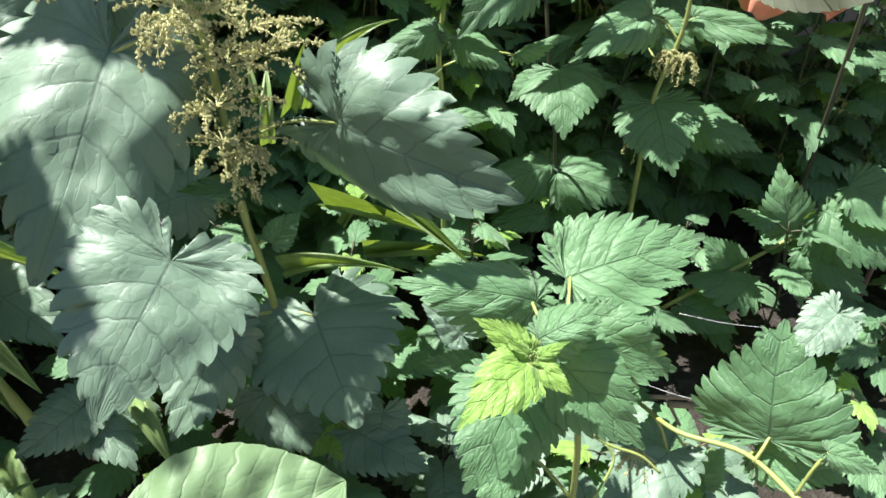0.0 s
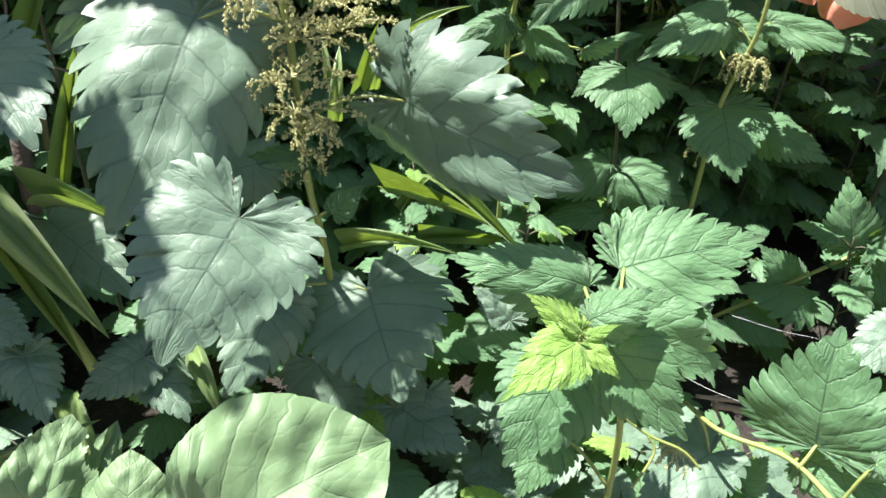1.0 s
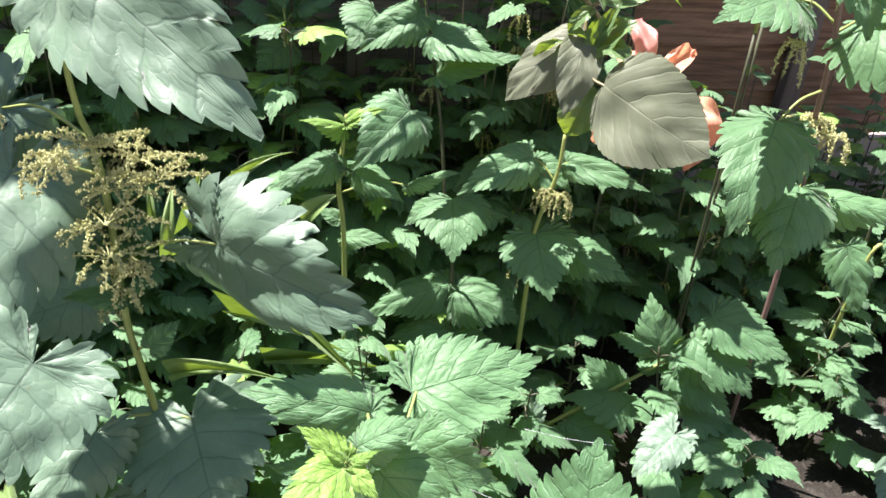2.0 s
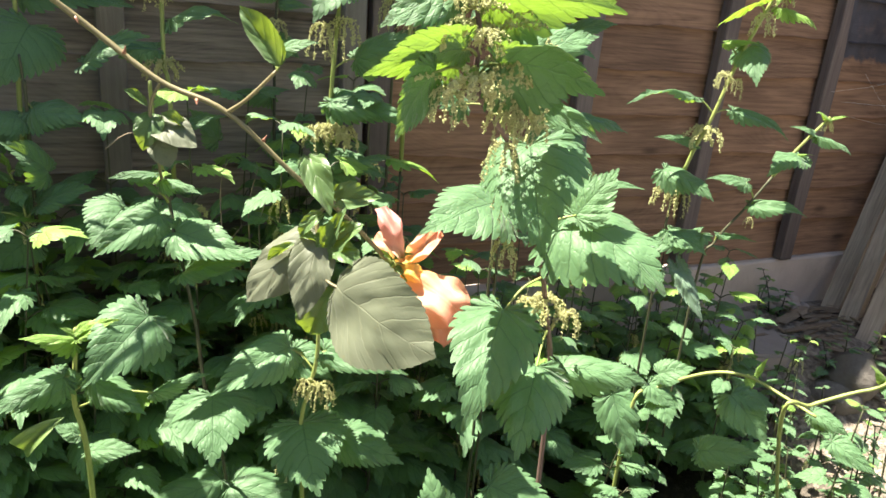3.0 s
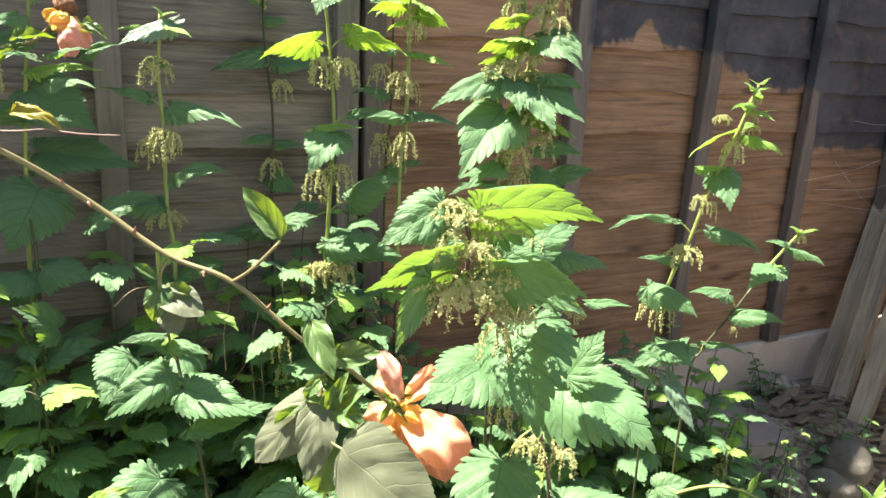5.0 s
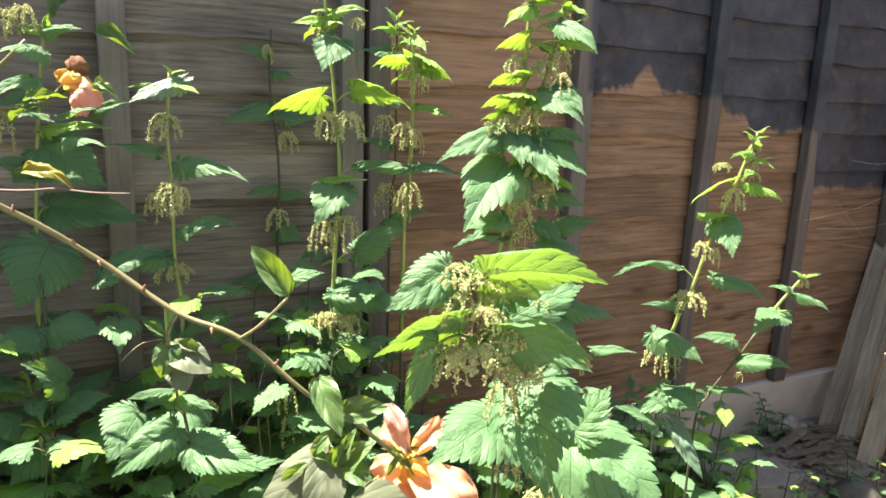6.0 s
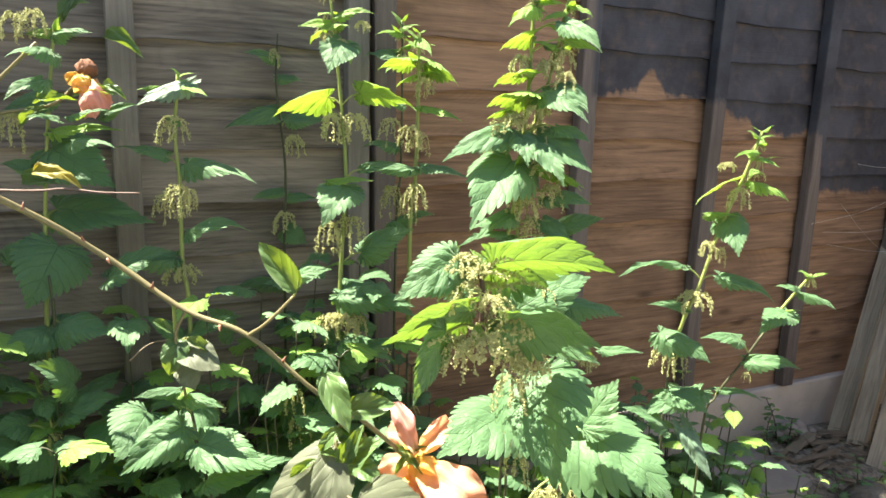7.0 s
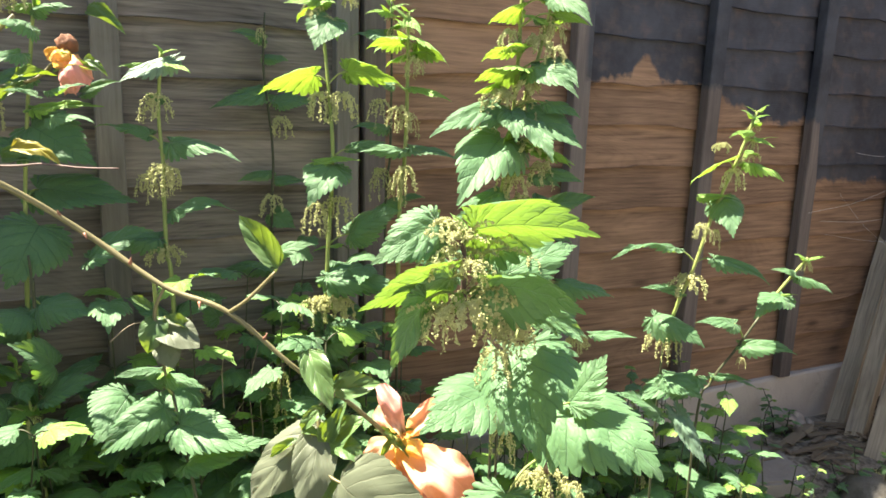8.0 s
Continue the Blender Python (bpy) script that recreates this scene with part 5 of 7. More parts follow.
p = nettle([(0.396, 1.053, -0.020), (0.400, 1.054, 0.731), (0.413, 1.058, 0.841), (0.428, 1.044, 0.915), (0.441, 1.039, 0.980), (0.452, 1.042, 1.019)], "slender nettle stem with tufted young leaves and catkins", 0.0023, 0.0019)
set_leaf(p, "y", (0.448, 1.041, 1.006), (0.468, 1.017, 0.992), 0.4275, (-0.20, -0.28, 0.60), (0.445, 1.040, 0.996))
set_leaf(p, "y", (0.445, 1.041, 0.999), (0.414, 1.042, 0.985), 0.4275, (-0.19, -0.29, 0.60), (0.443, 1.040, 0.988))
set_leaf(p, "y", (0.433, 1.038, 0.957), (0.401, 1.043, 0.962), 0.475, (-0.19, -0.29, 0.62), (0.433, 1.042, 0.944))
set_leaf(p, "n", (0.430, 1.052, 0.961), (0.444, 1.029, 0.947), 0.57, (-0.20, -0.29, 0.62), (0.434, 1.041, 0.947))
set_leaf(p, "n", (0.427, 1.042, 0.908), (0.459, 1.012, 0.889), 0.57, (-0.26, -0.37, 0.54), (0.424, 1.047, 0.896))
set_leaf(p, "n", (0.426, 1.028, 0.836), (0.447, 0.995, 0.818), 0.475, (-0.26, -0.37, 0.57), (0.411, 1.058, 0.824))
set_flowers(p, (0.442, 1.033, 0.954), 0, .8, 294)
set_flowers(p, (0.423, 1.040, 0.940), 1, .8, 1)
set_flowers(p, (0.450, 1.024, 0.982), 1, .6, 68)
set_flowers(p, (0.418, 1.050, 0.868), 0, .9, 135)
tuft(p, (0.452, 1.042, 1.019), 2)
rooted(p)

p = nettle([(0.221, 1.217, -0.020), (0.222, 1.218, 0.501), (0.228, 1.223, 0.651), (0.238, 1.229, 0.788), (0.237, 1.243, 0.880), (0.232, 1.262, 0.993), (0.228, 1.269, 1.044)], "upright nettle with sunlit leaves and drooping catkins")
set_leaf(p, "y", (0.232, 1.262, 0.992), (0.186, 1.266, 0.986), 0.4, (-0.14, -0.48, 0.44), (0.233, 1.260, 0.982))
set_leaf(p, "y", (0.237, 1.261, 1.001), (0.276, 1.226, 1.004), 0.35, (-0.16, -0.47, 0.44), (0.232, 1.261, 0.988))
set_leaf(p, "n", (0.243, 1.252, 0.970), (0.212, 1.219, 0.925), 0.8075, (-0.17, -0.52, 0.41), (0.234, 1.256, 0.960))
set_leaf(p, "y", (0.244, 1.251, 0.965), (0.243, 1.222, 0.938), 0.665, (-0.14, -0.43, 0.51), (0.234, 1.255, 0.954))
set_leaf(p, "y", (0.221, 1.248, 0.897), (0.147, 1.251, 0.870), 0.67, (0.33, 1.26, 2.31), (0.237, 1.244, 0.886))
set_leaf(p, "y", (0.259, 1.237, 0.903), (0.323, 1.190, 0.882), 0.58, (0.48, 1.21, 2.32), (0.237, 1.244, 0.886))
set_leaf(p, "n", (0.238, 1.228, 0.782), (0.193, 1.190, 0.733), 0.8075, (-0.18, -0.57, 0.47), (0.236, 1.228, 0.767))
set_leaf(p, "y", (0.216, 1.234, 0.786), (0.267, 1.199, 0.790), 0.24, (-0.16, -0.47, 0.54), (0.237, 1.229, 0.774))
set_leaf(p, "n", (0.256, 1.218, 0.691), (0.317, 1.183, 0.726), 0.57, (-0.27, -0.69, 0.38), (0.230, 1.224, 0.678))
set_leaf(p, "n", (0.259, 1.227, 0.803), (0.302, 1.197, 0.813), 0.3325, (-0.23, -0.61, 0.39), (0.238, 1.230, 0.792))
set_leaf(p, "n", (0.223, 1.212, 0.638), (0.306, 1.147, 0.627), 0.38, (-0.22, -0.59, 0.51), (0.228, 1.222, 0.628))
set_leaf(p, "n", (0.231, 1.220, 0.642), (0.311, 1.152, 0.612), 0.475, (-0.17, -0.45, 0.63), (0.228, 1.222, 0.628))
set_leaf(p, "n", (0.231, 1.228, 0.570), (0.293, 1.181, 0.544), 0.475, (-0.15, -0.40, 0.69), (0.225, 1.220, 0.561))
set_leaf(p, "n", (0.224, 1.230, 0.562), (0.185, 1.246, 0.602), 0.475, (-0.12, -0.41, 0.68), (0.224, 1.220, 0.553))
set_leaf(p, "n", (0.226, 1.224, 0.539), (0.312, 1.189, 0.572), 0.38, (-0.12, -0.31, 0.76), (0.224, 1.219, 0.531))
set_flowers(p, (0.223, 1.242, 0.873), 0, 1.1, 202)
set_flowers(p, (0.253, 1.228, 0.873), 0, 1.1, 269)
set_flowers(p, (0.216, 1.228, 0.732), 2, .9, 336)
set_flowers(p, (0.242, 1.218, 0.740), 2, 1.0, 43)
set_flowers(p, (0.224, 1.216, 0.606), 1, 1.2, 110)
set_flowers(p, (0.207, 1.224, 0.605), 0, 1, 177)
set_flowers(p, (0.244, 1.206, 0.606), 0, .9, 244)
set_flowers(p, (0.238, 1.255, 0.972), 0, .7, 311)
set_flowers(p, (0.220, 1.260, 0.978), 1, .5, 18)
set_flowers(p, (0.264, 1.241, 0.994), 1, .5, 85)
tuft(p, (0.228, 1.269, 1.044), 3)
rooted(p)

p = nettle([(0.348, 1.271, -0.020), (0.350, 1.271, 0.691), (0.359, 1.275, 0.782), (0.364, 1.280, 0.875), (0.369, 1.291, 0.991)], "nettle with pale green tips close to the fence", 0.0034, 0.0022)
set_leaf(p, "y", (0.368, 1.289, 0.983), (0.375, 1.259, 0.958), 0.475, (-0.14, -0.32, 0.62), (0.368, 1.289, 0.974))
set_leaf(p, "y", (0.367, 1.290, 0.983), (0.346, 1.293, 0.997), 0.475, (-0.14, -0.32, 0.61), (0.368, 1.289, 0.974))
set_leaf(p, "y", (0.360, 1.287, 0.949), (0.305, 1.290, 0.937), 0.64, (0.49, 1.20, 2.38), (0.367, 1.286, 0.939))
set_leaf(p, "y", (0.376, 1.279, 0.951), (0.407, 1.236, 0.916), 0.67, (0.56, 1.17, 2.37), (0.367, 1.286, 0.939))
set_leaf(p, "y", (0.366, 1.281, 0.886), (0.412, 1.234, 0.868), 0.38, (-0.15, -0.32, 0.65), (0.364, 1.280, 0.875))
set_leaf(p, "n", (0.347, 1.292, 0.891), (0.304, 1.304, 0.902), 0.475, (-0.13, -0.33, 0.64), (0.364, 1.281, 0.881))
set_leaf(p, "n", (0.358, 1.268, 0.799), (0.277, 1.296, 0.797), 0.3, (-0.18, -0.46, 0.54), (0.359, 1.275, 0.786))
set_leaf(p, "n", (0.364, 1.266, 0.803), (0.421, 1.224, 0.789), 0.38, (-0.15, -0.31, 0.68), (0.359, 1.275, 0.791))
set_flowers(p, (0.348, 1.274, 0.859), 0, 1, 152)
set_flowers(p, (0.359, 1.267, 0.851), 2, .7, 219)
set_flowers(p, (0.346, 1.266, 0.762), 2, .8, 286)
set_flowers(p, (0.374, 1.275, 0.927), 0, .8, 353)
set_flowers(p, (0.355, 1.264, 0.775), 0, 1, 60)
tuft(p, (0.369, 1.291, 0.991), 4)
rooted(p)

p = nettle([(0.338, 1.301, -0.020), (0.341, 1.303, 0.668), (0.352, 1.313, 0.795), (0.358, 1.326, 0.928), (0.359, 1.331, 1.010)], "thin nettle with a pale tip close to the fence", 0.0024, 0.0013, STEM_SHADE)
set_leaf(p, "y", (0.359, 1.331, 1.006), (0.340, 1.333, 1.025), 0.475, (-0.13, -0.32, 0.61), (0.359, 1.330, 0.994))
set_leaf(p, "y", (0.358, 1.330, 1.002), (0.379, 1.310, 1.005), 0.38, (-0.14, -0.32, 0.61), (0.359, 1.330, 0.990))
set_leaf(p, "n", (0.355, 1.334, 0.961), (0.302, 1.349, 0.959), 0.57, (-0.12, -0.33, 0.62), (0.358, 1.327, 0.949))
set_leaf(p, "y", (0.358, 1.329, 0.993), (0.319, 1.336, 0.990), 0.3325, (-0.13, -0.32, 0.61), (0.359, 1.330, 0.981))
set_leaf(p, "n", (0.354, 1.329, 0.828), (0.301, 1.344, 0.827), 0.475, (-0.12, -0.33, 0.66), (0.353, 1.315, 0.815))
set_leaf(p, "n", (0.336, 1.315, 0.715), (0.394, 1.279, 0.730), 0.475, (-0.14, -0.32, 0.70), (0.344, 1.306, 0.700))
set_flowers(p, (0.332, 1.307, 0.771), 2, .9, 127)
set_flowers(p, (0.338, 1.324, 0.870), 2, .8, 194)
set_flowers(p, (0.358, 1.322, 0.961), 0, .7, 261)
tuft(p, (0.359, 1.331, 1.010), 5)
rooted(p)

p = nettle([(0.039, 1.261, -0.020), (0.038, 1.263, 0.582), (0.033, 1.273, 0.675), (0.035, 1.289, 0.786), (0.033, 1.297, 0.843), (0.039, 1.298, 0.921)], "nettle with a bluish curled leaf near its tip")
set_leaf(p, "d", (0.048, 1.292, 0.909), (-0.011, 1.293, 0.880), 0.494, (-0.04, -0.45, 0.54), (0.037, 1.298, 0.898))
set_leaf(p, "y", (0.042, 1.296, 0.918), (0.029, 1.294, 0.927), 0.475, (-0.04, -0.35, 0.63), (0.038, 1.298, 0.905))
set_leaf(p, "y", (0.041, 1.297, 0.918), (0.057, 1.279, 0.921), 0.38, (-0.04, -0.35, 0.63), (0.038, 1.298, 0.905))
set_leaf(p, "y", (0.045, 1.292, 0.904), (0.069, 1.257, 0.892), 0.38, (-0.04, -0.35, 0.64), (0.037, 1.298, 0.894))
set_leaf(p, "y", (0.019, 1.305, 0.903), (-0.011, 1.308, 0.898), 0.3, (-0.04, -0.50, 0.49), (0.037, 1.298, 0.890))
set_leaf(p, "n", (0.045, 1.289, 0.808), (0.119, 1.222, 0.788), 0.342, (-0.06, -0.39, 0.63), (0.035, 1.290, 0.795))
set_leaf(p, "n", (0.022, 1.302, 0.816), (-0.041, 1.319, 0.826), 0.285, (-0.02, -0.35, 0.67), (0.034, 1.292, 0.806))
set_leaf(p, "n", (0.041, 1.278, 0.720), (0.115, 1.233, 0.725), 0.304, (-0.05, -0.34, 0.70), (0.034, 1.278, 0.708))
set_leaf(p, "n", (0.026, 1.279, 0.687), (-0.057, 1.295, 0.671), 0.399, (-0.02, -0.39, 0.68), (0.033, 1.273, 0.675))
set_leaf(p, "n", (0.040, 1.297, 0.861), (0.014, 1.300, 0.868), 0.38, (-0.03, -0.35, 0.65), (0.033, 1.297, 0.851))
set_leaf(p, "n", (0.036, 1.265, 0.589), (0.099, 1.229, 0.615), 0.475, (-0.06, -0.43, 0.67), (0.038, 1.263, 0.582))
set_leaf(p, "n", (0.032, 1.265, 0.582), (-0.019, 1.286, 0.612), 0.475, (-0.03, -0.43, 0.67), (0.038, 1.263, 0.582))
set_flowers(p, (0.033, 1.295, 0.865), 0, 1, 328)
set_flowers(p, (0.034, 1.283, 0.779), 0, 1.1, 35)
set_flowers(p, (0.045, 1.277, 0.776), 2, .7, 102)
set_flowers(p, (0.033, 1.273, 0.675), 1, 1, 169)
set_flowers(p, (0.015, 1.290, 0.768), 2, .7, 236)
rooted(p)

p = nettle([(-0.133, 1.337, -0.020), (-0.131, 1.335, 0.504), (-0.124, 1.324, 0.694), (-0.117, 1.331, 0.799), (-0.106, 1.336, 0.902), (-0.097, 1.334, 0.973)], "tall nettle with dark shaded leaves at the fence")
set_leaf(p, "n", (-0.108, 1.308, 0.706), (-0.146, 1.278, 0.636), 1.05, (0.05, -0.78, 0.36), (-0.124, 1.324, 0.694))
set_leaf(p, "n", (-0.110, 1.333, 0.825), (-0.041, 1.268, 0.781), 0.75, (0.01, -0.80, 0.26), (-0.115, 1.332, 0.815))
set_leaf(p, "y", (-0.105, 1.323, 0.845), (-0.029, 1.265, 0.850), 0.24, (0.00, -0.50, 0.51), (-0.113, 1.333, 0.835))
set_leaf(p, "n", (-0.098, 1.332, 0.963), (-0.055, 1.300, 0.964), 0.4, (0.01, -0.60, 0.35), (-0.100, 1.335, 0.952))
set_leaf(p, "y", (-0.098, 1.333, 0.966), (-0.090, 1.321, 0.982), 0.5, (0.02, -0.60, 0.34), (-0.100, 1.335, 0.955))
set_leaf(p, "y", (-0.100, 1.333, 0.963), (-0.131, 1.337, 0.960), 0.45, (0.03, -0.60, 0.35), (-0.100, 1.335, 0.952))
set_leaf(p, "n", (-0.106, 1.333, 0.889), (-0.163, 1.344, 0.864), 0.5, (0.04, -0.60, 0.40), (-0.109, 1.334, 0.877))
set_leaf(p, "n", (-0.113, 1.328, 0.792), (-0.167, 1.346, 0.806), 0.5, (0.04, -0.60, 0.44), (-0.118, 1.330, 0.778))
set_leaf(p, "n", (-0.110, 1.351, 0.747), (0.003, 1.282, 0.734), 0.5, (-0.01, -0.59, 0.48), (-0.121, 1.327, 0.736))
set_leaf(p, "n", (-0.129, 1.341, 0.594), (-0.060, 1.306, 0.588), 0.6, (0.02, -0.58, 0.56), (-0.128, 1.331, 0.580))
set_leaf(p, "n", (-0.130, 1.338, 0.580), (-0.188, 1.360, 0.549), 0.6, (0.05, -0.57, 0.57), (-0.129, 1.331, 0.570))
set_leaf(p, "n", (-0.128, 1.320, 0.493), (-0.062, 1.278, 0.499), 0.5, (0.02, -0.65, 0.55), (-0.132, 1.335, 0.477))
set_leaf(p, "n", (-0.132, 1.319, 0.479), (-0.150, 1.323, 0.511), 0.7, (0.05, -0.65, 0.54), (-0.132, 1.335, 0.477))
set_leaf(p, "n", (-0.165, 1.352, 0.676), (-0.131, 1.343, 0.713), 0.8, (0.06, -0.79, 0.34), (-0.125, 1.326, 0.665))
set_flowers(p, (-0.150, 1.338, 0.867), 2, .9, 303)
set_flowers(p, (-0.138, 1.334, 0.983), 0, 1, 10)
set_flowers(p, (-0.117, 1.324, 0.987), 0, .9, 77)
set_flowers(p, (-0.133, 1.304, 0.461), 0, .8, 144)
rooted(p)

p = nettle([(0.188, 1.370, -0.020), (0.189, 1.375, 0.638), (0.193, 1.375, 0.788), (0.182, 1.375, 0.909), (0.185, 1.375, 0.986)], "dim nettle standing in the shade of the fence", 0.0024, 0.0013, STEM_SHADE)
set_leaf(p, "n", (0.185, 1.380, 0.951), (0.137, 1.380, 0.958), 0.4, (-0.12, -0.59, 0.36), (0.184, 1.375, 0.939))
set_leaf(p, "n", (0.183, 1.380, 0.926), (0.220, 1.380, 0.922), 0.5, (-0.15, -0.58, 0.37), (0.182, 1.375, 0.912))
set_leaf(p, "n", (0.188, 1.380, 0.875), (0.107, 1.380, 0.851), 0.35, (-0.12, -0.59, 0.41), (0.187, 1.375, 0.860))
set_leaf(p, "n", (0.198, 1.380, 0.866), (0.258, 1.380, 0.863), 0.5, (-0.16, -0.58, 0.40), (0.187, 1.375, 0.854))
set_leaf(p, "n", (0.192, 1.380, 0.762), (0.142, 1.380, 0.749), 0.4, (-0.13, -0.58, 0.46), (0.192, 1.375, 0.751))
set_leaf(p, "n", (0.195, 1.380, 0.750), (0.243, 1.380, 0.748), 0.4, (-0.15, -0.58, 0.47), (0.192, 1.375, 0.736))
set_leaf(p, "n", (0.190, 1.380, 0.701), (0.226, 1.380, 0.677), 0.8, (-0.17, -0.67, 0.42), (0.190, 1.375, 0.690))
set_leaf(p, "n", (0.186, 1.380, 0.622), (0.112, 1.380, 0.618), 0.35, (-0.12, -0.57, 0.54), (0.189, 1.375, 0.605))
set_leaf(p, "n", (0.186, 1.380, 0.561), (0.233, 1.361, 0.531), 0.8, (-0.17, -0.65, 0.50), (0.189, 1.374, 0.539))
set_flowers(p, (0.202, 1.370, 0.841), 0, .9, 211)
set_flowers(p, (0.178, 1.370, 0.964), 2, .5, 278)
set_flowers(p, (0.190, 1.370, 0.728), 0, .9, 345)
rooted(p)

p = nettle([(0.678, 1.074, -0.020), (0.680, 1.072, 0.493), (0.690, 1.063, 0.582), (0.704, 1.047, 0.651), (0.724, 1.041, 0.724), (0.748, 1.032, 0.792), (0.770, 1.024, 0.863)], "young nettle with pale tip before the brown fence")
set_leaf(p, "y", (0.767, 1.024, 0.855), (0.743, 1.026, 0.865), 0.475, (-0.26, -0.23, 0.65), (0.764, 1.026, 0.845))
set_leaf(p, "y", (0.767, 1.024, 0.855), (0.778, 1.009, 0.859), 0.38, (-0.27, -0.23, 0.66), (0.764, 1.026, 0.845))
set_leaf(p, "y", (0.762, 1.022, 0.836), (0.726, 1.027, 0.828), 0.3325, (-0.26, -0.23, 0.66), (0.758, 1.029, 0.824))
set_leaf(p, "y", (0.766, 1.019, 0.828), (0.782, 0.998, 0.816), 0.38, (-0.27, -0.22, 0.67), (0.757, 1.029, 0.820))
set_leaf(p, "y", (0.742, 1.036, 0.797), (0.675, 1.039, 0.764), 0.67, (0.94, 0.89, 2.19), (0.746, 1.033, 0.785))
set_leaf(p, "y", (0.761, 1.026, 0.795), (0.788, 0.984, 0.772), 0.361, (-0.31, -0.26, 0.63), (0.747, 1.032, 0.789))
set_leaf(p, "n", (0.736, 1.039, 0.744), (0.712, 0.991, 0.698), 0.684, (-0.40, -0.36, 0.53), (0.728, 1.040, 0.734))
set_leaf(p, "y", (0.709, 1.053, 0.747), (0.736, 1.017, 0.748), 0.25, (-0.36, -0.34, 0.56), (0.725, 1.041, 0.728))
set_leaf(p, "n", (0.682, 1.062, 0.673), (0.587, 1.084, 0.661), 0.247, (-0.20, -0.22, 0.76), (0.705, 1.047, 0.655))
set_leaf(p, "n", (0.728, 1.038, 0.661), (0.781, 0.983, 0.630), 0.342, (-0.30, -0.26, 0.68), (0.705, 1.047, 0.655))
set_leaf(p, "n", (0.662, 1.075, 0.574), (0.698, 1.010, 0.544), 0.589, (-0.37, -0.37, 0.61), (0.687, 1.065, 0.560))
set_leaf(p, "n", (0.694, 1.056, 0.612), (0.634, 1.075, 0.618), 0.28, (-0.34, -0.35, 0.62), (0.693, 1.059, 0.599))
set_leaf(p, "n", (0.677, 1.062, 0.489), (0.704, 1.010, 0.465), 0.665, (-0.30, -0.29, 0.71), (0.680, 1.072, 0.468))
set_leaf(p, "n", (0.725, 1.049, 0.486), (0.625, 1.068, 0.453), 0.475, (-0.29, -0.30, 0.71), (0.680, 1.072, 0.468))
set_leaf(p, "n", (0.581, 1.109, 0.547), (0.640, 1.080, 0.544), 0.3325, (-0.22, -0.25, 0.76))
set_leaf(p, "n", (0.663, 1.047, 0.436), (0.606, 1.081, 0.467), 0.475, (-0.28, -0.31, 0.72), (0.680, 1.073, 0.416))
set_flowers(p, (0.737, 1.025, 0.785), 0, .8, 52)
set_flowers(p, (0.726, 1.037, 0.820), 1, .5, 119)
set_flowers(p, (0.700, 1.039, 0.710), 0, .7, 186)
set_flowers(p, (0.719, 1.028, 0.703), 2, .5, 253)
set_flowers(p, (0.695, 1.049, 0.635), 1, 1.1, 320)
set_flowers(p, (0.670, 1.068, 0.557), 0, 1.1, 27)
set_flowers(p, (0.684, 1.059, 0.549), 2, .8, 94)
tuft(p, (0.770, 1.024, 0.863), 6)
rooted(p)

p = nettle([(0.738, 1.058, -0.020), (0.743, 1.057, 0.400), (0.761, 1.051, 0.471), (0.792, 1.036, 0.526), (0.838, 1.018, 0.604), (0.874, 1.000, 0.660)], "young nettle leaning sideways before the brown fence")
set_leaf(p, "y", (0.874, 1.000, 0.656), (0.847, 1.003, 0.666), 0.475, (-0.28, -0.21, 0.71), (0.867, 1.004, 0.649))
set_leaf(p, "y", (0.874, 1.000, 0.656), (0.888, 0.983, 0.663), 0.3, (-0.40, -0.29, 0.59), (0.867, 1.004, 0.649))
set_leaf(p, "n", (0.848, 1.013, 0.603), (0.785, 1.008, 0.576), 0.684, (-0.42, -0.33, 0.58), (0.836, 1.019, 0.600))
set_leaf(p, "n", (0.796, 1.034, 0.527), (0.852, 0.983, 0.522), 0.456, (-0.34, -0.27, 0.68), (0.789, 1.037, 0.520))
set_leaf(p, "n", (0.860, 1.002, 0.633), (0.884, 0.962, 0.614), 0.361, (-0.28, -0.20, 0.72), (0.853, 1.011, 0.627))
set_leaf(p, "n", (0.856, 1.004, 0.636), (0.815, 1.014, 0.643), 0.38, (-0.27, -0.21, 0.72), (0.853, 1.011, 0.627))
set_leaf(p, "n", (0.790, 1.043, 0.559), (0.729, 1.062, 0.560), 0.475, (-0.25, -0.23, 0.75), (0.799, 1.033, 0.537))
set_leaf(p, "y", (0.837, 1.018, 0.602), (0.858, 0.997, 0.607), 0.2, (-0.39, -0.30, 0.61), (0.831, 1.020, 0.592))
set_leaf(p, "n", (0.763, 1.052, 0.480), (0.808, 1.018, 0.476), 0.285, (-0.25, -0.21, 0.77), (0.760, 1.052, 0.468))
set_flowers(p, (0.787, 1.024, 0.513), 2, .3, 161)
set_flowers(p, (0.874, 0.999, 0.652), 0, .4, 228)
rooted(p)

p = nettle([(-0.097, 1.255, -0.020), (-0.120, 1.255, 0.388), (-0.124, 1.255, 0.450), (-0.131, 1.255, 0.514), (-0.141, 1.255, 0.549)], "small shaded nettle with a lit young crown", 0.0022, 0.0013, STEM)
set_leaf(p, "n", (-0.139, 1.255, 0.537), (-0.171, 1.232, 0.551), 0.5, (0.05, -0.40, 0.75), (-0.139, 1.255, 0.540))
set_leaf(p, "n", (-0.133, 1.255, 0.547), (-0.114, 1.232, 0.571), 0.45, (-0.10, -0.50, 0.60), (-0.139, 1.255, 0.545))
set_leaf(p, "n", (-0.135, 1.255, 0.529), (-0.128, 1.232, 0.508), 0.85, (-0.10, -0.70, 0.50), (-0.137, 1.255, 0.537))
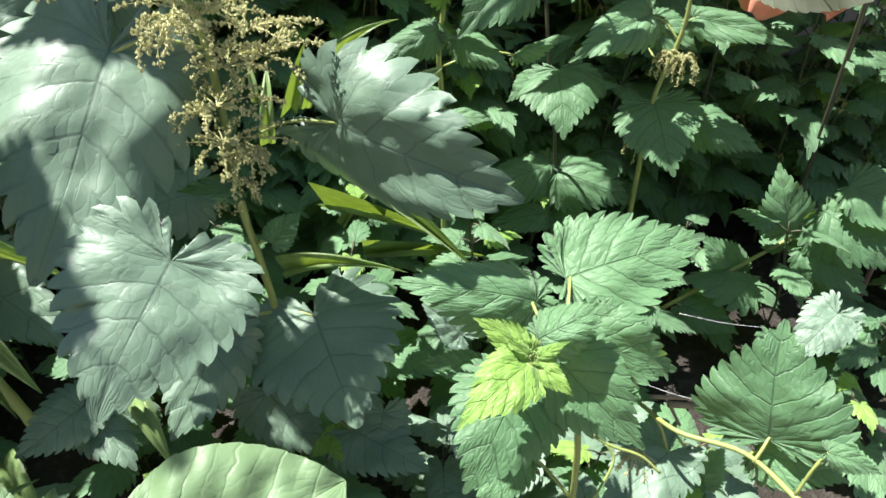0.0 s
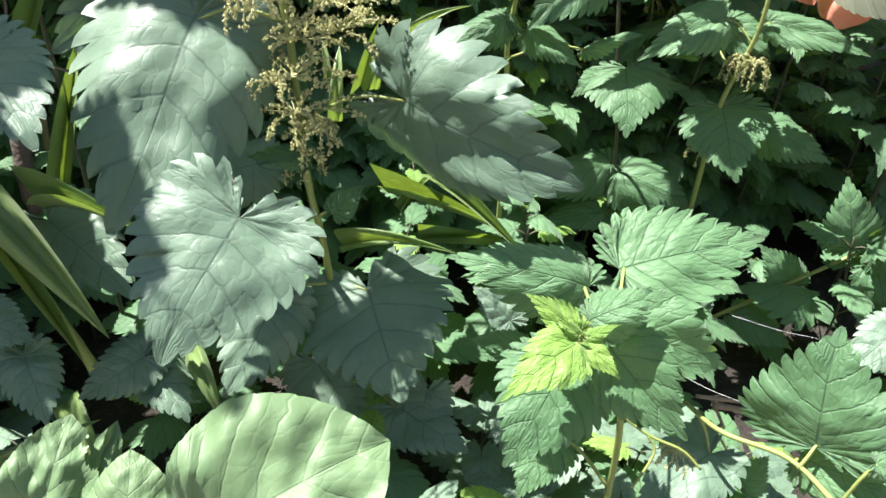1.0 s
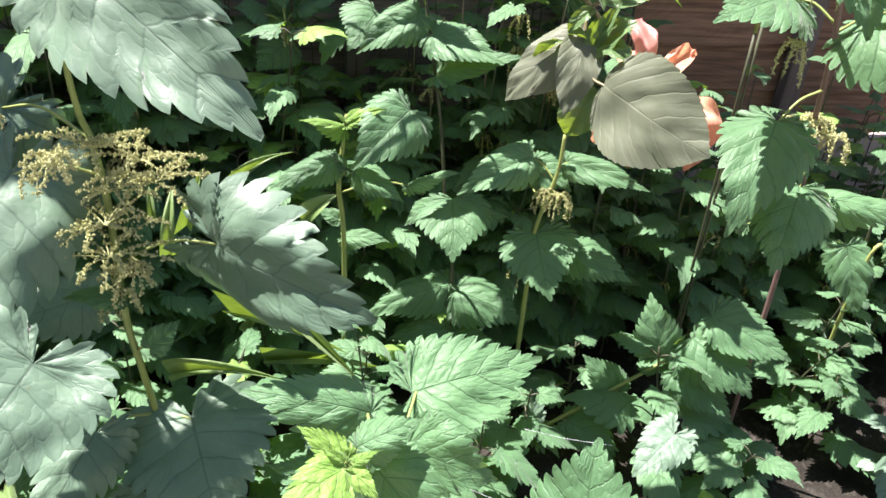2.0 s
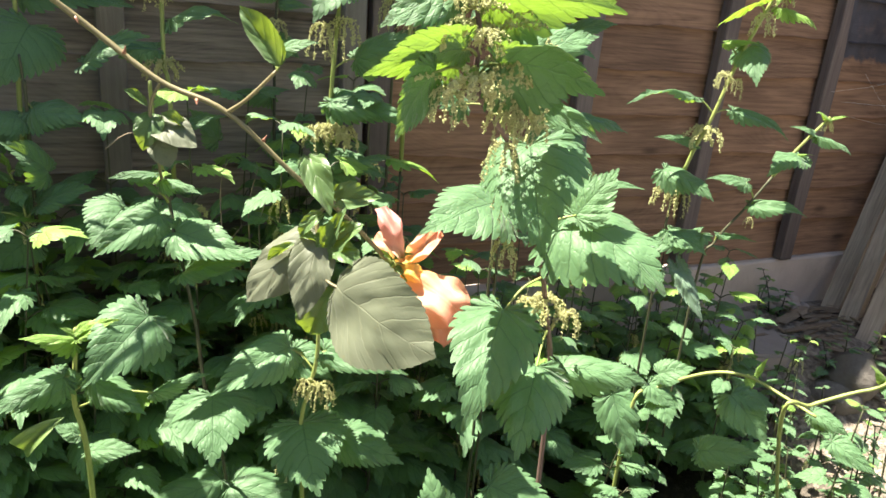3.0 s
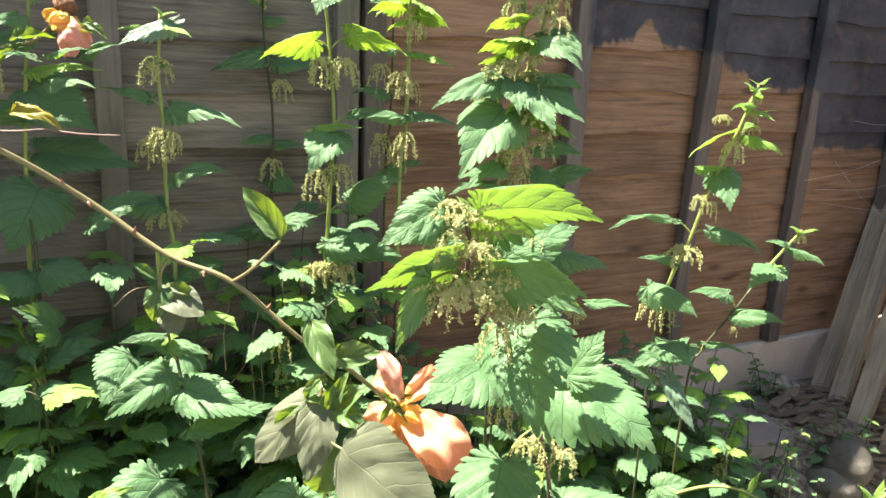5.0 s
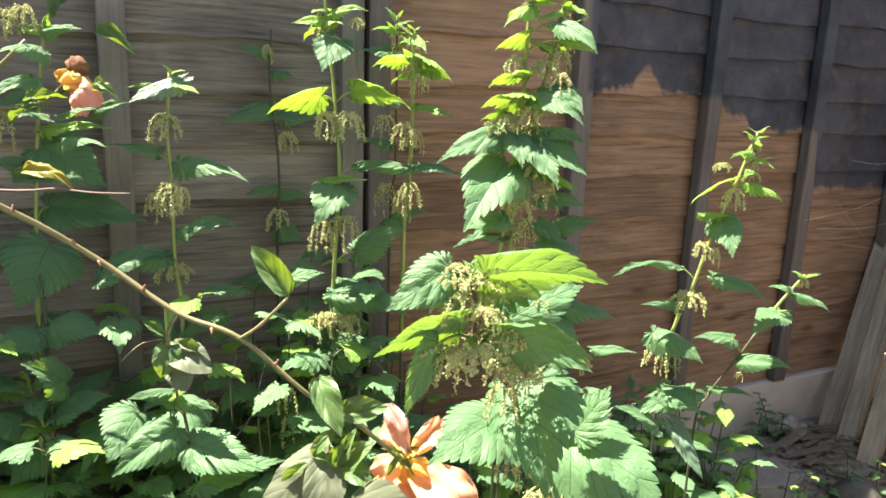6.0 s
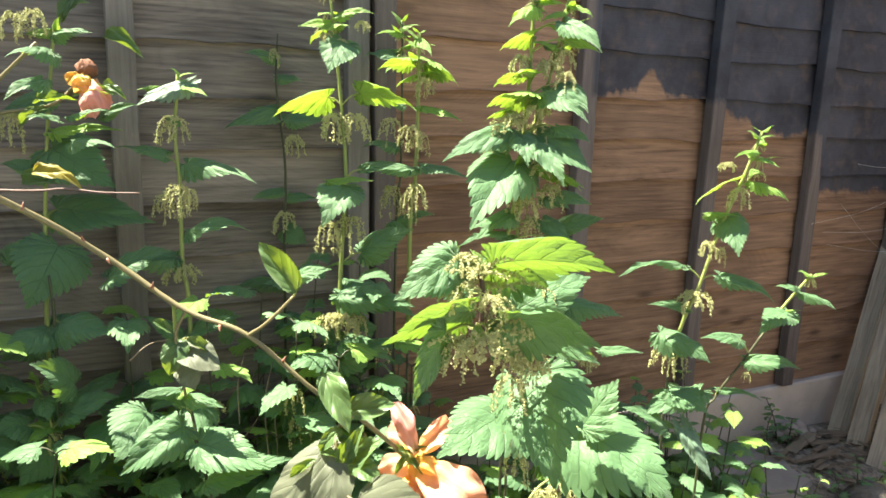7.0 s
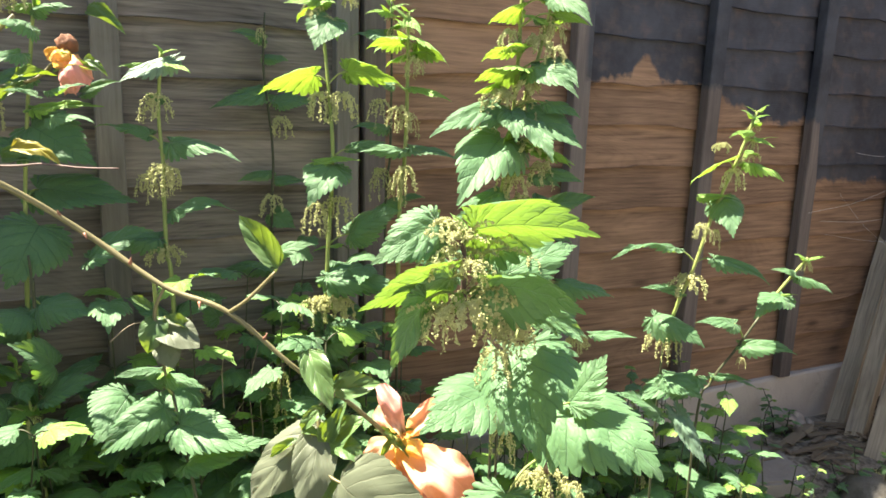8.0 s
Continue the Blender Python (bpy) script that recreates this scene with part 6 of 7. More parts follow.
set_leaf(p, "n", (-0.113, 1.255, 0.506), (-0.051, 1.232, 0.528), 0.6, (-0.10, -0.50, 0.65), (-0.127, 1.255, 0.488))
set_leaf(p, "n", (-0.152, 1.255, 0.498), (-0.189, 1.232, 0.508), 0.9, (0.10, -0.60, 0.60), (-0.128, 1.255, 0.485))
set_leaf(p, "y", (-0.141, 1.255, 0.550), (-0.146, 1.232, 0.572), 0.5, (-0.05, -0.55, 0.60), (-0.140, 1.255, 0.548))
set_leaf(p, "n", (-0.116, 1.255, 0.417), (-0.079, 1.232, 0.403), 0.95, (-0.10, -0.60, 0.60), (-0.121, 1.255, 0.427))
set_leaf(p, "n", (-0.126, 1.255, 0.465), (-0.165, 1.232, 0.432), 1.0, (0.10, -0.70, 0.50), (-0.125, 1.255, 0.458))
set_flowers(p, (-0.127, 1.244, 0.487), 0, 0.6, 30, LIGHT_CATKINS)
rooted(p)

p = nettle([(-0.125, 1.280, -0.020), (-0.118, 1.280, 0.588), (-0.118, 1.280, 0.632), (-0.120, 1.280, 0.675)], "dim nettle with broad leaves in deep shade", 0.0026, 0.0014, STEM_SHADE)
set_leaf(p, "n", (-0.112, 1.280, 0.613), (-0.053, 1.240, 0.605), 0.75, (-0.05, -0.60, 0.60), (-0.117, 1.280, 0.621))
set_leaf(p, "n", (-0.125, 1.280, 0.604), (-0.174, 1.240, 0.594), 0.7, (0.05, -0.60, 0.60), (-0.118, 1.280, 0.610))
set_leaf(p, "n", (-0.055, 1.270, 0.668), (0.016, 1.240, 0.705), 0.6, (-0.05, -0.50, 0.70))
set_leaf(p, "n", (0.098, 1.300, 0.572), (0.062, 1.290, 0.615), 0.8, (-0.05, -0.60, 0.60))
set_leaf(p, "n", (-0.100, 1.250, 0.545), (-0.143, 1.220, 0.586), 0.8, (0.05, -0.60, 0.60))
set_leaf(p, "n", (-0.021, 1.200, 0.515), (-0.062, 1.150, 0.480), 1.0, (0.05, -0.70, 0.55))
rooted(p)

dead_stalks = thing("dry_stalk", (0.108, 1.220, 0.0), "thin pale dead stalks among the nettles", "stalk")
tube_part("stem", smooth_line([(0.086, 1.200, 0.481), (0.087, 1.210, 0.531), (0.097, 1.220, 0.565)], 6), 0.0010, 0.0007, LITTER, dead_stalks, 5, 0.2)
tube_part("stem", smooth_line([(0.122, 1.200, 0.426), (0.121, 1.210, 0.502), (0.134, 1.220, 0.552)], 6), 0.0010, 0.0007, LITTER, dead_stalks, 5, 0.2)
tube_part("stem", smooth_line([(0.069, 1.200, 0.453), (0.094, 1.210, 0.459), (0.115, 1.220, 0.479)], 6), 0.0010, 0.0007, LITTER, dead_stalks, 5, 0.2)
tube_part("stem", smooth_line([(0.134, 1.200, 0.440), (0.134, 1.210, 0.480), (0.145, 1.220, 0.511)], 6), 0.0010, 0.0007, LITTER, dead_stalks, 5, 0.2)
tube_part("stem", smooth_line([(-0.039, 1.200, 0.582), (-0.016, 1.210, 0.597), (0.010, 1.220, 0.597)], 6), 0.0010, 0.0007, LITTER, dead_stalks, 5, 0.2)
rooted(dead_stalks)

# ---- rose ----
rose = thing("rose_bush", (-0.62, 1.12, 0.0), "rose bush with an arching thorny cane and peach blooms", "rose bush")
tube_part("cane", smooth_line([(-0.620, 1.120, -0.020), (-0.520, 1.120, 0.550), (-0.330, 1.090, 0.830), (-0.170, 1.087, 0.805), (-0.145, 1.094, 0.789), (-0.098, 1.099, 0.758), (-0.047, 1.094, 0.719), (0.012, 1.062, 0.674), (0.068, 1.030, 0.650), (0.130, 1.000, 0.591), (0.185, 1.018, 0.545), (0.234, 1.031, 0.495)], 7), 0.0040, 0.0021, CANE, rose, 10, 0.15)
for q, d in (((-0.128, 1.095, 0.778), (0.2, 0.1, 1)), ((-0.077, 1.099, 0.743), (-0.3, -0.4, 0.9)), ((-0.057, 1.095, 0.726), (0.3, -0.6, -0.7)), ((-0.018, 1.075, 0.697), (0.2, -0.3, 0.9)), ((0.042, 1.042, 0.660), (-0.1, -0.7, -0.6)), ((0.096, 1.000, 0.628), (0.4, -0.2, 0.8))):
    tube_part("thorn", smooth_line([q, Vector(q) + Vector(d) * 0.008], 3), 0.0022, 0.0003, THORN, rose, 6)
tube_part("side_shoot", smooth_line([(0.068, 1.030, 0.650), (0.086, 1.018, 0.666), (0.110, 1.007, 0.693)], 7), 0.0022, 0.0016, CANE, rose, 8, 0.2)
set_leaf(rose, "g", (0.113, 1.006, 0.698), (0.079, 1.022, 0.748), 0.42, (-0.18, -0.76, 0.36), (0.110, 1.007, 0.693))
set_leaf(rose, "n", (0.111, 1.021, 0.709), (0.147, 0.994, 0.720), 0.42, (-0.16, -0.56, 0.53), (0.110, 1.007, 0.693))
tube_part("side_shoot", smooth_line([(0.012, 1.062, 0.674), (0.002, 1.067, 0.649), (0.004, 1.066, 0.619), (0.011, 1.087, 0.573)], 7), 0.002, 0.0015, CANE, rose, 8, 0.2)
set_leaf(rose, "g", (0.006, 1.070, 0.642), (-0.007, 1.058, 0.608), 0.7, (-0.07, -0.76, 0.45))
set_leaf(rose, "r", (0.006, 1.068, 0.636), (0.040, 1.036, 0.615), 0.7, (-0.07, -0.57, 0.59))
set_leaf(rose, "r", (0.008, 1.064, 0.619), (0.016, 1.049, 0.593), 0.9, (-0.08, -0.75, 0.47))
set_leaf(rose, "g", (-0.001, 1.069, 0.649), (-0.020, 1.076, 0.664), 0.4, (-0.04, -0.58, 0.56))
set_leaf(rose, "g", (0.032, 1.055, 0.631), (0.011, 1.062, 0.644), 0.5, (-0.06, -0.47, 0.65))
tube_part("leaf_stalk", smooth_line([(0.154, 0.955, 0.579), (0.138, 0.954, 0.567), (0.135, 0.942, 0.541), (0.136, 0.922, 0.516), (0.145, 0.906, 0.510)], 7), 0.0019, 0.0014, CANE, rose, 8, 0.2)
set_leaf(rose, "r", (0.143, 0.908, 0.512), (0.201, 0.809, 0.479), 0.8, (-0.58, -1.44, 0.11), which=0)
set_leaf(rose, "r", (0.143, 0.950, 0.549), (0.074, 0.975, 0.476), 0.5, (-0.32, -0.62, 0.62))
set_leaf(rose, "r", (0.139, 0.950, 0.554), (0.111, 0.912, 0.481), 0.48, (-0.21, -0.77, 0.51))
set_leaf(rose, "g", (0.133, 0.978, 0.618), (0.144, 0.934, 0.570), 0.42, (-0.21, -0.72, 0.48))
set_leaf(rose, "g", (0.138, 0.938, 0.534), (0.172, 0.919, 0.566), 0.6, (-0.20, -0.61, 0.59))
set_leaf(rose, "g", (0.116, 0.951, 0.540), (0.091, 0.959, 0.523), 0.3, (-0.12, -0.53, 0.66))
set_leaf(rose, "g", (0.145, 0.925, 0.503), (0.126, 0.932, 0.454), 0.75, (-0.20, -0.67, 0.59))
set_leaf(rose, "g", (0.147, 0.923, 0.541), (0.164, 0.899, 0.529), 0.7, (-0.17, -0.51, 0.66))
set_leaf(rose, "g", (0.153, 0.977, 0.572), (0.208, 0.973, 0.575), 0.5, (-0.21, -0.62, 0.55))
set_leaf(rose, "g", (0.141, 0.947, 0.570), (0.120, 0.952, 0.548), 0.5, (-0.15, -0.53, 0.64))
set_leaf(rose, "g", (0.141, 0.933, 0.541), (0.158, 0.930, 0.580), 0.35, (-0.17, -0.53, 0.64))
set_leaf(rose, "g", (0.120, 0.952, 0.548), (0.137, 0.935, 0.543), 0.35, (-0.12, -0.44, 0.71))
tube_part("flower_stalk", smooth_line([(0.173, 1.014, 0.556), (0.209, 1.026, 0.520), (0.252, 1.036, 0.476)], 7), 0.0022, 0.0024, CANE, rose, 8, 0.2)
tube_part("hip", smooth_line([(0.234, 1.036, 0.494), (0.245, 1.034, 0.483), (0.255, 1.034, 0.474)], 7), 0.0028, 0.006, STEM, rose, 8, 0.2)
set_petal(rose, "q", (0.259, 1.032, 0.482), (0.237, 1.049, 0.544), 0.36, (-0.24, -0.60, 0.57))
set_petal(rose, "p", (0.263, 1.035, 0.479), (0.306, 1.037, 0.515), 0.5, (-0.31, -0.67, 0.52))
set_petal(rose, "p", (0.257, 1.031, 0.473), (0.311, 0.964, 0.433), 0.62, (-0.33, -0.68, 0.54))
set_petal(rose, "p", (0.262, 1.045, 0.468), (0.308, 0.987, 0.397), 0.42, (-0.30, -0.64, 0.57))
set_petal(rose, "p", (0.263, 1.040, 0.474), (0.230, 1.068, 0.444), 0.6, (-0.23, -0.59, 0.60))
set_petal(rose, "p", (0.259, 1.044, 0.479), (0.243, 1.078, 0.501), 0.5, (-0.24, -0.60, 0.58))
set_petal(rose, "o", (0.253, 1.027, 0.479), (0.278, 1.005, 0.467), 0.6, (-0.26, -0.58, 0.60))
set_petal(rose, "q", (0.269, 1.054, 0.463), (0.312, 0.999, 0.403), 0.5, (-0.34, -0.72, 0.51))
set_petal(rose, "p", (0.248, 1.060, 0.452), (0.213, 1.036, 0.408), 0.6, (-0.40, -0.76, 0.35))
set_petal(rose, "p", (0.253, 1.062, 0.445), (0.256, 1.014, 0.391), 0.75, (-0.43, -0.74, 0.36))
set_petal(rose, "p", (0.262, 1.068, 0.451), (0.288, 1.023, 0.397), 0.6, (-0.45, -0.74, 0.35))
set_leaf(rose, "g", (0.249, 1.032, 0.484), (0.229, 1.025, 0.465), 0.3, (-0.20, -0.50, 0.66))
set_leaf(rose, "g", (0.247, 1.033, 0.486), (0.225, 1.037, 0.495), 0.3, (-0.20, -0.51, 0.65))
set_leaf(rose, "g", (0.250, 1.029, 0.479), (0.258, 1.011, 0.466), 0.3, (-0.21, -0.50, 0.66))
set_leaf(rose, "g", (0.250, 1.032, 0.486), (0.267, 1.016, 0.497), 0.3, (-0.22, -0.50, 0.65))
rooted(rose)
wilted_rose = thing("rose_bush", (-0.30, 1.24, 0.0), "rose stem with a fading pink and yellow bloom", "rose bush")
tube_part("cane", smooth_line([(-0.300, 1.240, -0.020), (-0.270, 1.240, 0.500), (-0.197, 1.337, 0.856), (-0.160, 1.321, 0.867), (-0.105, 1.302, 0.878), (-0.080, 1.299, 0.899), (-0.068, 1.296, 0.913)], 7), 0.0032, 0.002, CANE, wilted_rose, 8, 0.15)
set_petal(wilted_rose, "o", (-0.066, 1.293, 0.913), (-0.077, 1.287, 0.902), 0.8, (0.00, -0.80, 0.17))
set_petal(wilted_rose, "o", (-0.066, 1.293, 0.911), (-0.062, 1.278, 0.889), 0.9, (-0.00, -0.80, 0.18))
set_petal(wilted_rose, "q", (-0.062, 1.287, 0.903), (-0.050, 1.263, 0.873), 0.7, (-0.01, -0.90, 0.09))
set_petal(wilted_rose, "q", (-0.063, 1.287, 0.903), (-0.064, 1.273, 0.864), 0.55, (-0.00, -0.90, 0.09))
set_petal(wilted_rose, "p", (-0.062, 1.293, 0.910), (-0.055, 1.274, 0.890), 0.7, (-0.01, -0.80, 0.18))
set_petal(wilted_rose, "q", (-0.062, 1.291, 0.903), (-0.043, 1.272, 0.880), 0.6, (-0.01, -0.80, 0.19))
set_petal(wilted_rose, "o", (-0.067, 1.294, 0.915), (-0.087, 1.298, 0.905), 0.6, (0.01, -0.70, 0.27))
set_petal(wilted_rose, "o", (-0.066, 1.289, 0.916), (-0.074, 1.282, 0.892), 0.9, (0.00, -0.90, 0.07))
bm = bmesh.new()
bmesh.ops.create_icosphere(bm, subdivisions=3, radius=0.011)
for v in bm.verts:
    v.co *= 1 + 0.45 * noise.noise(v.co * 260)
part("bloom_centre", bm, WILTED, wilted_rose, "dried brown bloom centre").matrix_basis = pose(*(-0.064, 1.294, 0.921))
set_leaf(wilted_rose, "g", (-0.080, 1.298, 0.892), (-0.032, 1.263, 0.890), 0.3, (-0.01, -0.60, 0.39))
set_leaf(wilted_rose, "g", (-0.049, 1.285, 0.903), (-0.023, 1.269, 0.885), 0.35, (-0.02, -0.60, 0.39))
set_leaf(wilted_rose, "g", (-0.109, 1.303, 0.875), (-0.140, 1.308, 0.851), 0.35, (0.03, -0.60, 0.41))
set_leaf(wilted_rose, "n", (-0.051, 1.313, 0.866), (-0.009, 1.295, 0.881), 0.4, (-0.02, -0.60, 0.40))
set_leaf(wilted_rose, "g", (-0.123, 1.305, 0.878), (-0.075, 1.282, 0.883), 0.25, (0.02, -0.50, 0.50))
set_leaf(wilted_rose, "g", (-0.041, 1.351, 0.967), (0.002, 1.324, 0.938), 0.32, (-0.02, -0.50, 0.46))
set_leaf(wilted_rose, "g", (-0.142, 1.318, 0.787), (-0.099, 1.297, 0.784), 0.4, (0.04, -0.70, 0.36))
tube_part("cane", smooth_line([(-0.188, 1.265, 0.858), (-0.169, 1.261, 0.886), (-0.113, 1.246, 0.945)], 7), 0.0028, 0.002, CANE, wilted_rose, 8, 0.2)
set_leaf(wilted_rose, "w", (-0.128, 1.270, 0.801), (-0.076, 1.250, 0.780), 0.34, (0.10, -0.50, 0.60))
set_leaf(wilted_rose, "g", (-0.090, 1.360, 0.986), (-0.055, 1.360, 1.006), 0.5, (-0.05, -0.55, 0.60))
set_leaf(wilted_rose, "g", (-0.073, 1.360, 1.013), (-0.089, 1.360, 0.978), 0.45, (-0.05, -0.55, 0.60))
set_leaf(wilted_rose, "n", (-0.109, 1.240, 0.904), (-0.145, 1.200, 0.881), 0.45, (0.10, -0.35, 0.80))
set_leaf(wilted_rose, "n", (-0.099, 1.260, 0.937), (-0.142, 1.220, 0.927), 0.5, (0.10, -0.30, 0.80))
set_leaf(wilted_rose, "n", (-0.097, 1.250, 0.861), (-0.128, 1.220, 0.863), 0.4, (0.10, -0.30, 0.80))
set_leaf(wilted_rose, "n", (-0.084, 1.250, 0.865), (-0.045, 1.220, 0.871), 0.35, (-0.10, -0.30, 0.80))
set_leaf(wilted_rose, "n", (-0.084, 1.240, 0.836), (-0.040, 1.200, 0.832), 0.4, (-0.10, -0.30, 0.80))
rooted(wilted_rose)
dry_twig = thing("twig", (-0.191, 1.240, 0.785), "thin dry red-brown twig", "twig")
tube_part("stem", smooth_line([(-0.191, 1.240, 0.785), (-0.124, 1.207, 0.785), (-0.094, 1.193, 0.788), (-0.058, 1.175, 0.785), (-0.021, 1.157, 0.785)], 7), 0.0016, 0.0009, STEM_DARK, dry_twig, 8, 0.2)
rooted(dry_twig)

# ---- dock, strap-leaved plants ----
dock = thing("dock_plant", (-0.33, 0.50, 0.0), "broad pale green dock leaves with insect holes", "dock plant")
for base, tip, width, facing, which in (
        ((-0.305, 0.545, 0.326), (-0.214, 0.584, 0.341), 0.98, (0.12, -0.57, 0.80), 0),
        ((-0.374, 0.551, 0.326), (-0.364, 0.598, 0.358), 0.74, (0.25, -0.51, 0.78), 2),
        ((-0.365, 0.567, 0.314), (-0.350, 0.608, 0.340), 0.42, (0.45, -0.47, 0.70), 3),
        ((-0.333, 0.545, 0.330), (-0.333, 0.578, 0.354), 0.95, (0.15, -0.57, 0.80), 1)):
    set_leaf(dock, "k", base, tip, width, facing, which=which)
    tube_part("leaf_stalk", smooth_line([(-0.33, 0.50, -0.01), (-0.33, 0.505, 0.17), base], 6), 0.004, 0.0022, STEM, dock, 8)
rooted(dock)
iris = thing("strap_plant", (-0.12, 0.93, 0.0), "clump of bright green strap-shaped leaves", "strap plant")
set_leaf(iris, "s", (-0.246, 0.860, 0.259), (-0.147, 0.826, 0.269), 0.13, (-0.03, -0.56, 0.72))
set_leaf(iris, "s", (-0.156, 1.006, 0.237), (-0.076, 0.878, 0.220), 0.14, (-0.12, -0.65, 0.65))
set_leaf(iris, "s", (-0.202, 1.054, 0.190), (-0.078, 0.968, 0.188), 0.08, (-0.07, -0.58, 0.69))
set_leaf(iris, "s", (-0.249, 0.944, 0.336), (-0.242, 0.965, 0.397), 0.22, (0.03, -0.73, 0.52))
set_leaf(iris, "s", (-0.214, 0.976, 0.351), (-0.204, 0.985, 0.398), 0.25, (-0.01, -0.74, 0.50))
set_leaf(iris, "s", (-0.225, 0.897, 0.389), (-0.209, 0.897, 0.440), 0.25, (0.08, -0.73, 0.53))
set_leaf(iris, "s", (-0.250, 0.886, 0.400), (-0.252, 0.900, 0.425), 0.25, (0.12, -0.72, 0.53))
set_leaf(iris, "s", (-0.197, 0.927, 0.373), (-0.187, 0.950, 0.418), 0.15, (0.05, -0.73, 0.53))
set_leaf(iris, "s", (-0.185, 0.942, 0.405), (-0.131, 0.945, 0.436), 0.16, (0.01, -0.56, 0.63))
set_leaf(iris, "s", (-0.124, 0.969, 0.355), (-0.090, 0.973, 0.380), 0.5, (-0.04, -0.63, 0.60))
set_leaf(iris, "s", (-0.168, 1.015, 0.146), (-0.033, 0.992, 0.145), 0.06, (-0.10, -0.55, 0.72))
set_leaf(iris, "s", (-0.190, 1.041, 0.175), (-0.125, 1.066, 0.222), 0.1, (-0.05, -0.59, 0.67))
rooted(iris)
iris = thing("strap_plant", (-0.52, 0.80, 0.0), "long green strap leaves in dark shade", "strap plant")
set_leaf(iris, "s", (-0.498, 0.810, 0.359), (-0.388, 0.707, 0.305), 0.2, (0.37, -0.66, 0.59))
set_leaf(iris, "s", (-0.494, 0.809, 0.326), (-0.421, 0.730, 0.263), 0.14, (0.33, -0.57, 0.66))
set_leaf(iris, "s", (-0.453, 0.813, 0.336), (-0.362, 0.751, 0.351), 0.13, (0.21, -0.47, 0.71))
set_leaf(iris, "s", (-0.360, 0.765, 0.236), (-0.332, 0.710, 0.217), 0.28, (0.18, -0.54, 0.76))
set_leaf(iris, "s", (-0.498, 0.960, 0.460), (-0.470, 0.957, 0.461), 0.4, (0.31, -0.71, 0.41))
set_leaf(iris, "s", (-0.495, 0.946, 0.401), (-0.454, 1.000, 0.492), 0.16, (0.30, -0.71, 0.42))
set_leaf(iris, "s", (-0.501, 0.941, 0.266), (-0.479, 1.028, 0.386), 0.13, (0.29, -0.67, 0.52))
set_leaf(iris, "s", (-0.455, 0.748, 0.202), (-0.419, 0.691, 0.169), 0.3, (0.29, -0.47, 0.78))
set_leaf(iris, "s", (-0.474, 0.691, 0.203), (-0.403, 0.691, 0.248), 0.2, (0.31, -0.47, 0.76))
tube_part("stem", smooth_line([(-0.496, 0.824, 0.311), (-0.477, 0.807, 0.274), (-0.453, 0.794, 0.210), (-0.447, 0.801, 0.153)], 7), 0.004, 0.005, STEM, iris, 8, 0.2)
tube_part("stem", smooth_line([(-0.490, 0.936, 0.446), (-0.487, 0.918, 0.422), (-0.458, 0.895, 0.413), (-0.421, 0.849, 0.424)], 7), 0.0012, 0.001, STEM_DARK, iris, 8, 0.2)
rooted(iris)
old_stem = thing("dead_stem", (-0.680, 1.292, -0.020), "thick dry brown stem in the shade", "stem")
tube_part("stem", smooth_line([(-0.588, 1.065, 0.352), (-0.570, 1.049, 0.300), (-0.569, 1.026, 0.235), (-0.566, 1.024, 0.166)], 7), 0.008, 0.01, BARK, old_stem, 8, 0.2)
rooted(old_stem)
dry_stalk = thing("dry_stalk", (-0.077, 0.630, 0.294), "thin pale seed stalk among nettle leaves", "stalk")
tube_part("stem", smooth_line([(-0.081, 0.634, 0.297), (-0.060, 0.621, 0.285), (-0.041, 0.613, 0.279), (-0.030, 0.605, 0.270)], 7), 0.0012, 0.0008, STEM, dry_stalk, 8, 0.2)
tube_part("stem", smooth_line([(-0.060, 0.621, 0.285), (-0.057, 0.614, 0.276), (-0.071, 0.603, 0.259)], 7), 0.001, 0.0007, STEM, dry_stalk, 8, 0.2)
tube_part("stem", smooth_line([(0.003, 0.682, 0.246), (0.046, 0.674, 0.243)], 7), 0.0016, 0.0012, LITTER, dry_stalk, 8, 0.2)
tube_part("stem", smooth_line([(0.018, 0.687, 0.238), (0.026, 0.672, 0.221)], 7), 0.0014, 0.001, LITTER, dry_stalk, 8, 0.2)
tube_part("stem", smooth_line([(0.015, 0.677, 0.241), (0.045, 0.670, 0.239)], 7), 0.0022, 0.002, LITTER, dry_stalk, 8, 0.2)
rooted(dry_stalk)

# ---- corner by the planks ----
arch = thing("bramble", (0.72, 0.98, 0.0), "yellow-green arching shoot with small toothed leaves", "bramble")
tube_part("stem", smooth_line([(0.600, 1.000, -0.020), (0.589, 0.980, 0.258), (0.619, 0.975, 0.291), (0.662, 0.930, 0.332), (0.685, 0.887, 0.346), (0.690, 0.837, 0.345), (0.691, 0.789, 0.343)], 7), 0.0028, 0.0018, STEM, arch, 8, 0.1)
set_leaf(arch, "n", (0.625, 0.978, 0.312), (0.663, 0.951, 0.329), 0.75, (-0.51, -0.48, 0.58))
set_leaf(arch, "n", (0.613, 0.980, 0.297), (0.638, 0.948, 0.274), 0.75, (-0.50, -0.48, 0.61))
set_leaf(arch, "y", (0.689, 0.885, 0.346), (0.676, 0.874, 0.326), 0.5, (-0.49, -0.38, 0.64))
set_leaf(arch, "n", (0.663, 0.881, 0.326), (0.676, 0.838, 0.324), 0.7, (-0.55, -0.42, 0.60))
set_leaf(arch, "y", (0.695, 0.882, 0.348), (0.702, 0.876, 0.376), 0.3, (-0.43, -0.32, 0.67))
set_leaf(arch, "n", (0.660, 0.885, 0.325), (0.674, 0.828, 0.283), 0.75, (-0.59, -0.46, 0.55))
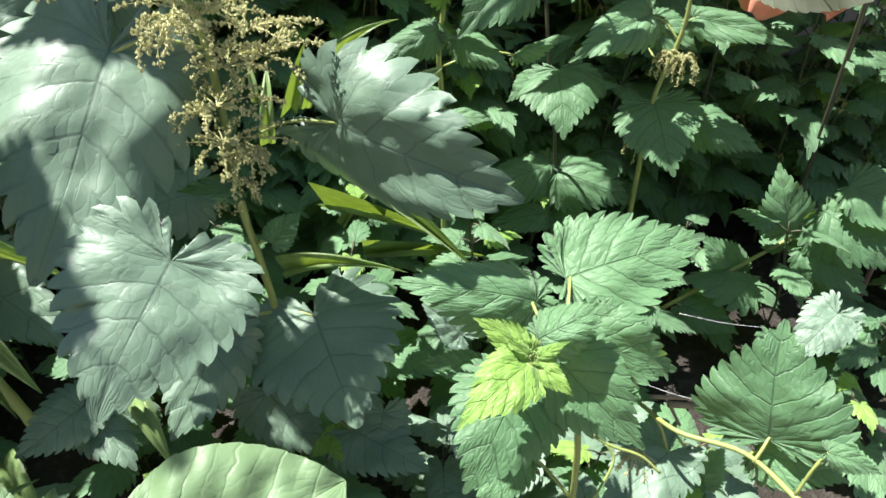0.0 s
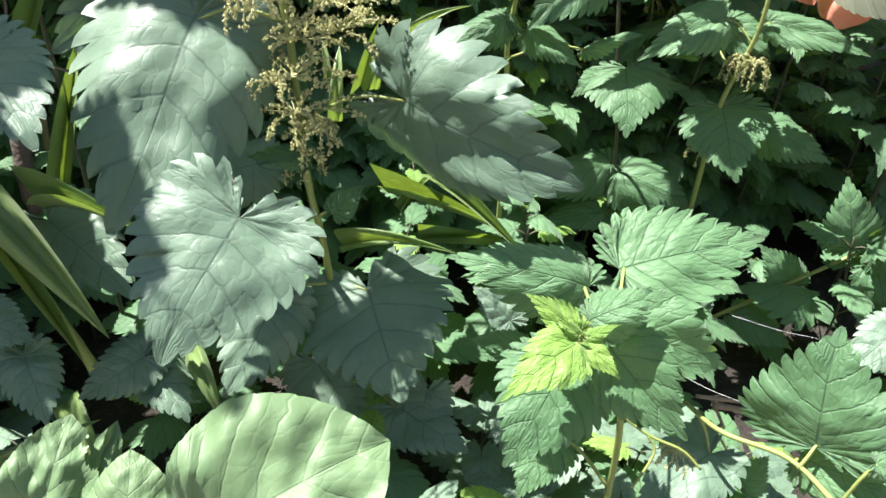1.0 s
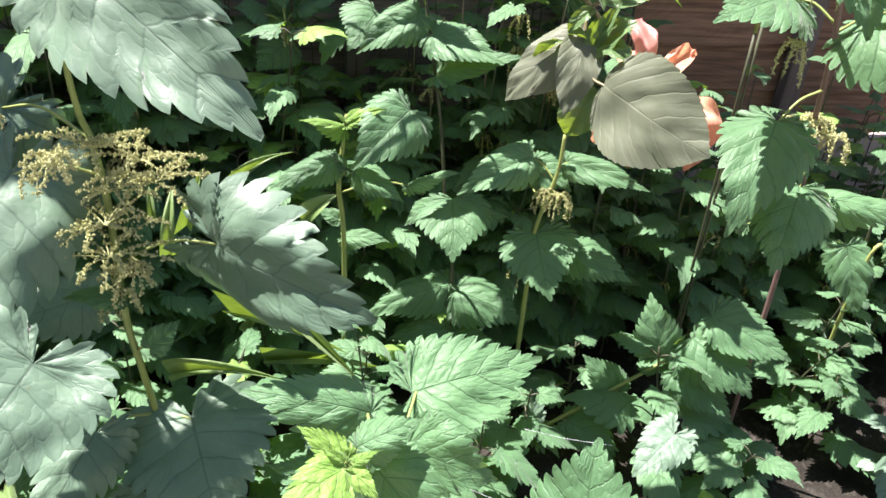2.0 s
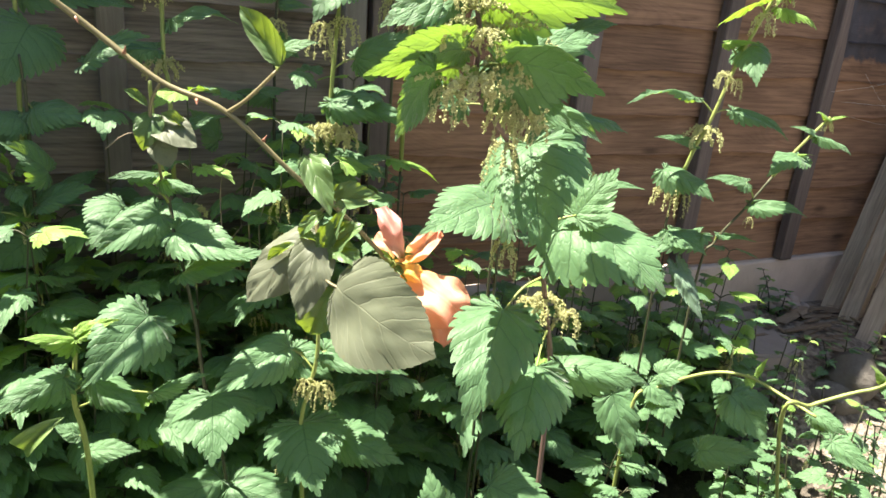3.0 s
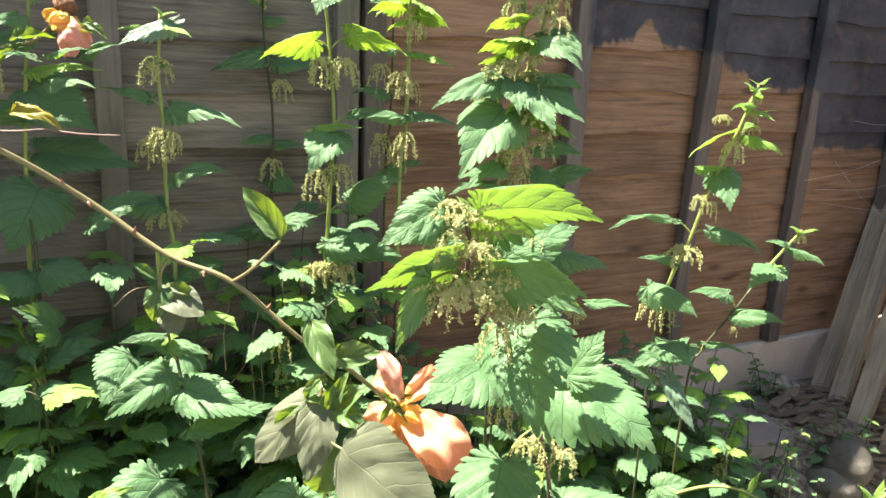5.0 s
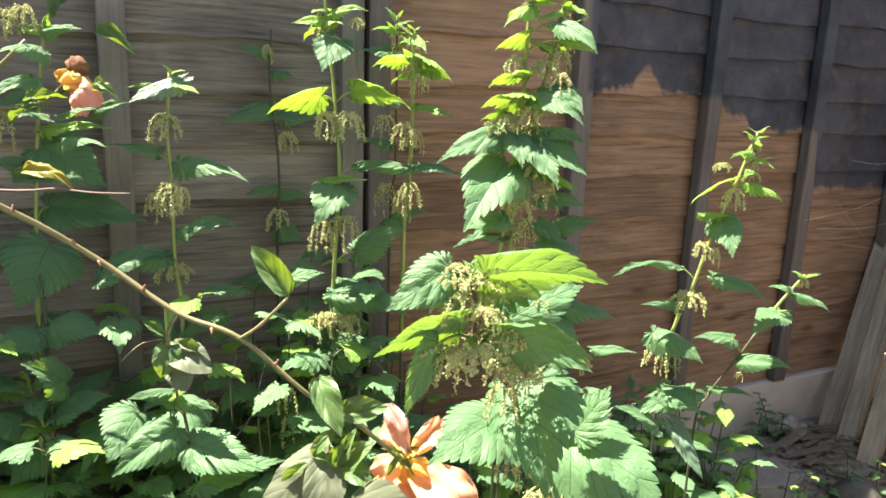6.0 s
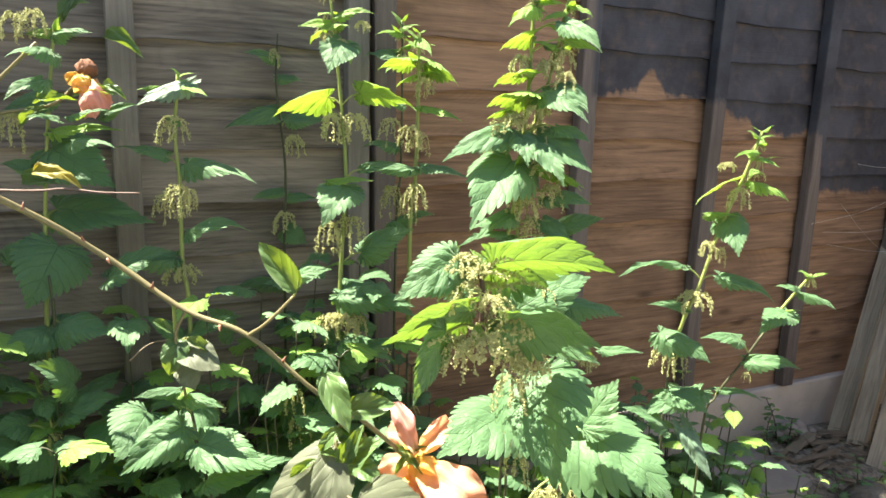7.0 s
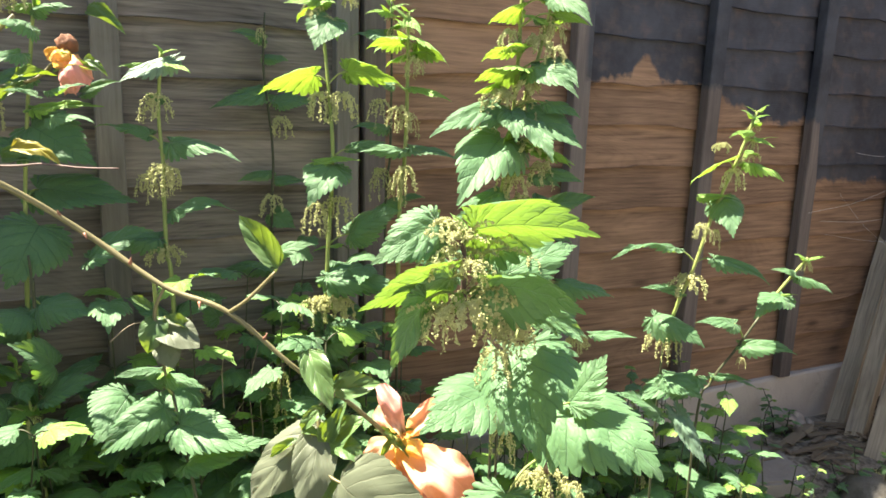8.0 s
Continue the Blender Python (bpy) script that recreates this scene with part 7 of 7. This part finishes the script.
set_leaf(arch, "n", (0.620, 0.882, 0.253), (0.667, 0.827, 0.269), 0.6, (-0.54, -0.43, 0.61))
set_leaf(arch, "n", (0.724, 0.817, 0.326), (0.745, 0.778, 0.313), 0.6, (-0.60, -0.38, 0.56))
set_leaf(arch, "n", (0.726, 0.785, 0.305), (0.754, 0.739, 0.282), 0.5, (-0.61, -0.35, 0.58))
set_leaf(arch, "n", (0.570, 0.999, 0.279), (0.585, 0.962, 0.191), 0.6, (-0.47, -0.50, 0.61))
set_leaf(arch, "n", (0.626, 0.971, 0.284), (0.623, 0.938, 0.251), 0.9, (-0.50, -0.48, 0.59))
set_leaf(arch, "d", (0.685, 1.036, 0.437), (0.702, 0.992, 0.375), 0.35, (-0.53, -0.50, 0.53))
rooted(arch)
arch = thing("bramble", (0.875, 0.915, -0.000), "pinkish arching shoot with young leaves", "bramble")
tube_part("stem", smooth_line([(0.875, 0.915, -0.000), (0.639, 0.794, 0.346), (0.669, 0.784, 0.365), (0.702, 0.762, 0.387), (0.722, 0.744, 0.403), (0.751, 0.719, 0.446), (0.786, 0.686, 0.473)], 7), 0.0026, 0.0016, STEM, arch, 8, 0.1)
set_leaf(arch, "n", (0.728, 0.742, 0.406), (0.731, 0.722, 0.382), 0.7, (-0.63, -0.34, 0.56))
set_leaf(arch, "y", (0.726, 0.744, 0.406), (0.710, 0.757, 0.424), 0.35, (-0.47, -0.27, 0.66))
set_leaf(arch, "y", (0.729, 0.743, 0.409), (0.739, 0.745, 0.431), 0.35, (-0.48, -0.26, 0.66))
set_leaf(arch, "n", (0.734, 0.738, 0.400), (0.757, 0.714, 0.401), 0.5, (-0.56, -0.29, 0.61))
rooted(arch)


def lump(name, at, size, mat, label, category, seed, group="", sub=3, flat=1.0, jag=0.22):
    bm = bmesh.new()
    bmesh.ops.create_icosphere(bm, subdivisions=sub, radius=1.0)
    off = Vector((seed * 3.7, seed * 1.3, 0))
    for v in bm.verts:
        d = v.co.normalized()
        v.co = d * (1 + jag * noise.noise(d * 1.6 + off) + jag * 0.35 * noise.noise(d * 5 + off))
        v.co = Vector((v.co.x * size[0], v.co.y * size[1], v.co.z * size[2]))
    ob = link_mesh(name, bm, mat)
    ob.matrix_world = pose(*at, 0, 0, seed * 47)
    return tagged(ob, label, category, group)


lump("stone", (1.235, 1.092, rise(1.235, 1.092) + 0.026), (0.058, 0.044, 0.052), STONE, "rounded grey stone by the planks", "stone", 1, "stones")
lump("stone", (1.19, 1.085, rise(1.19, 1.085) + 0.002), (0.05, 0.045, 0.03), STONE, "rough grey stone half sunk in soil", "stone", 2, "stones")
for k, (x, y, r) in enumerate(((1.335, 1.352, 0.026), (1.372, 1.358, 0.022), (1.352, 1.332, 0.018), (1.302, 1.355, 0.012), (1.392, 1.338, 0.014))):
    lump("stone", (x, y, rise(x, y) + r * 0.5), (r, r * 0.75, r * 0.8), PALE, "pale pinkish rubble against the gravel board", "stone", 4 + k, "stones", 2, 1, 0.5)
lump("stone", (0.99, 1.24, rise(0.99, 1.24) + 0.02), (0.035, 0.03, 0.024), PALE, "pale buff stone among weeds", "stone", 16, "stones")


def broken_slab():
    """Worn concrete slab lying on the soil, its near corners broken away."""
    outline = ((0.95, 1.368), (1.245, 1.366), (1.238, 1.30), (1.205, 1.235), (1.196, 1.18), (1.14, 1.165), (1.05, 1.19), (0.97, 1.24))
    bm = bmesh.new()
    face = bm.faces.new([bm.verts.new((x, y, 0)) for x, y in outline])
    if face.normal.z < 0:
        face.normal_flip()
    up = bmesh.ops.extrude_face_region(bm, geom=[face])["geom"]
    bmesh.ops.translate(bm, vec=(0, 0, 0.035), verts=[g for g in up if isinstance(g, bmesh.types.BMVert)])
    bmesh.ops.recalc_face_normals(bm, faces=list(bm.faces))
    bmesh.ops.bevel(bm, geom=list(bm.edges), offset=0.005, segments=2, affect="EDGES")
    ob = link_mesh("paving_slab", bm, SLAB, None, False)
    ob.matrix_world = pose(0, 0, 0.142)
    return tagged(ob, "worn grey concrete slab lying against the gravel board", "paving slab")


broken_slab()

# half-buried pot rim and strips of bark
bm = bmesh.new()
ring = [Vector((0.055 * math.cos(g), 0.055 * math.sin(g), 0)) for g in [2 * math.pi * k / 28 for k in range(29)]]
v, f = tube([Vector(q) for q in ring], 0.0035, 0.0035, 8)
rim = new("pot_rim", raw_mesh("pot_rim", v, f, CHIP))
rim.matrix_world = pose(1.115, 1.10, rise(1.115, 1.10) + 0.010, 6, -4, 0)
tagged(rim, "brown rim of a half-buried pot", "pot")
bm.free()


def chip_mesh(seed):
    rng = random.Random(seed)
    bm = bmesh.new()
    box(bm, -0.5, 0.5, -0.16, 0.16, -0.05, 0.05)
    for w in bm.verts:
        w.co += Vector((rng.uniform(-.12, .12), rng.uniform(-.08, .08), rng.uniform(-.03, .03)))
    me = bpy.data.meshes.new("bark_strip")
    bm.to_mesh(me)
    bm.free()
    me.materials.append(CHIP if seed % 2 else LITTER)
    return me


chips = [chip_mesh(k) for k in range(6)]
rng = random.Random(17)
for k in range(190):
    x, y = rng.uniform(1.22, 1.50) if k < 110 else rng.uniform(0.95, 1.5), rng.uniform(1.05, 1.34) if k < 110 else rng.uniform(0.85, 1.34)
    s = rng.uniform(0.014, 0.045) if k > 30 else rng.uniform(0.05, 0.095)
    ob = new("bark_strip", chips[k % 6])
    ob.matrix_world = pose(x, y, rise(x, y) + rng.uniform(0.004, 0.016), rng.uniform(-10, 10), rng.uniform(-10, 10), rng.uniform(-55, 25) if k < 50 else rng.uniform(0, 360)) @ Matrix.Diagonal((s, s * rng.uniform(0.3, 0.7), s * rng.uniform(0.3, 0.7), 1))
    tagged(ob, "weathered brown strip of bark on the soil", "bark", "bark litter")

# strands of web between batten and planks
web = thing("cobweb", (1.45, 1.37, 0.6), "thin pale cobweb strands across the fence corner", "cobweb")
for a, b in (((1.40, 1.375, 0.64), (1.66, 1.33, 0.66)), ((1.36, 1.375, 0.66), (1.66, 1.35, 0.73)), ((1.42, 1.375, 0.61), (1.68, 1.3, 0.60)), ((1.46, 1.38, 0.70), (1.64, 1.35, 0.56)), ((1.5, 1.38, 0.79), (1.66, 1.35, 0.80))):
    a, b = Vector(a), Vector(b)
    tube_part("strand", smooth_line([a, a.lerp(b, 0.5) - Vector((0, 0, 0.012)), b], 5), 0.0002, 0.0002, WEB, web, 4)
rooted(web)

strands = thing("cobweb", (0.06, 0.7, 0.25), "single fine threads of web between low leaves", "cobweb")
for a, b in (((0.035, 0.720, 0.286), (0.130, 0.740, 0.237)), ((-0.037, 0.660, 0.300), (0.025, 0.660, 0.261))):
    tube_part("strand", smooth_line([Vector(a), Vector(a).lerp(Vector(b), 0.5) - Vector((0, 0, 0.002)), Vector(b)], 4), 0.00018, 0.00018, WEB, strands, 4)
rooted(strands)

# low weeds in the corner
rng = random.Random(23)
for k in range(64):
    x, y = rng.uniform(0.66, 1.34), rng.uniform(0.82, 1.35)
    if x > 1.08 and rng.random() < 0.65:
        continue
    h = rng.uniform(0.05, 0.16) if x > 1.1 else rng.uniform(0.12, 0.30)
    wild_nettle(x, y, h, (rng.uniform(-.03, .03), rng.uniform(-.03, .03)), 300 + k, rng.uniform(0.02, 0.034) if x > 0.95 else rng.uniform(0.03, 0.055), "n", 5, 0.2, 0.1, rise(x, y), "small green weed in the fence corner")

# ---- undergrowth ----
LOW = "low stinging nettle in the shaded undergrowth"
ALONG = "shaded stinging nettle growing along the fence"
shade = Thicket()
rng = random.Random(7)
for k in range(52):
    x, y = rng.uniform(-0.75, 0.74), rng.uniform(0.62, 1.12)
    if x > 0.42 and y < 0.84 or y < 0.74 and x > 0.2:
        continue
    h = rng.uniform(0.12, 0.25) if y > 0.88 else rng.uniform(0.08, 0.17)
    wild_nettle(x, y, h, (rng.uniform(-.03, .03), rng.uniform(-.04, .02)), 100 + k, rng.uniform(0.06, 0.09), "d" if y < 0.85 and rng.random() < 0.7 else "n", 5 if h > 0.2 else 4, 0.3, 0.0, label=LOW)
for k in range(110):
    x, y = rng.uniform(-0.8, 0.32), rng.uniform(1.20, 1.368)
    wild_nettle(x, y, rng.uniform(0.30, 0.66), (rng.uniform(-.03, .03), rng.uniform(-.05, .005)), 200 + k, rng.uniform(0.085, 0.12), "n", 8, 0.25, 0.3, label=ALONG, into=shade if k % 5 < 3 and y > 1.28 else None)
for k in range(62):
    x, y = rng.uniform(0.25, 0.95), rng.uniform(1.12, 1.365)
    wild_nettle(x, y, rng.uniform(0.25, 0.5) if x < 0.65 else rng.uniform(0.2, 0.40), (rng.uniform(-.03, .03), rng.uniform(-.05, .005)), 700 + k, rng.uniform(0.06, 0.09), "n", 7, 0.25, 0.3, label=ALONG)
for k in range(46):
    x, y = rng.uniform(-0.6, 0.36), rng.uniform(1.14, 1.27)
    wild_nettle(x, y, rng.uniform(0.22, 0.34), (rng.uniform(-.03, .03), rng.uniform(-.03, .02)), 900 + k, rng.uniform(0.07, 0.10), "n", 6, 0.3, 0.0, into=shade)
# tall nettles out of view on the left, added to dapple the sun
for k in range(5):
    x, y = rng.uniform(-1.15, -0.75), rng.uniform(0.75, 1.3)
    wild_nettle(x, y, rng.uniform(0.7, 1.0), (rng.uniform(-.05, .08), rng.uniform(-.05, .05)), 400 + k, rng.uniform(0.085, 0.11), "n", 9, 0.25, 0.7, label="unseen tall nettle with catkins, added to cast dappled shade")
for k in range(34):
    x, y = rng.uniform(-0.62, 0.12), rng.uniform(0.46, 0.80)
    wild_nettle(x, y, rng.uniform(0.07, 0.13), (rng.uniform(-.03, .03), rng.uniform(-.02, .03)), 500 + k, rng.uniform(0.06, 0.085), "d", 3, 0.4, 0.0, label=LOW)
# more unseen ones, set towards the sun to shade the large front leaves
for k, (x, y, h) in enumerate(((-0.50, 0.98, 1.0), (-0.68, 1.02, 1.0), (-0.60, 0.84, 1.08))):
    wild_nettle(x, y, h, (0.03, -0.02), 600 + k, 0.10, "n", 8, 0.58, 0.8, label="unseen tall nettle with catkins, added to cast dappled shade")
# unseen plants far left, added to keep sky light off the low fence
for k in range(22):
    x, y = rng.uniform(-1.08, -0.66), rng.uniform(0.72, 1.32)
    wild_nettle(x, y, rng.uniform(0.5, 0.82), (rng.uniform(-.05, .03), rng.uniform(-.04, .04)), 800 + k, rng.uniform(0.085, 0.115), "n", 8, 0.2, 0.3, into=shade)
shade.finish("undergrowth", "dense shaded nettle leaves crowding the foot of the fence", "undergrowth")
